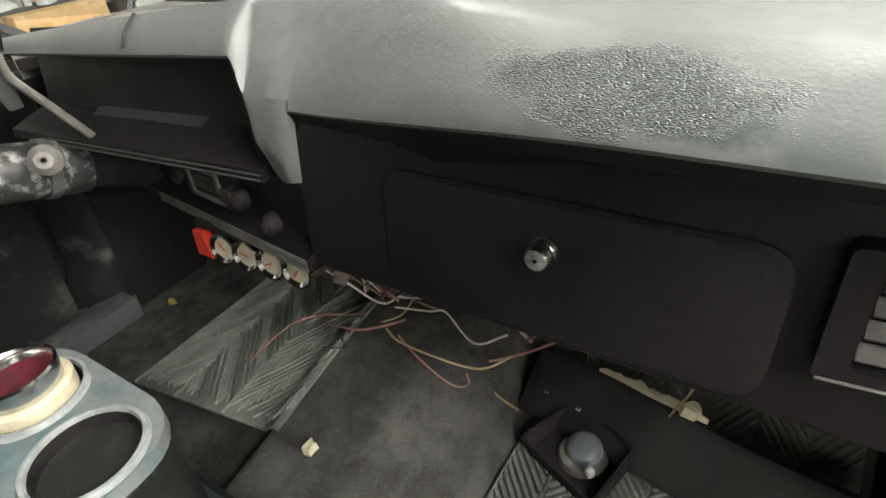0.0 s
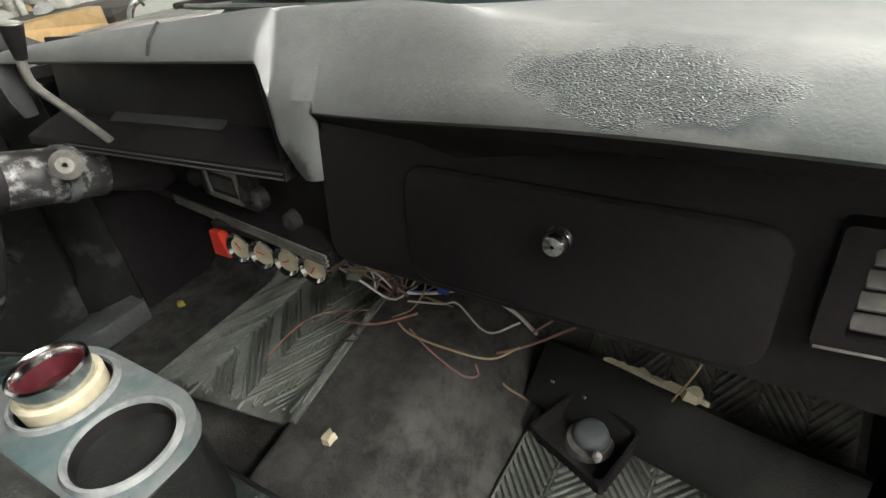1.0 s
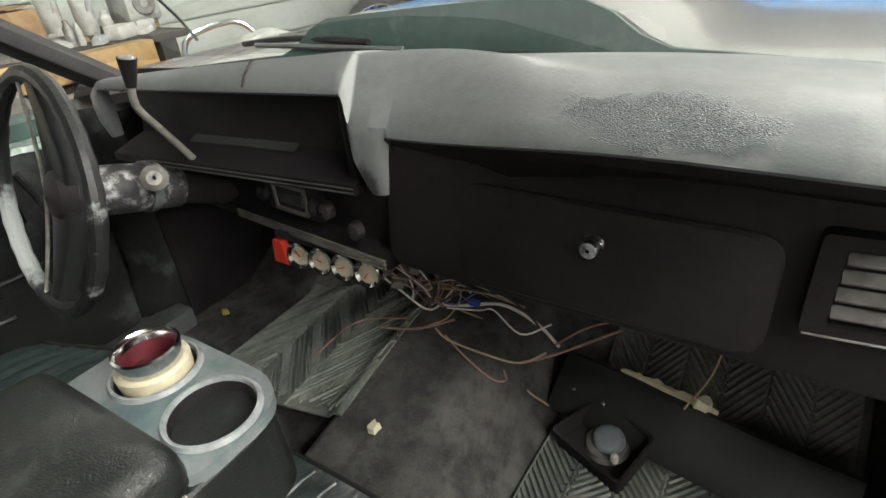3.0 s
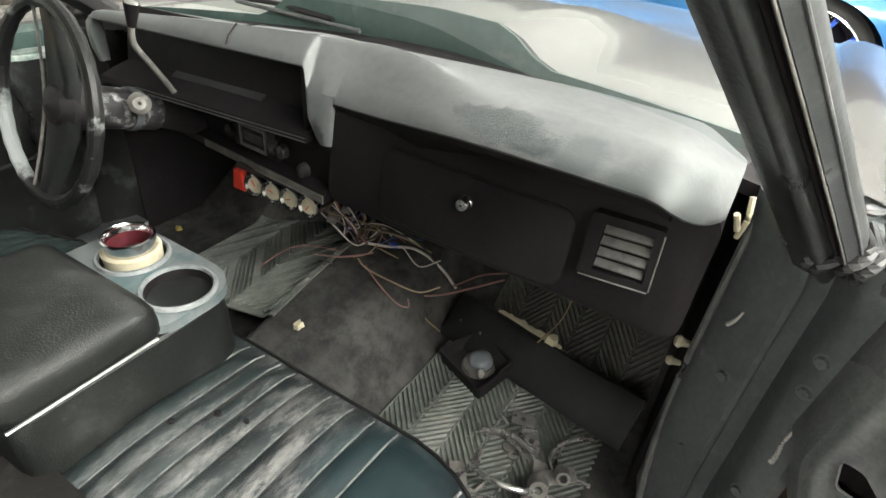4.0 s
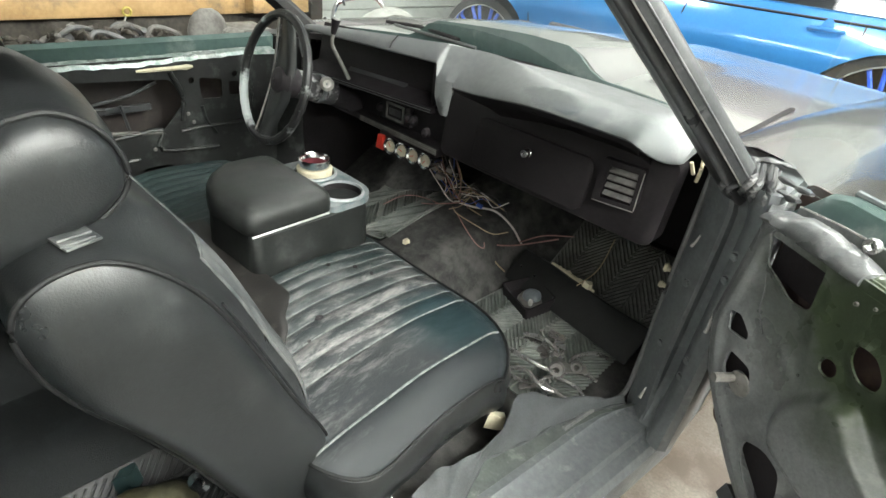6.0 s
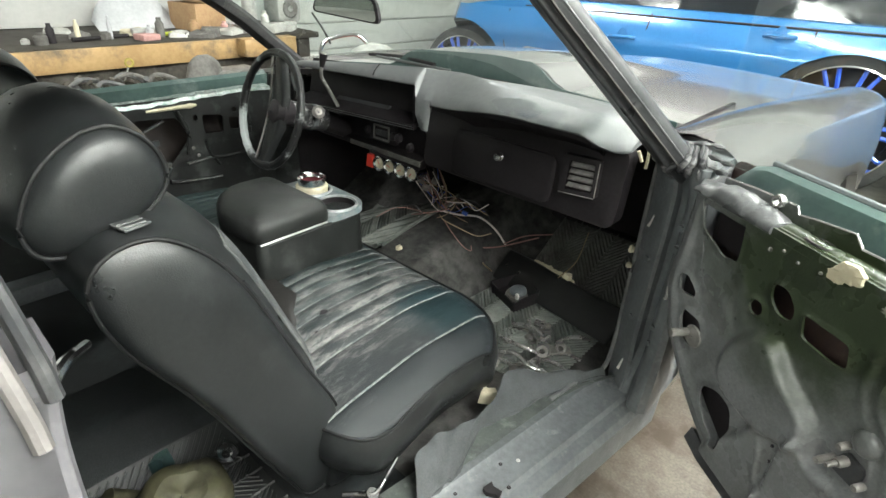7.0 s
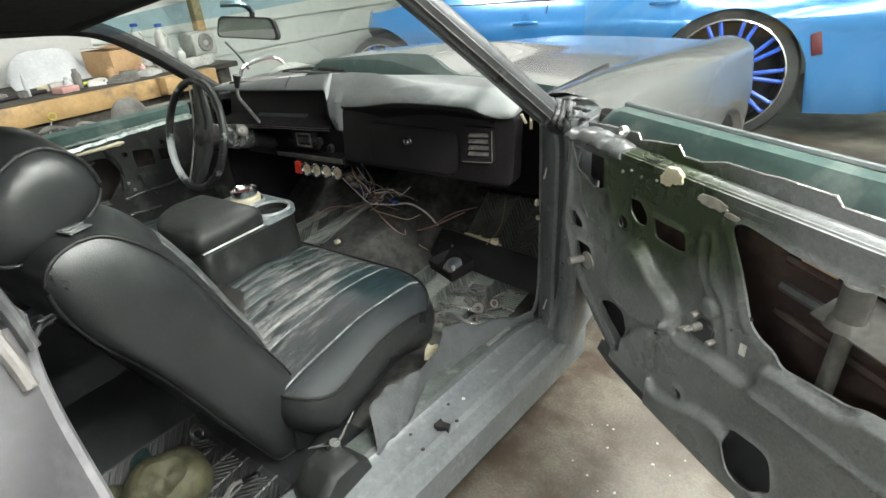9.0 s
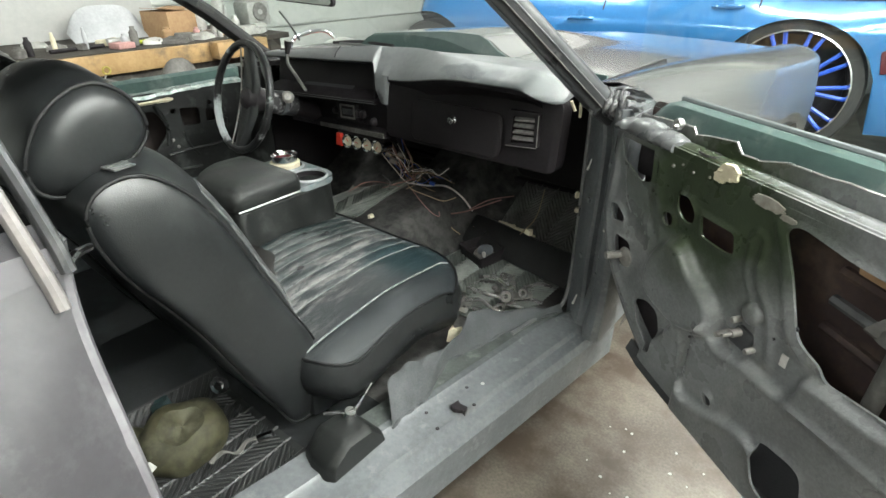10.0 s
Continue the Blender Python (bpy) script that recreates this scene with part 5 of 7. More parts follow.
def door_relief(x, y):
    h = 0.0
    for o, b, soft, top in D_PLATEAUS:
        if b[0] < x < b[1] and b[2] < y < b[3]:
            d = nearest(o, x, y)[0]
            h += top * ss(-soft, soft, d if inside(o, x, y) else -d)
    for o, b, closed, w, top in D_LINES:
        if b[0] < x < b[1] and b[2] < y < b[3]:
            h += top * math.exp(-(nearest(o, x, y, closed)[0] / w) ** 2)
    return h + 0.0012 * math.sin(23 * x + 5 * y) * math.sin(19 * y + 2)


ip = part("inner_panel", pressed(d_out, d_holes, door_relief, 0.0055, 0.005, DM), M_DOORP, door, "pressed inner panel, grey primer over old green")
ip.data.set_sharp_from_angle(angle=radians(60))
skin = rounded([(-0.14, 0.905), (-0.09, 0.34), (1.30, 0.34), (1.33, 0.925)], 0.03)
part("outer_skin", plate(skin, [], 0.006, DM @ Matrix.Translation((0, 0, 0.15))), M_SKIN, door, "dark back of the outer skin")
part("belt_rail", loft([[DM @ Vector((u, z, w)) for z, w in ((0.86, 0.10), (0.918 + 0.012 * u - e, 0.125), (0.926 + 0.012 * u - e, 0.14), (0.922 + 0.012 * u - e, 0.165), (0.88 - e, 0.172), (0.82, 0.172), (0.82, 0.10))] for u, e in ((-0.10, 0.045), (-0.07, 0.012), (-0.03, 0.0), (0.2, 0.0), (0.7, 0.0), (1.33, 0.0))]), M_OLDGREEN, door, "old green belt rail")
part("belt_edge", tube([DM @ Vector((u, 0.9275 + 0.012 * u, 0.150)) for u in (-0.04, 0.2, 0.7, 1.33)], 0.007, 8), M_PRIMER, door, "pale primed belt edge")
part("top_shelf", loft([[DM @ Vector((u, z, w)) for z, w in ((0.87, 0.0), (0.885, 0.012), (0.885, 0.05), (0.87, 0.06), (0.86, 0.05), (0.86, 0.0))] for u in (-0.04, 0.3, 0.7, 1.3)]), M_DOORP, door)
# Added plate: gives the hinge-side holes the dark of the unlit door cavity.
part("dark_hole_backing", plate(rounded([(-0.045, 0.66), (-0.015, 0.575), (0.06, 0.505), (0.11, 0.465), (0.17, 0.425), (0.215, 0.43), (0.215, 0.56), (0.10, 0.755), (-0.045, 0.755)], 0.008), [], 0.004, DM @ Matrix.Translation((0, 0, 0.028))), M_BLACK, door, "added black plate that keeps the hinge-side holes dark")
part("bottom_flange", loft([[DM @ Vector((u, z + dz, w)) for z, w in ((0.375, 0.0), (0.350, -0.012), (0.340, 0.0), (0.340, 0.15), (0.36, 0.15), (0.368, 0.01))] for u, dz in ((0.12, 0.045), (0.167, 0.028), (0.264, 0.017), (0.5, 0.0), (1.3, 0.0))]), M_PILLAR, door, "dark rolled lower edge")
part("front_edge", loft([[DM @ Vector((u0 + u, z, w)) for u, w in ((0.004, 0.0), (-0.014, 0.006), (-0.035, 0.03), (-0.07, 0.075), (-0.10, 0.12), (-0.105, 0.145), (-0.09, 0.147), (-0.055, 0.085), (-0.01, 0.03))] for u0, z in ((-0.043, 0.885), (-0.050, 0.77), (-0.058, 0.66), (-0.014, 0.559), (0.050, 0.495), (0.103, 0.45), (0.17, 0.402))]), M_DOORP, door, "rolled grey front edge of the door")
dg = part("door_glass", plate([(-0.18, 0.90), (0.9, 0.91), (0.85, 1.34), (0.1, 1.36), (-0.17, 1.25)], [], 0.005, DM @ Matrix.Translation((0, 0, 0.118))), M_DGLASS, door, "clear greenish raised side glass")
dg.visible_shadow = False
part("window_regulator", tube([DM @ Vector((0.586, 0.80, 0.06)), DM @ Vector((0.578, 0.55, 0.06))], 0.013, 12), M_DUSTY, door, "dusty steel window guide tube")
part("guide_bracket", box((0.15, 0.09, 0.005), DM @ Vector((0.62, 0.74, 0.075)), 0.002, (15, 8, -34)), M_DUSTY, door)
def ragged(u0, z0, ru, rz, w, thick, seed):
    """A torn patch lying against the door's inner side."""
    q = random.Random(seed)
    o = []
    for k in range(30):
        a = 2 * math.pi * k / 30
        r = q.uniform(0.82, 1.04) * (0.9 + 0.12 * abs(math.sin(2 * a)))
        o.append((u0 + ru * r * math.cos(a), z0 + rz * r * math.sin(a)))
    return loft([[DM @ Vector((u, z, w)) for u, z in o], [DM @ Vector((u0 + (u - u0) * 0.93, z0 + (z - z0) * 0.9, w - thick)) for u, z in o], [DM @ Vector((u0 + (u - u0) * 0.5, z0 + (z - z0) * 0.5, w - thick * q.uniform(0.8, 1.5))) for u, z in o]])


part("foam_patch", ragged(0.280, 0.882, 0.028, 0.017, 0.002, 0.006, 4), M_CREAM, door, "torn yellow foam")
part("foam_patch", ragged(0.262, 0.868, 0.018, 0.012, 0.001, 0.003, 8), M_CREAM, door)

# ---- blue sedan in front ----
BR, BF = Vector((0.87, 4.02, 0)), Vector((-2.05, 3.57, 0))
BD = (BF - BR).normalized()
BS = Vector((BD.y, -BD.x, 0))
if BS.y > 0:
    BS = -BS
sedan = thing("blue_sedan", (BR + BF) / 2, "glossy blue sedan parked across the garage", "car")
WB = 2.83
def sedan_pt(s, w, z):
    """s metres ahead of the rear axle, w metres out from the near side plane of the wheels."""
    return BR + BD * s + BS * w + Vector((0, 0, z))


def sedan_w(s, z):
    """How far the flank stands out: rounded, with a crease under the windows and flared arches."""
    w = 0.05 - 0.10 * max(0.0, 0.62 - z) ** 2 / 0.17 + 0.012 * ss(0.70, 0.78, z) - 0.09 * max(0.0, z - 0.78) ** 1.6 / 0.24 ** 1.6
    w += 0.04 * math.exp(-(s / 0.55) ** 2) * (1 - ss(0.75, 1.0, z)) + 0.03 * math.exp(-((s - 2.83) / 0.5) ** 2) * (1 - ss(0.7, 0.95, z))
    return w + 0.010 * math.sin(9 * z + 0.7 * s)


def sedan_side(s):
    top = 1.05 - 0.02 * s
    nose = ss(2.75, 3.2, s) ** 2
    tail = ss(-0.7, -1.15, s)
    arch = 0.0
    for c, R in ((0.11, 0.475), (WB, 0.43)):
        if abs(s - c) < R:
            arch = max(arch, 0.40 + math.sqrt(R * R - (s - c) ** 2))
    low = max(0.20 + 0.06 * tail, arch)
    k = 0.9 * nose + 0.35 * tail
    hood = ss(WB - 0.7, WB + 0.6, s)
    zs = [low] + [max(low + 0.006 * (i + 1), z) for i, z in enumerate((0.30, 0.40, 0.50, 0.60, 0.68, 0.74, 0.78, 0.83, 0.89, 0.94, 0.97 - 0.08 * hood, 1.0 - 0.12 * hood, 1.02 - 0.15 * hood))]
    return [sedan_pt(s, sedan_w(s, z) - k * 0.55, z) for z in zs] + [sedan_pt(s, -0.12 - k * 0.5, (1.05 - 0.17 * hood)), sedan_pt(s, -0.9, 1.08 - 0.14 * hood), sedan_pt(s, -0.9, low)]


part("body", loft([sedan_side(s) for s in span(-1.15, 3.16, 80)]), M_BLUE, sedan, "glossy metallic blue bodywork")
cab = []
for s, zt, w in ((-0.75, 1.06, -0.12), (-0.3, 1.40, -0.28), (0.4, 1.49, -0.30), (1.2, 1.50, -0.30), (1.7, 1.40, -0.28), (2.35, 1.04, -0.12)):
    cab.append([sedan_pt(s, -0.06, 1.03), sedan_pt(s, w, zt), sedan_pt(s, -0.9, zt + 0.02), sedan_pt(s, -0.9, 1.03)])
part("greenhouse", loft(cab), M_DARKGLASS, sedan, "dark tinted windows")


def sedan_wheel(s, R):
    c = sedan_pt(s, 0.03, R)
    m = axis_matrix(c, BS)
    t = part("wheel", lathe([(R * 0.80, -0.2), (R * 0.94, -0.2), (R, -0.17), (R, -0.03), (R * 0.96, 0.0), (R * 0.82, 0.005), (R * 0.80, -0.01)], 48, m), M_TYRE, sedan, "low-profile black tyre")
    part("rim_lip", lathe([(R * 0.80, -0.01), (R * 0.82, 0.008), (R * 0.80, 0.012), (R * 0.765, -0.02), (R * 0.76, -0.12), (R * 0.79, -0.12)], 48, m), M_CHROME, t, "polished rim lip")
    part("barrel", lathe([(0.01, -0.16), (R * 0.76, -0.16), (R * 0.77, -0.02), (R * 0.775, -0.16), (0.01, -0.17)], 40, m), M_BLACK, t)
    part("hub", lathe([(0.01, 0.0), (0.05, 0.0), (0.07, -0.03), (0.07, -0.1), (0.01, -0.1)], 20, m), M_BLUERIM, t)
    for k in range(10):
        a = 2 * math.pi * k / 10
        for da in (-0.11, 0.11):
            p0 = m @ Vector((0.055 * math.cos(a), 0.055 * math.sin(a), -0.03))
            p1 = m @ Vector((R * 0.77 * math.cos(a + da), R * 0.77 * math.sin(a + da), -0.022))
            part("spoke", tube([p0, p1], 0.0135, 6), M_BLUERIM, t, "bright blue spoke")


sedan_wheel(0.11, 0.445)
sedan_wheel(WB, 0.38)
for line in ([(1.346, 0.985), (1.35, 0.90), (1.372, 0.70), (1.36, 0.45), (1.33, 0.28)], [(0.36, 0.985), (0.362, 0.93), (0.39, 0.73), (0.45, 0.60), (0.50, 0.45), (0.50, 0.30)], [(2.42, 0.93), (2.42, 0.70), (2.36, 0.50), (2.36, 0.28)]):
    part("door_gap", tube([sedan_pt(s, sedan_w(s, z) - 0.001, z) for s, z in line], 0.0055, 6, 4), M_BLACK, sedan, "dark door gap")
part("belt_line", tube([sedan_pt(s, sedan_w(s, 0.975) + 0.003, 0.985 - 0.01 * s) for s in span(-0.6, 2.3, 12)], 0.008, 6), M_BLACK, sedan, "black window moulding")
part("side_marker", box((0.012, 0.06, 0.15), sedan_pt(-0.375, sedan_w(-0.375, 0.66) + 0.004, 0.66), 0.004, (-14, 0, 98.8)), M_WINE, sedan, "dark red rear side marker")
part("sill_shadow_strip", tube([sedan_pt(s, 0.035, 0.24) for s in span(0.5, 2.3, 6)], 0.02, 6), M_BLACK, sedan)
for s, z in ((1.504, 0.822), (0.542, 0.925)):
    part("handle_pocket", lathe([(0.001, 0.001), (0.045, 0.0015), (0.052, 0.0)], 20, axis_matrix(sedan_pt(s, sedan_w(s, z) + 0.001, z - 0.006), BS) @ Matrix.Diagonal((0.7, 1.4, 1, 1))), M_BLUE, sedan)
    hd = part("door_handle", tube([sedan_pt(s + 0.09, sedan_w(s, z), z), sedan_pt(s + 0.05, sedan_w(s, z) + 0.028, z + 0.005), sedan_pt(s - 0.05, sedan_w(s, z) + 0.028, z + 0.008), sedan_pt(s - 0.09, sedan_w(s, z), z + 0.005)], 0.012, 8, 3), M_BLUE, sedan)

# ---- workbench ----
bench = thing("workbench", (-2.6, 0.3, 0), "long wooden workbench with a thick pine front board", "workbench")
BX = -2.12
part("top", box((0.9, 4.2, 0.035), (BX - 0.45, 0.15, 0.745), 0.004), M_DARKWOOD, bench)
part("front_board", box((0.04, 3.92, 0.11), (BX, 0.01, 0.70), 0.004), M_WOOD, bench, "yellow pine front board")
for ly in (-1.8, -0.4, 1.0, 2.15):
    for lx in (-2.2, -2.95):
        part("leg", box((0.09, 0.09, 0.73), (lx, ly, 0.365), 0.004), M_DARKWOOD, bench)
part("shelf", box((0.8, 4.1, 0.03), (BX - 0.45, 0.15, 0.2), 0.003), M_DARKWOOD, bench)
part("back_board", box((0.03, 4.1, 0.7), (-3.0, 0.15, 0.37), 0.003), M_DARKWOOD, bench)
# Added sheet; its dark brown stands for the shaded clutter under the bench.
part("dim_backdrop", sheet(lambda u, v: (-2.155 + 0.02 * math.sin(7 * u) * math.sin(5 * v) + 0.008 * math.sin(31 * u + 9 * v), u, v), span(-1.8, 1.95, 90), span(0.22, 0.70, 14), 0.006, (-1, 0, 0)), M_DIMBROWN, bench, "added mottled brown sheet standing in for the dim space under the bench")

# ---- driver's door, closed ----
ddoor = thing("driver_door", (-0.79, 0.45, 0.25), "closed car door with stripped inner panel in old green", "car door")
LM = Matrix(((0, 0, -1, -0.755), (1, 0, 0, 0), (0, 1, 0, 0), (0, 0, 0, 1)))   # local x along the car, y up, z outward
l_holes = [rounded([(0.345, 0.66), (0.355, 0.732), (0.63, 0.716), (0.668, 0.64), (0.585, 0.553), (0.385, 0.578)], 0.02),
           rounded([(0.72, 0.712), (0.797, 0.70), (0.795, 0.637), (0.722, 0.642)], 0.012), hole((0.845, 0.712), 0.010), hole((0.695, 0.705), 0.010),
           rounded([(0.50, 0.44), (0.60, 0.44), (0.61, 0.39), (0.51, 0.38)], 0.02), rounded([(0.819, 0.69), (0.862, 0.685), (0.86, 0.64), (0.822, 0.643)], 0.008),
           rounded([(0.0, 0.70), (0.25, 0.71), (0.26, 0.60), (0.02, 0.58)], 0.02)]
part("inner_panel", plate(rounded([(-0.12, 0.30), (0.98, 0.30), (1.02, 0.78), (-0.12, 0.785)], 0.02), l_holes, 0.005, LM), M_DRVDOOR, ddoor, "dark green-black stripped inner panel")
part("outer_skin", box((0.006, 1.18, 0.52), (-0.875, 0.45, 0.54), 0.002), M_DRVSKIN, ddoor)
part("belt_rail", loft([[(x, y, z) for x, z in ((-0.80, 0.775), (-0.795, 0.818), (-0.82, 0.828), (-0.85, 0.82), (-0.86, 0.77))] for y in (-0.12, 0.3, 0.7, 1.02)]), M_OLDGREEN, ddoor, "pale green belt rail")
lip = []
rng = random.Random(5)
for i, y in enumerate(span(-0.1, 1.0, 44)):
    w = 0.004 * math.sin(9 * y) + rng.uniform(-0.003, 0.003)
    lip.append([(-0.748, y, 0.768 + w), (-0.752, y, 0.780 + w), (-0.785, y, 0.786 + w * 0.5), (-0.785, y, 0.776)])
part("top_lip", loft(lip), M_CHIPPED, ddoor, "chipped white-grey upper lip")
part("pull_tab", loft([[(-0.742, y, 0.752 - h), (-0.738, y, 0.752), (-0.742, y, 0.752 + h)] for y, h in ((0.53, 0.004), (0.56, 0.006), (0.66, 0.007), (0.68, 0.009), (0.70, 0.004))]), M_CREAM, ddoor, "cream peeling strip")
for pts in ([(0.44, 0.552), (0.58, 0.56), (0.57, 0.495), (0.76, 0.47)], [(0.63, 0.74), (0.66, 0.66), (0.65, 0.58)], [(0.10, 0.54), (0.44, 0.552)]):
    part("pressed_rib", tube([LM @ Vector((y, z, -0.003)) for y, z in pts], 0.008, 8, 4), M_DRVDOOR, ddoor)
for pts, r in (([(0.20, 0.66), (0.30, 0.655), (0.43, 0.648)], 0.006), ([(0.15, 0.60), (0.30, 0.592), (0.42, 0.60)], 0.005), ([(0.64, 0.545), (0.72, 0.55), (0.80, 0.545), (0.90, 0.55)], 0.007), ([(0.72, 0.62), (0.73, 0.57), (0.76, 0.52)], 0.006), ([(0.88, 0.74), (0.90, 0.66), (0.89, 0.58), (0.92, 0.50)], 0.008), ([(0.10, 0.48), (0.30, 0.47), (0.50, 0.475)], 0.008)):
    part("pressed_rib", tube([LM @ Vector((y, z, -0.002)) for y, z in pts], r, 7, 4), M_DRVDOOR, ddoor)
part("regulator_arm", tube([LM @ Vector((0.483, 0.643, 0.03)), LM @ Vector((0.495, 0.565, 0.03))], 0.005, 6), M_PILLAR, ddoor, "dull steel window regulator arm")
part("hole_lip", tube([LM @ Vector((y, z, -0.004)) for y, z in ((0.37, 0.580), (0.43, 0.572), (0.50, 0.562), (0.58, 0.552))], 0.007, 7, 4), M_DUSTY, ddoor, "chipped pale lower lip")
part("guide_rail", tube([LM @ Vector((0.40, 0.648, 0.04)), LM @ Vector((0.52, 0.668, 0.04)), LM @ Vector((0.60, 0.70, 0.04))], 0.005, 6), M_PILLAR, ddoor)
part("regulator_track", box((0.012, 0.26, 0.02), (-0.815, 0.45, 0.62), 0.002), M_PILLAR, ddoor)
for y, z in ((0.67, 0.60), (0.685, 0.57), (0.90, 0.52), (0.55, 0.50)):
    part("screw", lathe([(0.001, 0.004), (0.006, 0.003), (0.007, 0.0)], 8, axis_matrix((-0.752, y, z), (1, 0, 0))), M_STEEL, ddoor)

# ---- rear view mirror ----
mir = thing("rear_view_mirror", (-0.1, 0.85, 1.12), "dark rear-view mirror hanging from the windshield", "mirror")
mo = rounded([(-0.125, -0.028), (0.125, -0.028), (0.105, 0.032), (-0.105, 0.032)], 0.02, 4)
MM = Matrix.Translation((-0.105, 0.86, 1.118)) @ pose(0, 0, 0, 88, 3, 8)
part("housing", loft([[MM @ Vector((x * k, y * k, d)) for x, y in mo] for k, d in ((1.0, 0.0), (1.02, -0.006), (0.95, -0.018), (0.6, -0.026))]), M_BLACK, mir)
part("glass", plate([(x * 0.93, y * 0.88) for x, y in mo], [], 0.001, MM @ Matrix.Translation((0, 0, 0.0012))), M_MIRROR, mir, "mirror glass")
part("arm", tube([(-0.10, 0.875, 1.125), (-0.075, 0.87, 1.16), (-0.06, 0.83, 1.185), (-0.09, 0.78, 1.19)], 0.008, 8, 4), M_CHROME, mir, "bent chrome arm")


# ---- floor mats with raised chevrons ----
def floor_mat(name, x0, x1, y0, y1, col_w, label, lift=0.008, skew=0.0, rubber=M_MAT):
    t = thing(name, ((x0 + x1) / 2, (y0 + y1) / 2, 0.24), label, "floor mat", "rubber floor mats")
    def hgt(x, y):
        if x1 > 0:
            return floor_height(x, y) + lift
        drape = 0.258 + (0.12 + 0.14 * (y - 0.93)) * (x + 0.49) / 0.46
        return max(floor_height(x, y) + 0.014, drape)

    part("sheet", sheet(lambda u, v: (u + skew * (v - y0), v, hgt(u + skew * (v - y0), v)), span(x0, x1, 46), span(y0, y1, 24), 0.005, (0, 0, -1)), rubber, t)
    bm = bmesh.new()
    n = round((x1 - x0) / col_w)
    wide = col_w > 0.12

    def rib(px0, py0, px1, py1, r, k_=3):
        pts = []
        for k in span(0, 1, k_):
            px, py = px0 + (px1 - px0) * k, py0 + (py1 - py0) * k
            if y0 + 0.01 < py < y1 - 0.01:
                pts.append(Vector((px + skew * (py - y0), py, hgt(px + skew * (py - y0), py) + 0.003)))
        if len(pts) > 1:
            tube(pts, r, 5, bm=bm)

    for c in range(n):
        s = (1 if c % 2 else -1) * (-1 if wide else 1)
        xa = x0 + c * col_w + 0.004
        xb = xa + col_w - 0.008
        y = y0 - col_w
        row = 0
        while y < y1 + col_w:
            if not wide:
                rib(xa, y - s * 0.5 * col_w, xb, y + s * 0.5 * col_w, 0.0042 if col_w > 0.06 else 0.0026)
            elif row % 6 in (0, 3):       # the border lines of each broad band
                rib(xa, y - s * 0.5 * col_w, xb, y + s * 0.5 * col_w, 0.0036, 6)
            elif row % 6 == 1:            # short strokes across the band
                for q in span(0.03, 0.97, 17):
                    rib(xa + (xb - xa) * q, y + s * (q - 0.5) * col_w - 0.004, xa + (xb - xa) * q, y + s * (q - 0.5) * col_w + 0.024, 0.0026, 2)
            elif row % 6 in (4, 5):
                rib(xa, y - s * 0.5 * col_w, xb, y + s * 0.5 * col_w, 0.0022, 6)
            y += 0.0165
            row += 1
        rail = [Vector((xa - 0.004 + skew * (q - y0), q, hgt(xa - 0.004 + skew * (q - y0), q) + 0.001)) for q in span(y0, y1, 12)]
        tube(rail, 0.0035, 4, bm=bm)
    tagged(part("chevron_relief", bm, rubber, t, "raised chevron ribs"), kind="stuff")
    return t


floor_mat("floor_mat", -0.49, -0.03, 0.93, 1.33, 0.1533, "grey-green rubber mat draped from footwell to tunnel", 0.010, -0.03)
floor_mat("floor_mat", 0.25, 0.66, 0.86, 1.27, 0.07, "dusty grey rubber mat in the passenger footwell", 0.008, 0.0, M_MAT)
floor_mat("floor_mat", 0.30, 0.72, 1.30, 1.56, 0.07, "dark rubber mat on the passenger toe board", 0.008, 0.0, M_TOEMAT)
floor_mat("floor_mat", 0.20, 0.62, -0.25, 0.22, 0.05, "black ribbed rubber mat behind the seat", 0.006, 0.0, M_REARMAT)

# ---- things in the passenger footwell ----
duct = thing("black_duct", (0.47, 1.22, 0.28), "angled black plastic panel lying across the footwell", "duct panel")
dr = []
for k in span(0, 1, 14):
    c = Vector((0.235 + 0.478 * k, 1.298 - 0.083 * k, 0.258 + 0.008 * k))
    sd_ = Vector((0.17, 0.97, 0)).normalized()
    sec = [(-0.074, 0.0), (-0.070, 0.012), (-0.006, 0.078), (0.004, 0.083), (0.016, 0.080), (0.040, 0.040), (0.034, 0.036), (0.013, 0.070), (0.003, 0.073), (-0.064, 0.004), (-0.066, 0.0)]
    dr.append([c + sd_ * d + Vector((0, 0, h + 0.004 * math.sin(7 * k) * (h > 0.02))) for d, h in sec])
part("shell", loft(dr), M_DUCT, duct)
for k in (0.08, 0.2):
    part("screw", lathe([(0.001, 0.003), (0.004, 0.002), (0.005, 0)], 8, axis_matrix((0.235 + 0.485 * k, 1.235 - 0.085 * k, 0.325), (0, -0.6, 1))), M_CHROME, duct)

lampb = thing("lamp_housing", (0.36, 1.14, 0.25), "black square lamp housing with a blue-grey dome", "lamp")
lo = rounded([(-0.072, -0.055), (0.072, -0.055), (0.06, 0.055), (-0.06, 0.055)], 0.012, 3)
LB = Matrix.Translation((0.352, 1.185, 0.247)) @ pose(0, 0, 0, 8, 0, -22)
part("tray", loft([[LB @ Vector((x, y, 0.0)) for x, y in lo], [LB @ Vector((x * 1.05, y * 1.05, 0.045)) for x, y in lo], [LB @ Vector((x * 0.98, y * 0.96, 0.045)) for x, y in lo], [LB @ Vector((x * 0.94, y * 0.9, 0.01)) for x, y in lo]]), M_BLACK, lampb)
part("base", lathe([(0.001, 0.022), (0.036, 0.020), (0.042, 0.008)], 20, LB @ Matrix.Translation((0.0, 0.005, 0))), M_STEEL, lampb)
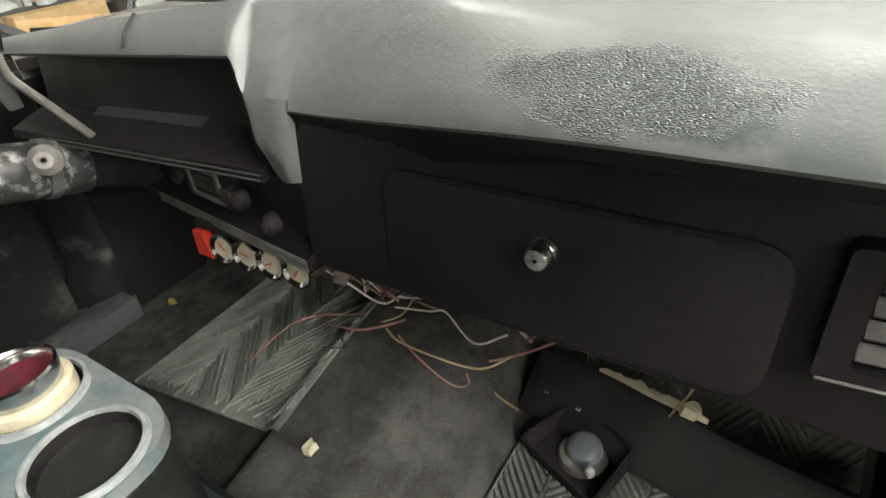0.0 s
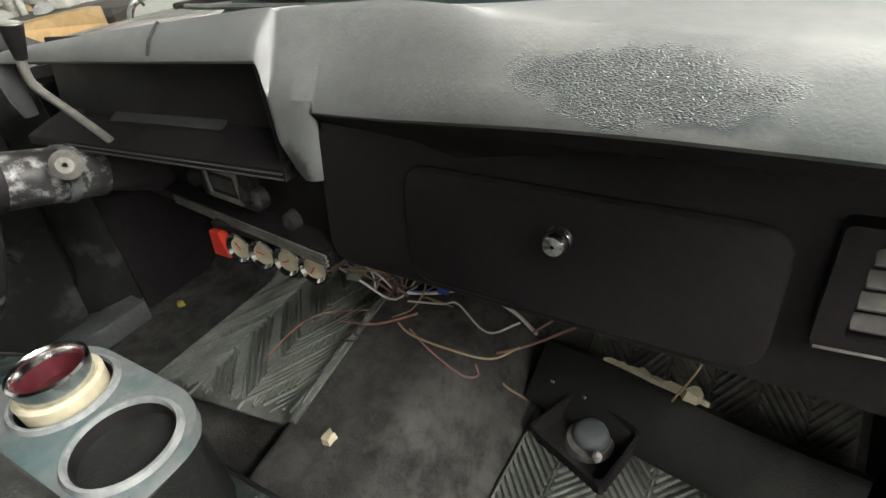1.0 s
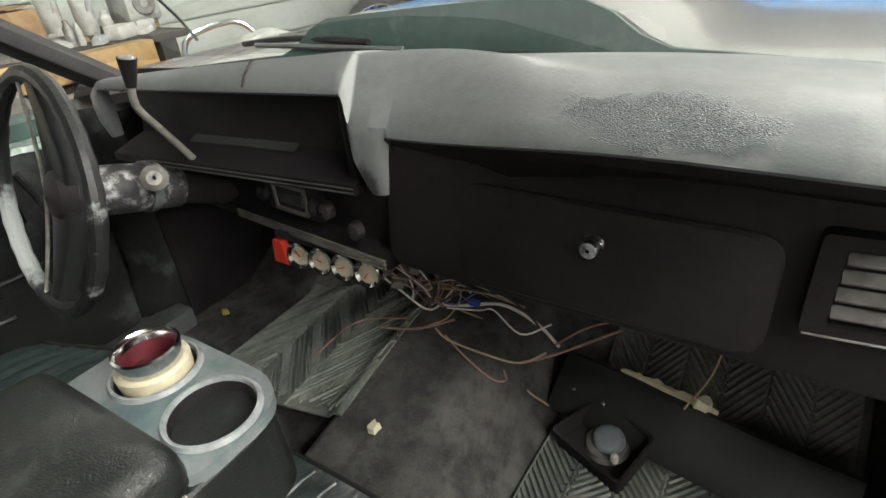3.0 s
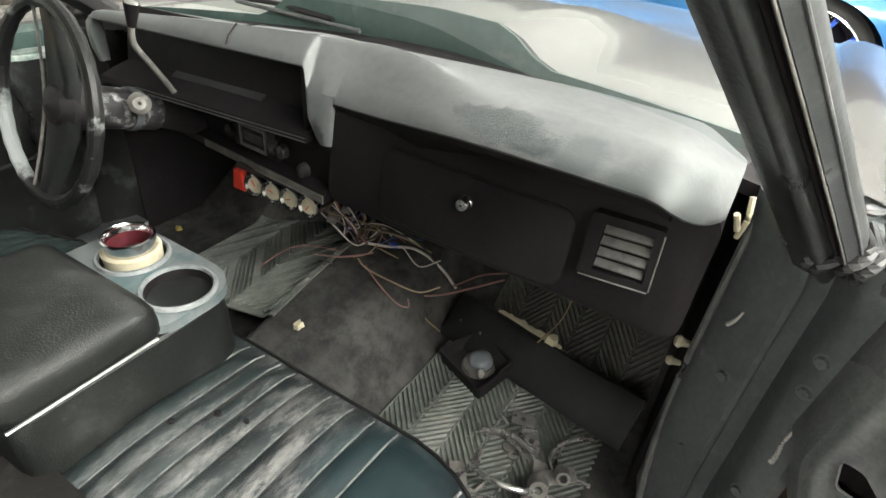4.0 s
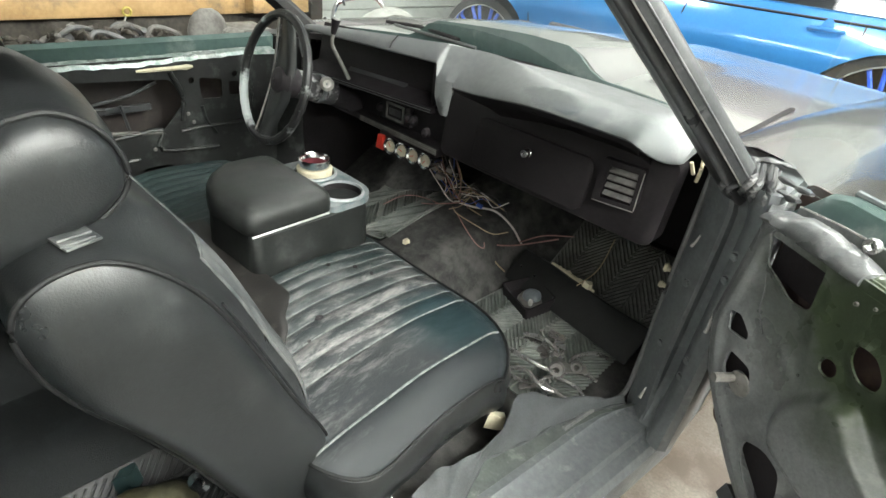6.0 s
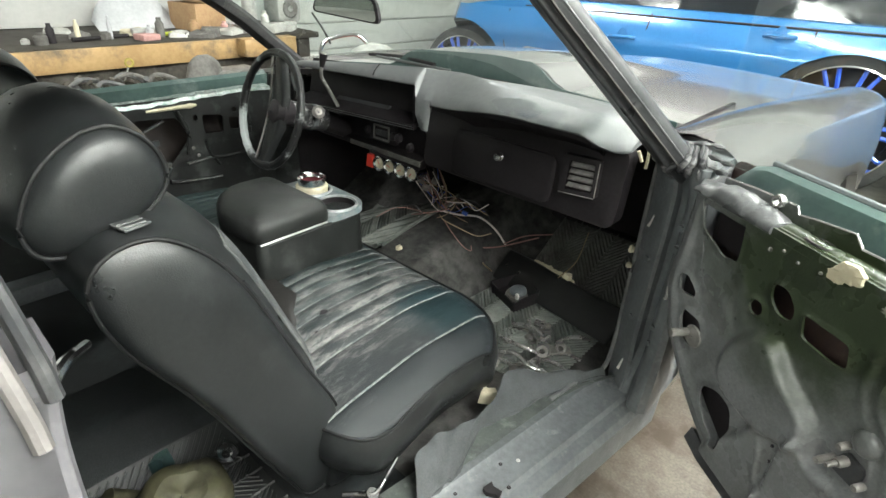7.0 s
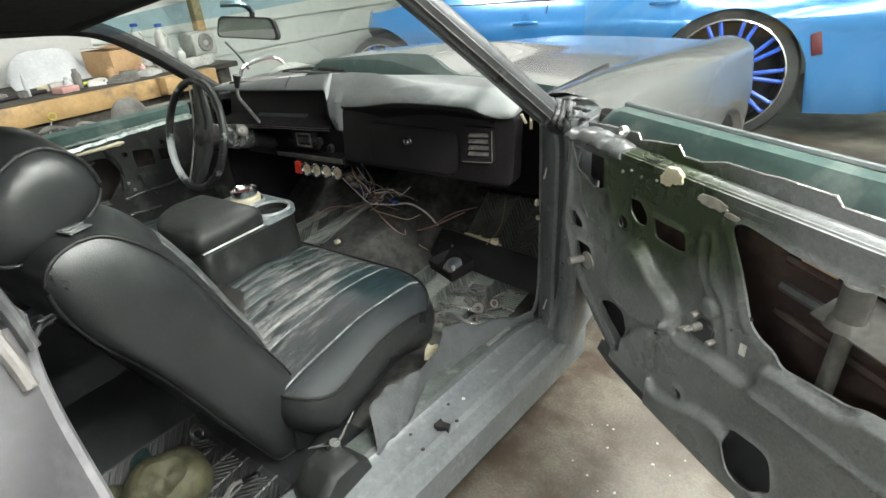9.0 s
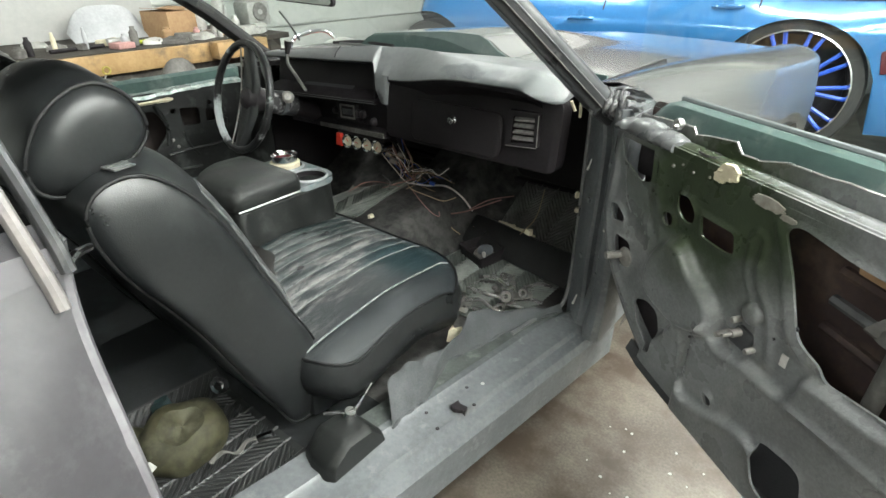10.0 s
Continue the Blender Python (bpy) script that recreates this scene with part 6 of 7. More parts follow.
part("dome", lathe([(0.001, 0.034), (0.014, 0.0335), (0.022, 0.031), (0.027, 0.027), (0.029, 0.021), (0.030, 0.014)], 24, LB @ Matrix.Translation((0.0, 0.01, 0.004))), M_DOME, lampb, "blue-grey domed lens")
part("bulb", lathe([(0.001, 0.022), (0.006, 0.019), (0.008, 0.01), (0.005, 0.0)], 12, LB @ Matrix.Translation((0.036, -0.018, 0.024))), M_WHITE, lampb, "small white bulb")

rng = random.Random(11)


def chip(centre, size, material, name, label, category, group=""):
    """A torn, uneven scrap."""
    c = Vector(centre)
    o = []
    n = 9
    for k in range(n):
        a = 2 * math.pi * k / n
        q = rng.uniform(0.55, 1.1)
        o.append((size[0] * q * math.cos(a), size[1] * q * math.sin(a)))
    turn = pose(0, 0, 0, rng.uniform(-12, 12), rng.uniform(-12, 12), rng.uniform(0, 360))
    t = part(name, loft([[c + turn @ Vector((x, y, -size[2])) for x, y in o], [c + turn @ Vector((x * 0.9, y * 0.9, size[2] * rng.uniform(0.5, 1.2))) for x, y in o]]), material)
    return tagged(t, label, category, group)


strip = []
for i, k in enumerate(span(0.22, 0.58, 22)):
    c = Vector((0.235 + 0.478 * k, 1.314 - 0.083 * k, 0.342 + 0.008 * k))
    w = 0.011 * math.sin(math.pi * i / 22) ** 0.4 * rng.uniform(0.6, 1.25)
    strip.append([c + Vector((0.17, 0.97, 0)) * d + Vector((0, 0, h)) for d, h in ((-0.006, -0.001), (0.0, 0.004), (w, 0.005 * rng.uniform(0.4, 1.3)), (w + 0.002, -0.004), (0.0, -0.003))])
tagged(part("foam_strip", loft(strip), M_CREAM), "torn cream foam strip along the panel edge", "debris", "foam scraps")
chip((0.487, 1.268, 0.357), (0.017, 0.013, 0.010), M_CREAM, "foam_scrap", "torn cream foam lump on the panel edge", "debris", "foam scraps")
chip((0.057, 0.918, 0.42), (0.014, 0.011, 0.006), M_CREAM, "paper_scrap", "small cream paper scrap on the tunnel carpet", "debris")
chip((0.60, 0.70, 0.30), (0.025, 0.02, 0.02), M_CREAM, "foam_scrap", "cream foam lump beside the seat base", "debris", "foam scraps")
chip((-0.62, 1.12, 0.28), (0.012, 0.008, 0.006), M_YELLOW, "yellow_tag", "small yellow tag in the driver's footwell", "debris")

# small metal parts scattered on the mat
for k in range(26):
    x, y = rng.uniform(0.44, 0.645), rng.uniform(0.88, 1.11)
    z = floor_height(x, y) + 0.018
    a = rng.uniform(0, 360)
    m = Matrix.Translation((x, y, z)) @ pose(0, 0, 0, rng.uniform(-15, 15), rng.uniform(-15, 15), a)
    kind_ = k % 4
    if kind_ == 0:
        q = rng.uniform(0.4, 0.7)
        bm = lathe([(0.006 * q, 0.004), (0.016 * q, 0.004), (0.018 * q, 0.0), (0.016 * q, -0.004), (0.006 * q, -0.004), (0.006 * q, 0.004)], 14, m)
        nm, lb = "steel_washer", "steel washer lying on the floor mat"
    elif kind_ == 1:
        bm = tube([m @ Vector(p) for p in ((-0.065, 0.02, 0), (-0.03, 0.0, 0.008), (0.02, -0.006, 0.006), (0.05, 0.006, 0.004), (0.062, 0.03, 0))], 0.0055, 8, 4)
        nm, lb = "bent_rod", "short bent steel rod on the floor mat"
    elif kind_ == 2:
        bm = plate(rounded([(-0.028, -0.015), (0.024, -0.018), (0.03, 0.012), (-0.022, 0.018)], 0.006), [hole((0.0, 0.0), 0.006)], 0.004, m)
        nm, lb = "steel_bracket", "small steel bracket on the floor mat"
    else:
        bm = lathe([(0.001, 0.016), (0.007, 0.016), (0.007, 0.010), (0.004, 0.009), (0.004, -0.012), (0.001, -0.012)], 8, m @ pose(0, 0, 0, 80, 0, 0))
        nm, lb = "loose_bolt", "loose steel bolt on the floor mat"
    tagged(part(nm, bm, M_BRIGHT if kind_ == 1 or k % 3 == 0 else M_STEEL), lb, "hardware", nm + "s on the mat")
for k, pts in enumerate(([(0.47, 0.93, 0.285), (0.52, 0.915, 0.30), (0.575, 0.93, 0.295), (0.60, 0.96, 0.28)], [(0.45, 1.02, 0.275), (0.50, 1.035, 0.285), (0.56, 1.03, 0.28)], [(0.50, 0.88, 0.275), (0.55, 0.89, 0.29), (0.60, 0.885, 0.28), (0.63, 0.90, 0.272)])):
    tagged(part("chrome_pipe", tube(pts, 0.006, 10, 5), M_BRIGHT), "short bent chrome pipe on the floor mat", "pipe", "chrome pipes on the mat")
buckle = thing("belt_buckle", (0.6, 0.98, 0.27), "steel seat-belt reel lying on the floor mat", "belt reel")
for dx, r in ((0.0, 0.017), (0.03, 0.013)):
    part("reel", lathe([(0.008, 0.02), (r, 0.02), (r + 0.003, 0.0), (r, -0.012), (0.008, -0.012), (0.008, 0.02)], 18, Matrix.Translation((0.595 + dx, 0.965 + dx * 1.6, 0.285)) @ pose(0, 0, 0, 60, 20, 10)), M_STEEL, buckle)
part("plate", box((0.07, 0.03, 0.006), (0.62, 1.01, 0.275), 0.002, (8, -6, 40)), M_STEEL, buckle)

# ---- wiring under the dash ----
wire_mats = [M_WIREW, M_WIREK, M_WIRER, M_WIREY, M_WIREK, M_WIREB, M_WIREK, M_WIRER]
loom = thing("wiring_loom", (0.0, 1.2, 0.45), "tangle of loose coloured wires hanging under the dash", "wiring")
for k in range(20):
    x = rng.uniform(-0.10, 0.06)
    a = Vector((x, rng.uniform(1.06, 1.12), rng.uniform(0.60, 0.68)))
    b_ = Vector((-0.03 + rng.uniform(-0.035, 0.045), 1.20 + rng.uniform(-0.02, 0.03), 0.44 + rng.uniform(-0.01, 0.04)))
    e_ = b_ + Vector((rng.uniform(-0.05, 0.24), rng.uniform(0.0, 0.10), rng.uniform(-0.03, 0.05)))
    e_.z = max(e_.z, floor_height(e_.x, e_.y) + 0.015)
    mid = (b_ + e_) / 2 + Vector((rng.uniform(-0.03, 0.03), rng.uniform(-0.03, 0.03), 0.03))
    mid.z = max(mid.z, floor_height(mid.x, mid.y) + 0.012)
    if k % 5 in (2, 4):
        continue
    part("wire", tube([a, (a + b_) / 2 + Vector((rng.uniform(-0.03, 0.03), 0.02, -0.03)), b_, mid, e_], rng.uniform(0.0013, 0.0022), 6, 5), wire_mats[k % len(wire_mats)], loom)
for pts, m_, r in (([(-0.03, 1.22, 0.43), (0.03, 1.25, 0.425), (0.10, 1.28, 0.43), (0.17, 1.29, 0.40), (0.215, 1.30, 0.35)], M_WIREW, 0.0035),
                   ([(0.0, 1.25, 0.42), (0.05, 1.22, 0.40), (0.12, 1.20, 0.36), (0.20, 1.24, 0.36), (0.33, 1.32, 0.42)], M_WIRER, 0.0026),
                   ([(0.02, 1.24, 0.42), (0.10, 1.24, 0.40), (0.18, 1.20, 0.32), (0.24, 1.19, 0.30)], M_WIREY, 0.0022),
                   ([(0.21, 1.29, 0.36), (0.27, 1.33, 0.40), (0.36, 1.36, 0.43)], M_WIRER, 0.0022),
                   ([(0.46, 1.25, 0.345), (0.49, 1.30, 0.40), (0.50, 1.33, 0.50)], M_WIREY, 0.002),
                   ([(-0.02, 1.10, 0.64), (-0.01, 1.16, 0.52), (0.02, 1.19, 0.46)], M_WIRER, 0.003)):
    part("wire", tube(pts, r, 6, 6), m_, loom)
wrng = random.Random(77)
for k in range(9):
    a = Vector((wrng.uniform(-0.08, 0.10), wrng.uniform(1.10, 1.18), wrng.uniform(0.42, 0.56)))
    pts = [a]
    way = Vector((wrng.uniform(-0.2, 1.0), wrng.uniform(-0.4, 0.5), wrng.uniform(-0.3, 0.5)))
    for q in range(4):
        way = (way + Vector((wrng.uniform(-0.6, 0.6), wrng.uniform(-0.5, 0.5), wrng.uniform(-0.7, 0.35)))).normalized()
        p = pts[-1] + way * wrng.uniform(0.03, 0.075)
        p.z = max(p.z, floor_height(p.x, p.y) + 0.012)
        pts.append(p)
    part("wire", tube(pts, wrng.uniform(0.0014, 0.0022), 5, 5), (M_WIRER, M_WIREK, M_WIREW, M_WIREY, M_WIRER)[k % 5], loom)
part("blue_connector", box((0.022, 0.012, 0.012), (0.055, 1.25, 0.44), 0.002, (10, 20, 30)), M_WIREB, loom, "blue plastic connector")
for x, y, z in ((-0.045, 1.12, 0.57), (-0.015, 1.11, 0.555), (0.01, 1.13, 0.58), (-0.03, 1.14, 0.54)):
    part("connector", box((0.022, 0.016, 0.018), (x, y, z), 0.003, (15, 25, 40)), M_STEEL, loom, "small metal connector")
part("round_plug", lathe([(0.001, 0.012), (0.016, 0.012), (0.018, 0.0), (0.001, 0.0)], 14, axis_matrix((-0.02, 1.08, 0.63), (0.3, -1, 0))), M_SLAT, loom)

# ---- plugs on the kick panel ----
for y, z, r in ((1.12, 0.603, 0.0115), (1.128, 0.552, 0.009)):
    pg = part("grommet", lathe([(0.001, 0.012), (r * 0.7, 0.011), (r, 0.005), (r * 0.7, 0.0), (r * 0.5, -0.012)], 16, axis_matrix((0.722, y, z), (-1, -0.3, 0.1))), M_CREAM)
    tagged(pg, "cream rubber grommet on the kick panel", "grommet", "kick panel grommets")

# ---- carpet flap and sill dressing ----
FLAP_OUT = smooth_path([(0.698, 0.353, 0.298), (0.694, 0.43, 0.298), (0.695, 0.477, 0.298), (0.656, 0.60, 0.298), (0.683, 0.70, 0.298), (0.706, 0.81, 0.298), (0.775, 0.985, 0.30)], 8)
FLAP_IN = smooth_path([(0.640, 0.40, 0.36), (0.632, 0.47, 0.36), (0.648, 0.54, 0.352), (0.652, 0.64, 0.35), (0.612, 0.766, 0.345), (0.667, 0.83, 0.335), (0.76, 0.97, 0.315)], 8)


def flap_pt(u, v):
    """Felt carpet edge, folded up beside the seat and lying out over the sill."""
    i = int(u * (len(FLAP_OUT) - 1) + 0.5)
    a, c = FLAP_IN[i], FLAP_OUT[i]
    p = a + (c - a) * v
    return p + Vector((0, 0, 0.010 * math.sin(math.pi * v) + 0.004 * math.sin(0.9 * i + 5 * v)))


fl = tagged(part("carpet_flap", sheet(flap_pt, span(0, 1, 48), span(0, 1, 10), 0.006, (0, 0, -1)), M_FELT), "grey felt carpet edge turned up over the door sill", "carpet")
part("frayed_edge", tube([Vector(flap_pt(u, 1.0)) + Vector((0, 0, -0.002)) for u in span(0, 1, 48)], lambda t: 0.003 + 0.002 * math.sin(60 * t), 6), M_FELT, fl)
part("sill_plate", loft([[(sill_line(y) - 0.09 + (sill_in(d, y) if d < -0.05 else max(d, sill_in(-0.1, y) + 0.012)), y, z) for d, z in ((-0.10, 0.2935), (-0.045, 0.2955), (-0.045, 0.2945), (-0.10, 0.2925))] for y in span(0.28, 1.0, 8)]), M_SILLGREEN, coupe, "worn green strip along the sill")
clip = part("trim_clip", loft([[Vector((0.775, 0.495, 0.286)) + Vector((x, y, z)) for x, y in ((-0.018, -0.012), (-0.006, -0.016), (0.012, -0.006), (0.022, -0.010), (0.016, 0.008), (-0.004, 0.006), (-0.014, 0.012))] for z in (0.0, 0.012)]), M_BLACK)
tagged(clip, "black broken trim clip lying on the sill", "clip")
for x, y in ((0.764, 0.601), (0.742, 0.565), (0.77, 0.42), (0.79, 0.53), (0.72, 0.44), (0.70, 0.40)):
    part("sill_hole", lathe([(0.001, 0.002), (0.004, 0.0015), (0.005, 0)], 8, Matrix.Translation((x, y, 0.2835))), M_WHITE if x == 0.764 else M_BLACK, coupe)

# ---- pillar base: torn rubber and drips ----
rb = thing("torn_weatherstrip", (0.85, 0.96, 0.9), "crumpled grey rubber weatherstrip wrapped at the pillar base", "weatherstrip")
frng = random.Random(21)
for k in range(22):
    a0 = Vector((0.776 + 0.0048 * k + frng.uniform(-0.006, 0.006), 1.000 - 0.0005 * k + frng.uniform(-0.008, 0.006), 0.898 - 0.0004 * k + frng.uniform(-0.012, 0.012)))
    part("fold", tube([a0 + Vector((-0.012, 0.02, 0.03)), a0 + Vector((frng.uniform(-0.01, 0.01), -0.016, 0.016)), a0 + Vector((frng.uniform(-0.012, 0.012), -0.016, -0.008)), a0 + Vector((0.012, 0.02, -0.024))], lambda t: 0.0035 + 0.003 * math.sin(math.pi * t), 7, 4), M_PILLAR if k % 3 else M_RUBBER, rb)
part("core", box((0.10, 0.05, 0.045), (0.835, 1.012, 0.892), 0.02, (0, 0, -10), 4), M_PILLAR, rb)
for pts, r in (([(0.85, 1.01, 0.915), (0.875, 0.985, 0.925), (0.905, 0.955, 0.928), (0.932, 0.918, 0.936)], 0.007), ([(0.855, 1.02, 0.895), (0.885, 0.99, 0.898), (0.915, 0.96, 0.905)], 0.009), ([(0.80, 1.03, 0.925), (0.84, 1.05, 0.93), (0.875, 1.07, 0.925)], 0.008)):
    part("seam_fold", tube(pts, lambda t: r * (1.0 + 0.35 * math.sin(17 * t + 40 * r)), 8, 6, squash=0.6), M_PILLAR, rb, "dark folded body seam")
for pts, r in (([(0.772, 1.058, 0.738), (0.768, 1.060, 0.72), (0.762, 1.065, 0.705)], 0.0030), ([(0.872, 0.966, 0.655), (0.870, 0.966, 0.63), (0.872, 0.965, 0.605), (0.871, 0.965, 0.592)], 0.0032), ([(0.80, 1.012, 0.35), (0.80, 0.99, 0.33)], 0.003), ([(0.86, 0.975, 0.35), (0.86, 0.972, 0.33)], 0.003)):
    part("sealer_drip", tube(pts, lambda t: r * (0.6 + 0.7 * t), 6, 4), M_WHITE, coupe, "white seam sealer drip")
part("door_seal", tube([(0.738, 1.098, 0.86), (0.738, 1.100, 0.72), (0.740, 1.096, 0.52), (0.752, 1.06, 0.36), (0.760, 1.005, 0.302), (0.74, 0.93, 0.300), (0.72, 0.80, 0.298)], 0.006, 8, 6), M_RUBBER, coupe, "grey rubber door seal")
for x, y, z in ((0.86, 0.980, 0.76), (0.862, 0.977, 0.71), (0.862, 0.977, 0.50), (0.862, 0.976, 0.455), (0.785, 1.046, 0.63), (0.785, 1.046, 0.46)):
    part("pillar_bolt", lathe([(0.001, 0.005), (0.007, 0.005), (0.009, 0.0), (0.012, -0.001)], 8, axis_matrix((x, y, z), (-0.45, -0.9, 0))), M_PRIMER, coupe)
for pts in ([(0.722, 1.06, 0.90), (0.727, 1.055, 0.87), (0.724, 1.062, 0.84)], [(0.712, 1.03, 0.885), (0.72, 1.04, 0.86)]):
    part("foam_bit", tube(pts, 0.004, 7, 3), M_CREAM, coupe, "cream foam remnant")

# ---- details of the open door ----
def dpt(u, z, w=0.0):
    return DM @ Vector((u, z, w))


# upright lip along the top, with its notches
lipz = [(-0.045, 0.90), (0.026, 0.908), (0.12, 0.913), (0.129, 0.901), (0.162, 0.907), (0.229, 0.915), (0.246, 0.898), (0.287, 0.899), (0.337, 0.912), (0.41, 0.913), (0.44, 0.916), (0.525, 0.916), (0.537, 0.904), (0.6, 0.905), (0.9, 0.91), (1.3, 0.915)]
part("upper_flange", plate([(u, 0.855) for u, z in (lipz[0], lipz[-1])][::-1][::-1] + [(u, z) for u, z in lipz[::-1]], [], 0.004, DM @ Matrix.Translation((0, 0, 0.05))), M_DOORP, door, "notched upper flange")
part("flange_edge", tube([dpt(u, z, 0.052) for u, z in lipz], 0.0022, 6), M_BRIGHT, door)
part("shelf_panel", sheet(lambda u, v: dpt(u, 0.876 + 0.012 * math.sin(math.pi * v) + 0.004 * v, 0.004 + 0.05 * v), span(-0.04, 1.3, 30), span(0, 1, 5), 0.004, (0, 0, -1)), M_DOORP, door)
crease_rng = random.Random(9)
bulge_rows = []
for u in span(-0.055, 0.135, 30):
    e = max(0.0, math.sin(math.pi * (u + 0.06) / 0.2)) ** 0.5
    q = 0.004 * math.sin(60 * u) + 0.003 * math.sin(140 * u + 1) + crease_rng.uniform(-0.001, 0.001)
    bulge_rows.append([dpt(u, 0.872 + h * (0.25 + 0.75 * e) + q * g, w + q * g * 0.5) for h, w, g in ((0.0, -0.003, 0), (0.006, -0.0075, 0.3), (0.013, -0.0085, 0.8), (0.021, -0.006, 1), (0.028, -0.001, 0.9), (0.033, 0.008, 0.7), (0.035, 0.018, 0.5), (0.034, 0.032, 0.4), (0.026, 0.046, 0), (0.0, 0.05, 0))])
part("hinge_bulge", loft(bulge_rows), M_CREASED, door, "shiny creased grey metal")
part("round_bracket", lathe([(0.007, 0.006), (0.0105, 0.006), (0.012, 0.0), (0.0105, -0.006), (0.007, -0.006), (0.007, 0.006)], 20, axis_matrix(dpt(0.105, 0.918, 0.026), -DN)), M_BRIGHT, door)
part("slot_recess", lathe([(0.001, 0.001), (0.017, 0.001), (0.021, 0.003), (0.023, 0.0)], 20, Matrix.Translation(dpt(0.20, 0.886, 0.028)) @ pose(0, 0, 0, 0, 0, -34) @ Matrix.Diagonal((1.2, 0.7, 1, 1))), M_BLACK, door)
part("bare_patch", ragged(0.368, 0.862, 0.036, 0.012, 0.0, 0.0015, 12), M_BAREMETAL, door, "scraped bare metal patch")
part("bare_patch", ragged(0.41, 0.852, 0.018, 0.006, 0.0, 0.0012, 15), M_BAREMETAL, door)
ltch = part("latch_plate", plate(rounded([(-0.024, -0.02), (0.022, -0.024), (0.026, 0.012), (-0.008, 0.020)], 0.008), [], 0.006, DM @ Matrix.Translation((0.395, 0.628, -0.008))), M_PILLAR, door, "greasy latch mechanism")
for u, z, r, h in ((0.383, 0.655, 0.006, 0.018), (0.374, 0.622, 0.006, 0.034), (0.424, 0.618, 0.006, 0.018), (0.392, 0.634, 0.008, 0.022), (0.392, 0.634, 0.004, 0.04)):
    part("stud", lathe([(0.001, h), (r * 0.8, h), (r, h * 0.8), (r, 0.0)], 10, axis_matrix(dpt(u, z, -0.004), -DN)), M_STEEL, ltch)
part("knob", lathe([(0.001, 0.011), (0.008, 0.0108), (0.015, 0.009), (0.0195, 0.005), (0.022, 0.0)], 20, axis_matrix(dpt(0.402, 0.676, -0.001), -DN)), M_DOORP, ltch, "round pressed boss")
for u, z, r, m_ in ((0.235, 0.61, 0.004, M_BLACK), (0.27, 0.60, 0.004, M_BLACK), (0.29, 0.515, 0.004, M_BLACK), (0.285, 0.545, 0.003, M_BLACK), (0.33, 0.47, 0.004, M_BLACK), (0.18, 0.60, 0.005, M_STEEL), (0.15, 0.61, 0.004, M_BLACK),
                    (0.10, 0.555, 0.006, M_STEEL), (0.13, 0.70, 0.003, M_BLACK), (0.145, 0.85, 0.004, M_STEEL), (0.20, 0.855, 0.003, M_STEEL), (0.17, 0.86, 0.003, M_STEEL), (0.24, 0.86, 0.003, M_STEEL),
                    (0.40, 0.555, 0.007, M_STEEL), (0.48, 0.70, 0.004, M_BLACK), (0.66, 0.50, 0.005, M_STEEL), (0.70, 0.64, 0.005, M_STEEL), (0.64, 0.845, 0.005, M_STEEL), (0.45, 0.66, 0.003, M_BLACK), (0.215, 0.695, 0.006, M_STEEL)):
    part("fastener", lathe([(0.001, 0.003), (r * 0.8, 0.003), (r, 0.0)], 8, axis_matrix(dpt(u, z, -0.0005), -DN)), m_, door)
part("white_tab", box((0.012, 0.003, 0.022), dpt(0.478, 0.637, -0.002), 0.001, (0, 0, -34)), M_WHITE, door, "small white tape tab")
part("hinge_pin", tube([dpt(0.035, 0.60, 0.0), dpt(0.03, 0.60, -0.04)], 0.009, 10), M_STEEL, door, "door hinge pin")
part("hinge_washer", lathe([(0.001, 0.004), (0.022, 0.003), (0.024, 0.0)], 14, axis_matrix(dpt(0.05, 0.60, -0.001), -DN)), M_STEEL, door)
part("seam_bead", tube([dpt(0.0, 0.80, -0.003), dpt(0.012, 0.775, -0.004), dpt(0.02, 0.74, -0.003), dpt(0.045, 0.71, -0.003)], 0.0011, 6, 4), M_RUBBER, door, "pale seam sealer bead")
for k in range(4):
    part("skin_brace", tube([dpt(0.42, 0.80 - 0.055 * k, 0.143), dpt(0.8, 0.775 - 0.06 * k, 0.143), dpt(1.25, 0.75 - 0.06 * k, 0.143)], 0.010, 6), M_SKIN if k % 2 else M_RUBBER, door)
part("guide_collar", lathe([(0.017, 0.016), (0.024, 0.010), (0.034, 0.0), (0.024, -0.005), (0.017, -0.005)], 18, Matrix.Translation(dpt(0.584, 0.735, 0.058))), M_DUSTY, door)
part("guide_sleeve", lathe([(0.015, 0.06), (0.021, 0.058), (0.021, 0.0), (0.015, 0.0)], 16, Matrix.Translation(dpt(0.585, 0.745, 0.058))), M_DUSTY, door)
part("paper_patch", loft([[dpt(u, z, 0.10 + d) for u, z in ((0.46, 0.82), (0.54, 0.815), (0.53, 0.77), (0.47, 0.775))] for d in (0.0, 0.002)]), M_CARD, door, "brown paper patch inside the door")

# Added black backing that puts shade behind the topmost hole by the hinge.
part("upper_hole_backing", plate(rounded([(-0.06, 0.76), (0.13, 0.76), (0.13, 0.878), (-0.06, 0.878)], 0.01), [], 0.004, DM @ Matrix.Translation((0, 0, 0.075))), M_BLACK, door, "added black plate that darkens the upper front hole")

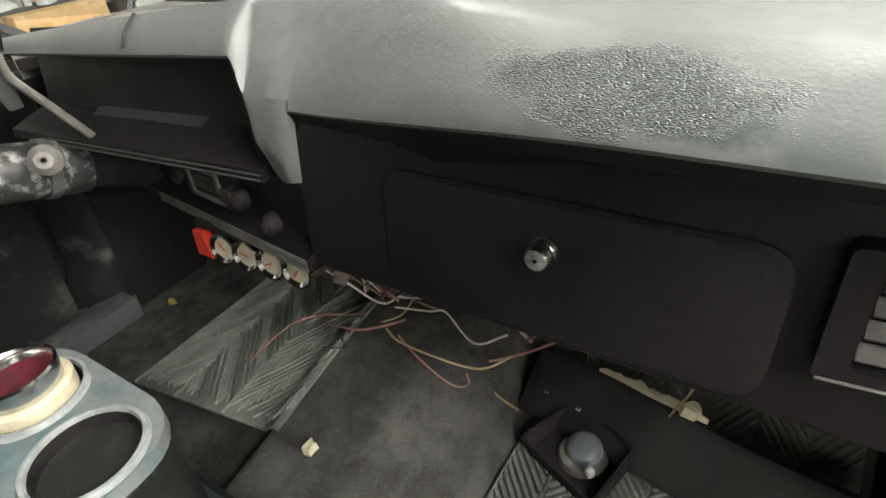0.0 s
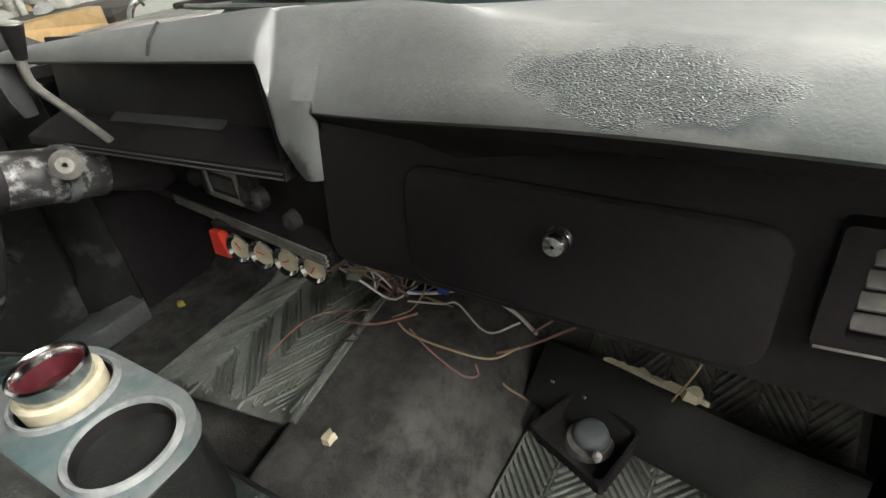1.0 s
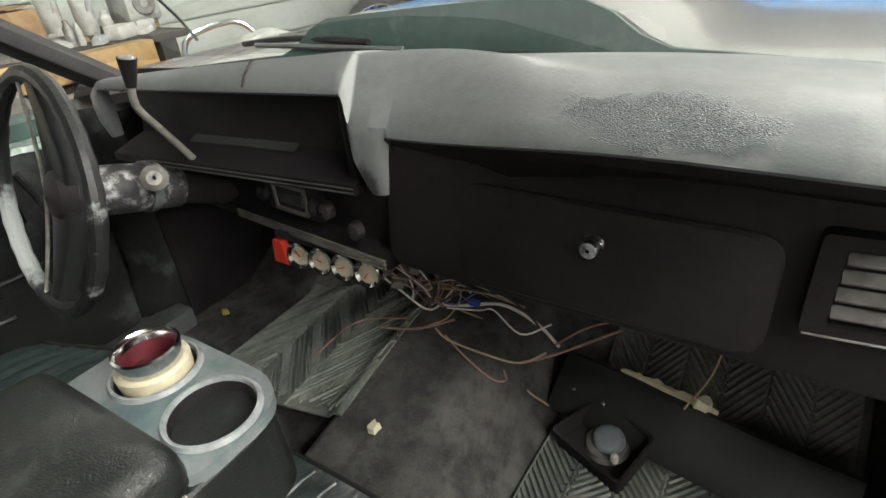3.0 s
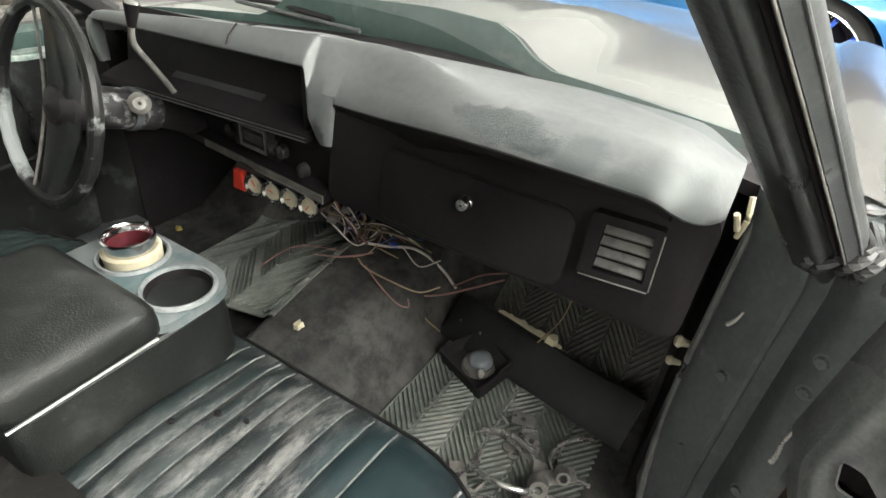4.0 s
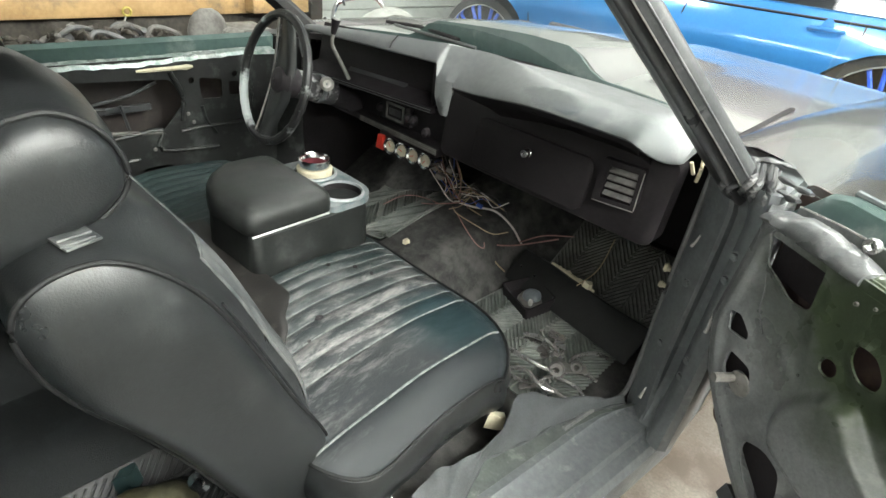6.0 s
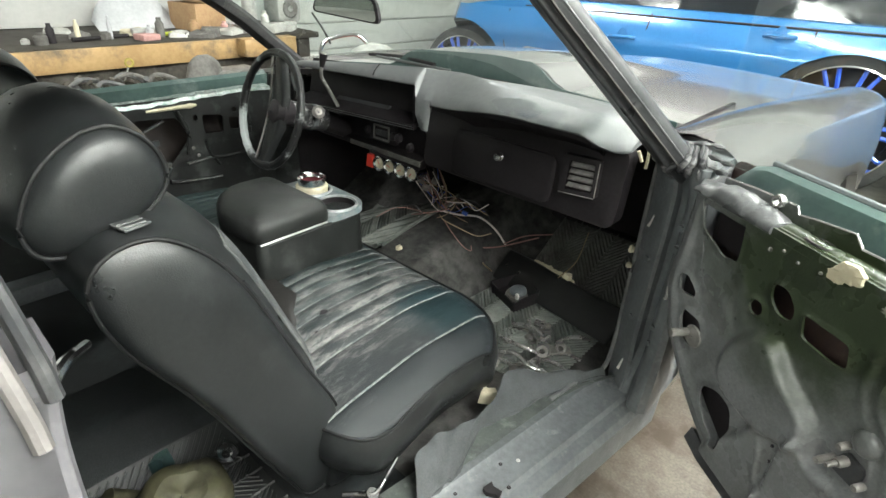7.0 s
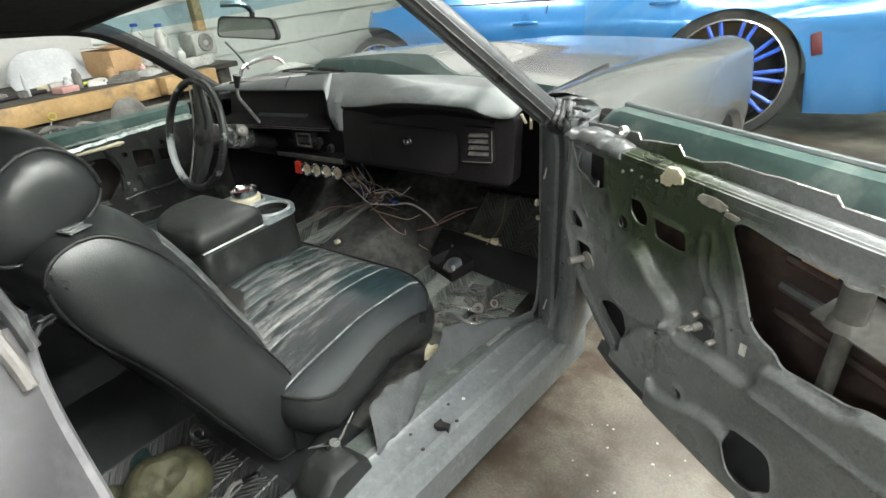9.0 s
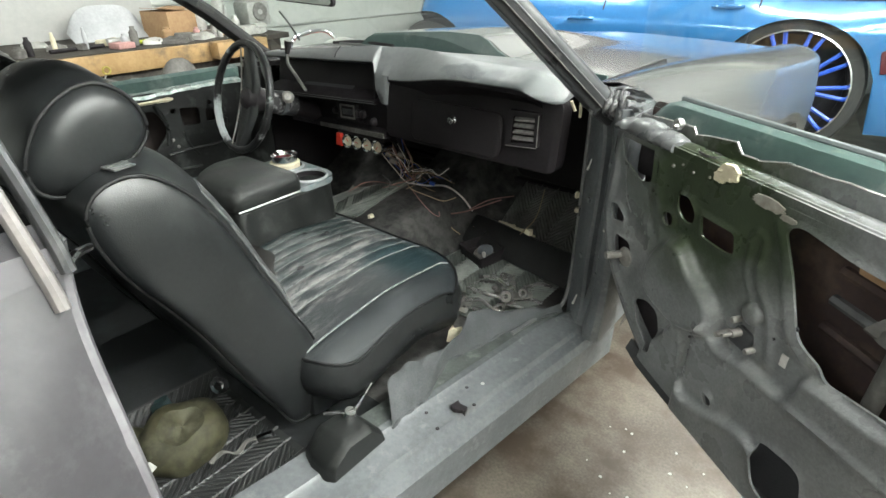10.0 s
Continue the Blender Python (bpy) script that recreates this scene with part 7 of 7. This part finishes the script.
# ---- rear compartment ----
part("rear_carpet", sheet(lambda u, v: (u, v, floor_height(u, v) + 0.004), span(-0.70, 0.655, 60), span(-0.74, 0.42, 24), 0.003, (0, 0, -1)), M_REARCARPET, coupe, "black worn carpet behind the seat")
rs = thing("back_bench", (0, -0.5, 0.25), "dark green-black vinyl back bench in the rear", "bench")
rr = []
for x in span(-0.6, 0.6, 60):
    fl_ = 0.004 * abs(math.sin(math.pi * x / 0.05)) ** 0.5
    rr.append([(x, y, z + (fl_ if z > 0.3 else 0)) for y, z in ((-0.30, 0.25), (-0.29, 0.36), (-0.32, 0.41), (-0.5, 0.42), (-0.72, 0.40), (-0.72, 0.25))])
part("cushion", loft(rr), M_GREENV, rs)
part("back", box((1.2, 0.14, 0.5), (0, -0.80, 0.62), 0.04, (-14, 0, 0)), M_GREENV, rs)
dm = thing("olive_cover", (0.36, 0.05, 0.25), "olive dusty domed plastic cover on the rear floor", "cover")
OM = Matrix.Translation((0.345, 0.055, 0.262)) @ pose(0, 0, 0, 12, 14, 30)
rings_ = []
for r, h in ((0.076, 0.0), (0.079, 0.02), (0.076, 0.042), (0.067, 0.062), (0.052, 0.072), (0.040, 0.074), (0.03, 0.066), (0.012, 0.063), (0.001, 0.063)):
    rings_.append([OM @ Vector((r * q * math.cos(a), 1.22 * r * q * math.sin(a), h * (1 + 0.10 * math.sin(2 * a + 1.0)))) for a, q in ((2 * math.pi * k / 30, 1 + 0.10 * math.sin(4 * math.pi * k / 30 + 0.5) + 0.05 * math.sin(10 * math.pi * k / 30)) for k in range(30))])
part("shell", loft(rings_, caps=False), M_OLIVE, dm)
part("spout", lathe([(0.001, 0.06), (0.03, 0.055), (0.038, 0.0)], 18, Matrix.Translation((0.29, -0.02, 0.275)) @ pose(0, 0, 0, 40, -20, 0)), M_OLIVE, dm)
part("tag", box((0.02, 0.014, 0.003), (0.395, -0.035, 0.30), 0.001, (10, 25, 20)), M_DULLWHITE, dm)
bo = part("belt_anchor", lathe([(0.001, 0.012), (0.008, 0.012), (0.010, 0.005), (0.019, 0.004), (0.02, 0.0)], 12, axis_matrix((0.405, 0.135, 0.405), (0.7, -0.7, 0.4))), M_CHROME)
tagged(bo, "chrome bolt and washer at the seatback foot", "bolt")
bl = thing("seat_belt", (0.47, 0.1, 0.26), "crumpled seat-belt strap with steel end on the rear floor", "seat belt")
part("strap", loft([[(x - 0.007, y, z), (x + 0.007, y, z + 0.003), (x + 0.007, y, z + 0.006), (x - 0.007, y, z + 0.003)] for x, y, z in smooth_path([(0.452, 0.055, 0.268), (0.458, 0.085, 0.280), (0.478, 0.105, 0.274), (0.476, 0.13, 0.284), (0.49, 0.15, 0.29)], 5)]), M_DUSTY, bl)
part("end_plate", tube([(0.49, 0.15, 0.29), (0.51, 0.175, 0.30)], 0.008, 8), M_CHROME, bl)
for x, y, z, m_ in ((0.10, 0.2, 0.29, M_DOME), (0.22, 0.07, 0.28, M_GREENV)):
    chip((x, y, z), (0.03, 0.025, 0.02), m_, "rag", "dark teal scrap of cloth on the rear floor", "rag", "rags on the rear floor")

# ---- paint flecks on the concrete ----
prng = random.Random(3)
flecks = bmesh.new()
for k in range(140):
    x, y = prng.uniform(0.95, 2.3), prng.uniform(-0.6, 1.0)
    r = prng.uniform(0.0015, 0.006)
    o = [(x + r * prng.uniform(0.5, 1.2) * math.cos(a), y + r * prng.uniform(0.5, 1.2) * math.sin(a)) for a in (0.0, 1.2, 2.4, 3.6, 4.9)]
    loft([[(p, q, 0.0003) for p, q in o], [(p, q, 0.002) for p, q in o]], bm=flecks)
tagged(part("paint_fleck_scatter", flecks, M_DULLWHITE, smooth=False), "small pale paint flecks on the concrete", "debris", kind="stuff")

# ---- clutter on and under the workbench ----
BT = 0.7635


def blob_rings(c, sizes, n=20):
    return loft([[Vector(c) + Vector((rx * math.cos(a), ry * math.sin(a), z)) for a in (2 * math.pi * k / n for k in range(n))] for rx, ry, z in sizes])


def carton(c, size, turn, material, label, name="cardboard_box"):
    t = thing(name, c, label, "box")
    m = Matrix.Translation(c) @ pose(0, 0, 0, 0, 0, turn)
    w, d, h = size
    bm = box((w, d, h), (0, 0, h / 2), 0.003)
    bmesh.ops.transform(bm, matrix=m, verts=bm.verts)
    part("carton", bm, material, t)
    for s in (-1, 1):
        f_ = box((w * 0.98, d * 0.48, 0.003), (0, s * d * 0.25, h + 0.012), 0.001, (s * 6, 0, 0))
        bmesh.ops.transform(f_, matrix=m, verts=f_.verts)
        part("flap", f_, material, t)


def jug(c, material, s=1.0):
    t = thing("plastic_jug", c, "white plastic fluid jug on the workbench", "jug", "jugs on the workbench")
    part("bottle", blob_rings(c, [(0.001, 0.001, 0.0), (0.055 * s, 0.04 * s, 0.0), (0.06 * s, 0.045 * s, 0.02), (0.06 * s, 0.045 * s, 0.16 * s), (0.045 * s, 0.035 * s, 0.21 * s), (0.02 * s, 0.02 * s, 0.235 * s), (0.02 * s, 0.02 * s, 0.25 * s)]), material, t)
    part("cap", blob_rings(Vector(c) + Vector((0, 0, 0.25 * s)), [(0.001, 0.001, 0.0), (0.024 * s, 0.024 * s, 0.0), (0.024 * s, 0.024 * s, 0.02), (0.001, 0.001, 0.022)]), M_WIREB, t)
    part("handle", tube([Vector(c) + Vector((0.02, 0.0, 0.22 * s)), Vector(c) + Vector((0.075 * s, 0.0, 0.19 * s)), Vector(c) + Vector((0.058 * s, 0.0, 0.11 * s))], 0.009, 8, 4), material, t)


carton((-2.55, 1.62, BT), (0.26, 0.22, 0.16), 12, M_CARD, "open brown cardboard box on the workbench")
jug((-2.6, 2.02, BT), M_WHITE, 1.0)
jug((-2.75, 1.93, BT), M_WHITE, 1.05)
mach = thing("bench_grinder", (-2.55, 2.24, BT), "pale grey bench machine with a round dial", "machine")
part("housing", box((0.2, 0.2, 0.17), (-2.62, 2.30, BT + 0.1), 0.03), M_DULLWHITE, mach)
part("face_ring", lathe([(0.02, 0.01), (0.055, 0.012), (0.065, 0.0)], 20, axis_matrix((-2.52, 2.30, BT + 0.11), (1, -0.1, 0))), M_STEEL, mach)
part("pedestal", blob_rings((-2.62, 2.30, BT), [(0.001, 0.001, 0), (0.10, 0.10, 0.0), (0.07, 0.07, 0.03), (0.06, 0.06, 0.05)]), M_STEEL, mach)
panel = part("bodywork_sheet", sheet(lambda u, v: (-2.62 - 0.10 * v + 0.02 * math.sin(3 * u), 1.05 + 0.46 * u + 0.0 * v, BT + 0.004 + 0.20 * v * (1 - abs(2 * u - 1) ** 4 * 0.75)), span(0, 1, 24), span(0, 1, 6), 0.008, (-1, 0, 0)), M_PANELGREY)
tagged(panel, "light grey curved plastic body panel on the workbench", "panel")
board = part("white_board", box((0.02, 1.9, 0.62), (-2.95, 0.75, BT + 0.31), 0.004, (0, -6, 0)), M_BOARD)
tagged(board, "large white sheet leaning behind the workbench", "board")
pine = part("pine_block", box((0.10, 0.36, 0.10), (-2.045, 1.80, BT - 0.052), 0.004), M_WOOD)
tagged(pine, "pine block at the end of the workbench", "wood")
rng = random.Random(23)
tones = [M_WHITE, M_CARD, M_DULLWHITE, M_DUSTY, M_STEEL, M_BLACK, M_PANELGREY, M_PINK, M_DULLWHITE, M_DUSTY, M_CREAM]
for k in range(64):
    x, y = rng.uniform(-2.85, -2.2), rng.uniform(-0.4, 2.15)
    if 1.45 < y < 1.8 and x < -2.38 or 1.0 < y < 1.5 and x < -2.5 or (x < -2.45 and y > 1.85):
        x = rng.uniform(-2.36, -2.2)
    w, d, h = rng.uniform(0.03, 0.10), rng.uniform(0.03, 0.14), rng.uniform(0.012, 0.06)
    m_ = tones[k % len(tones)]
    kind_ = k % 3
    a = rng.uniform(0, 180)
    mm = Matrix.Translation((x, y, BT)) @ pose(0, 0, 0, 0, 0, a)
    if kind_ == 0:
        bm = box((w, d, h), (0, 0, h / 2), min(h, w) * 0.15)
        nm, lb, cat = "small_box", "small packet among the workbench clutter", "box"
    elif kind_ == 1:
        bm = lathe([(0.001, 0.0), (w * 0.35, 0.0), (w * 0.36, h * 1.4), (w * 0.2, h * 1.7), (w * 0.2, h * 2.0), (0.001, h * 2.0)], 14)
        nm, lb, cat = "small_can", "small can among the workbench clutter", "can"
    else:
        o = rounded([(-w, -d * 0.6), (w * 0.9, -d * 0.7), (w, d * 0.6), (-w * 0.8, d * 0.7)], 0.02, 2)
        bm = loft([[(px, py, 0.001) for px, py in o], [(px * 0.95, py * 0.95, 0.012 + 0.02 * rng.random()) for px, py in o], [(px * 0.3, py * 0.4, 0.02 + 0.02 * rng.random()) for px, py in o]])
        nm, lb, cat = "crumpled_cloth", "crumpled cloth or paper on the workbench", "cloth"
    bmesh.ops.transform(bm, matrix=mm, verts=bm.verts)
    tagged(part(nm, bm, m_), lb, cat, nm + " on the bench")
for y0, m_, l in ((1.18, M_HIVIS, 0.22), (0.8, M_BLACK, 0.3), (1.45, M_STEEL, 0.2)):
    tagged(part("marker", tube([(-2.28, y0, BT + 0.012), (-2.34, y0 + l, BT + 0.012)], 0.011, 10), m_), "thin marker pen or rod on the workbench", "pen", "pens on the bench")
# posts and shelf above the bench end
rack = thing("wall_shelf", (-2.95, 2.3, 1.3), "rough shelf with a pine post above the workbench", "shelf")
part("post", box((0.07, 0.07, 1.9), (-2.85, 2.50, 0.95), 0.003), M_WOOD, rack, "pine post")
part("shelf_board", box((0.3, 2.6, 0.03), (-2.95, 1.3, 1.42), 0.003), M_DARKWOOD, rack)
part("bracket", box((0.03, 0.03, 0.3), (-2.98, 1.6, 1.27), 0.002), M_STEEL, rack)
for k in range(12):
    y = 0.2 + 0.2 * k
    c_ = (-2.93, y, 1.436)
    tagged(part("paint_can", lathe([(0.001, 0), (0.05, 0.0), (0.05, 0.12), (0.046, 0.125), (0.001, 0.12)], 16, Matrix.Translation(c_)), tones[(k * 5) % len(tones)]), "paint can on the shelf", "can", "paint cans on the shelf")
# dark parts under the bench
for k in range(22):
    x, y = rng.uniform(-2.75, -2.2), rng.uniform(-1.2, 2.0)
    w, d, h = rng.uniform(0.08, 0.2), rng.uniform(0.08, 0.25), rng.uniform(0.08, 0.26)
    bm = box((w, d, h), (x, y, 0.216 + h / 2), 0.02, (0, 0, rng.uniform(-30, 30)))
    tagged(part("spare_part", bm, (M_DARKWOOD, M_DUSTY, M_BLACK, M_RUBBER)[k % 4]), "dark greasy spare part on the lower bench shelf", "spare part", "spare parts under the bench")
dip = thing("dipstick", (-2.05, 0.95, 0.5), "yellow ring-topped dipstick standing by the bench", "dipstick")
part("stem", tube([(-2.07, 0.90, 0.50), (-2.06, 0.94, 0.60), (-2.05, 0.965, 0.662)], 0.004, 8, 3), M_DULLWHITE, dip)
dr_ = [(-2.045, 0.97 + 0.019 * math.cos(a), 0.68 + 0.019 * math.sin(a)) for a in (2 * math.pi * k / 16 for k in range(17))]
part("ring", tube(dr_, 0.006, 8), M_YELLOW, dip, "yellow ring")
eng = thing("engine_block", (-1.9, 0.85, 0.0), "greasy dark engine parts on a stand by the bench", "engine")
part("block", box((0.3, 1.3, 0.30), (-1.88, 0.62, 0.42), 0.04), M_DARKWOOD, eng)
part("stand", box((0.24, 1.0, 0.3), (-1.88, 0.62, 0.15), 0.01), M_BLACK, eng)
for k in range(64):
    x, y = -1.93 + rng.uniform(-0.15, 0.13), 0.70 + rng.uniform(-0.62, 0.50)
    q = rng.uniform(0.35, 0.9)
    z = 0.545 + 0.05 * math.exp(-((y - 0.80) / 0.25) ** 2) + rng.uniform(-0.02, 0.03)
    mm = Matrix.Translation((x, y, z)) @ pose(0, 0, 0, rng.uniform(-80, 80), rng.uniform(-80, 80), rng.uniform(0, 90))
    if k % 3 == 0:
        bm = tube([mm @ Vector(p) for p in ((-0.07 * q, 0, 0), (-0.02 * q, 0.03 * q, 0.0), (0.03 * q, 0.02 * q, 0.02), (0.08 * q, -0.02 * q, 0.0))], lambda t: 0.009 + 0.004 * math.sin(20 * t), 10, 5)
    elif k % 3 == 1:
        bm = lathe([(0.001, 0.05 * q), (0.018 * q, 0.05 * q), (0.02 * q, 0.047 * q), (0.022 * q, 0.03 * q), (0.034 * q, 0.026 * q), (0.036 * q, 0.0), (0.03 * q, -0.02 * q), (0.001, -0.024 * q)], 20, mm)
    else:
        bm = box((0.05 * q, 0.09 * q, 0.03 * q), (0, 0, 0), 0.013 * q, (0, 0, 0), 3)
        bmesh.ops.transform(bm, matrix=mm, verts=bm.verts)
    part("fitting", bm, (M_DARKWOOD, M_DIMBROWN, M_DUSTY, M_PILLAR, M_DIMBROWN)[k % 5], eng)
for k in range(6):
    p0 = Vector((-1.88 + rng.uniform(-0.1, 0.1), 0.88 + rng.uniform(-0.25, 0.1), 0.59))
    part("hose", tube([p0, p0 + Vector((rng.uniform(-0.05, 0.05), 0.06, 0.05)), p0 + Vector((0.0, 0.14, 0.03)), p0 + Vector((rng.uniform(-0.04, 0.04), 0.2, -0.03))], 0.011, 8, 4), (M_DUSTY, M_RUBBER)[k % 2], eng)
chair = thing("shop_chair", (-1.75, 1.35, 0.0), "grey padded shop chair beside the car", "chair")
part("backrest", blob_rings((-1.74, 1.225, 0.48), [(0.02, 0.05, 0), (0.035, 0.09, 0.02), (0.042, 0.105, 0.10), (0.042, 0.10, 0.17), (0.038, 0.085, 0.215), (0.028, 0.06, 0.245), (0.01, 0.03, 0.262)], 32), M_DUSTY, chair)
part("seat", box((0.26, 0.27, 0.09), (-1.74, 1.41, 0.61), 0.03), M_STEEL, chair)
part("stem", tube([(-1.72, 1.4, 0.05), (-1.72, 1.4, 0.57)], 0.03, 12), M_BLACK, chair)
for k in range(5):
    a = 2 * math.pi * k / 5
    part("leg", tube([(-1.72, 1.4, 0.09), (-1.72 + 0.22 * math.cos(a), 1.4 + 0.22 * math.sin(a), 0.03)], 0.018, 8), M_BLACK, chair)

# ---- red motorcycle past the hood ----
bike = thing("motorcycle", (-1.45, 2.05, 0.0), "red motorcycle with chrome bars behind the hood", "motorcycle")
bc = Vector((-1.45, 2.05, 0))
part("tank", blob_rings(bc + Vector((0, -0.05, 0.50)), [(0.02, 0.02, 0.0), (0.12, 0.20, 0.02), (0.15, 0.26, 0.09), (0.12, 0.22, 0.18), (0.04, 0.10, 0.22)]), M_RED, bike, "red fuel tank")
part("fairing", loft([[bc + Vector((0.10 + 0.05 * math.cos(a), -0.42 + 0.44 * math.cos(a) * 0 + 0.85 * t, 0.50 + 0.27 * math.sin(math.pi * t) + 0.03 * math.sin(a))) for a in (2 * math.pi * k / 8 for k in range(8))] for t in span(0, 1, 14)]), M_DULLWHITE, bike, "pale curved mudguard")
part("handlebar", tube([bc + Vector(p) for p in ((0.05, -0.33, 0.68), (0.03, -0.31, 0.76), (0.0, -0.24, 0.815), (0.0, -0.05, 0.835), (0.03, 0.02, 0.79), (0.05, 0.04, 0.70))], 0.011, 10, 5), M_CHROME, bike, "chrome bar")
part("mirror_stalk", tube([bc + Vector((0.03, -0.24, 0.80)), bc + Vector((0.02, -0.28, 0.88)), bc + Vector((0.0, -0.33, 0.96))], 0.006, 8, 3), M_CHROME, bike)
part("saddle", blob_rings(bc + Vector((0.0, 0.42, 0.56)), [(0.02, 0.05, 0), (0.11, 0.24, 0.02), (0.12, 0.26, 0.08), (0.08, 0.2, 0.11)]), M_BLACK, bike)
for dy in (-0.55, 0.62):
    w = part("wheel", lathe([(0.22, -0.05), (0.29, -0.05), (0.31, 0.0), (0.29, 0.05), (0.22, 0.05), (0.22, -0.05)], 28, axis_matrix(bc + Vector((0, dy, 0.31)), (1, 0, 0))), M_TYRE, bike)
    part("hub", lathe([(0.01, -0.05), (0.06, -0.05), (0.06, 0.05), (0.01, 0.05)], 14, axis_matrix(bc + Vector((0, dy, 0.31)), (1, 0, 0))), M_CHROME, w)
for k in range(26):
    p0 = bc + Vector((rng.uniform(0.0, 0.12), rng.uniform(-0.30, 0.45), rng.uniform(0.55, 0.70)))
    part("cable", tube([p0, p0 + Vector((rng.uniform(-0.04, 0.04), rng.uniform(-0.10, 0.10), rng.uniform(0.0, 0.05))), p0 + Vector((rng.uniform(-0.05, 0.05), rng.uniform(-0.18, 0.18), rng.uniform(-0.06, 0.03)))], 0.007, 6, 4), (M_BLACK, M_OLDGREEN, M_RUBBER, M_CHROME)[k % 4], bike)
part("frame", tube([bc + Vector(p) for p in ((0, -0.55, 0.31), (0, -0.34, 0.72), (0, -0.1, 0.3), (0, 0.3, 0.3), (0, 0.62, 0.31))], 0.022, 8, 3), M_BLACK, bike)

# wipers over the cowl
for x0, x1 in ((-0.52, -0.14),):
    wp = thing("wiper", (x0, 1.27, 0.93), "black windshield wiper resting on the cowl", "wiper", "wipers")
    part("arm", tube([(x0, 1.31, 0.905), ((x0 + x1) / 2, 1.285, 0.925), (x1, 1.27, 0.925)], 0.006, 8, 4), M_BLACK, wp)
    part("blade", tube([(x0 + 0.08, 1.275, 0.912), (x1 + 0.08, 1.262, 0.918)], 0.005, 6), M_RUBBER, wp)
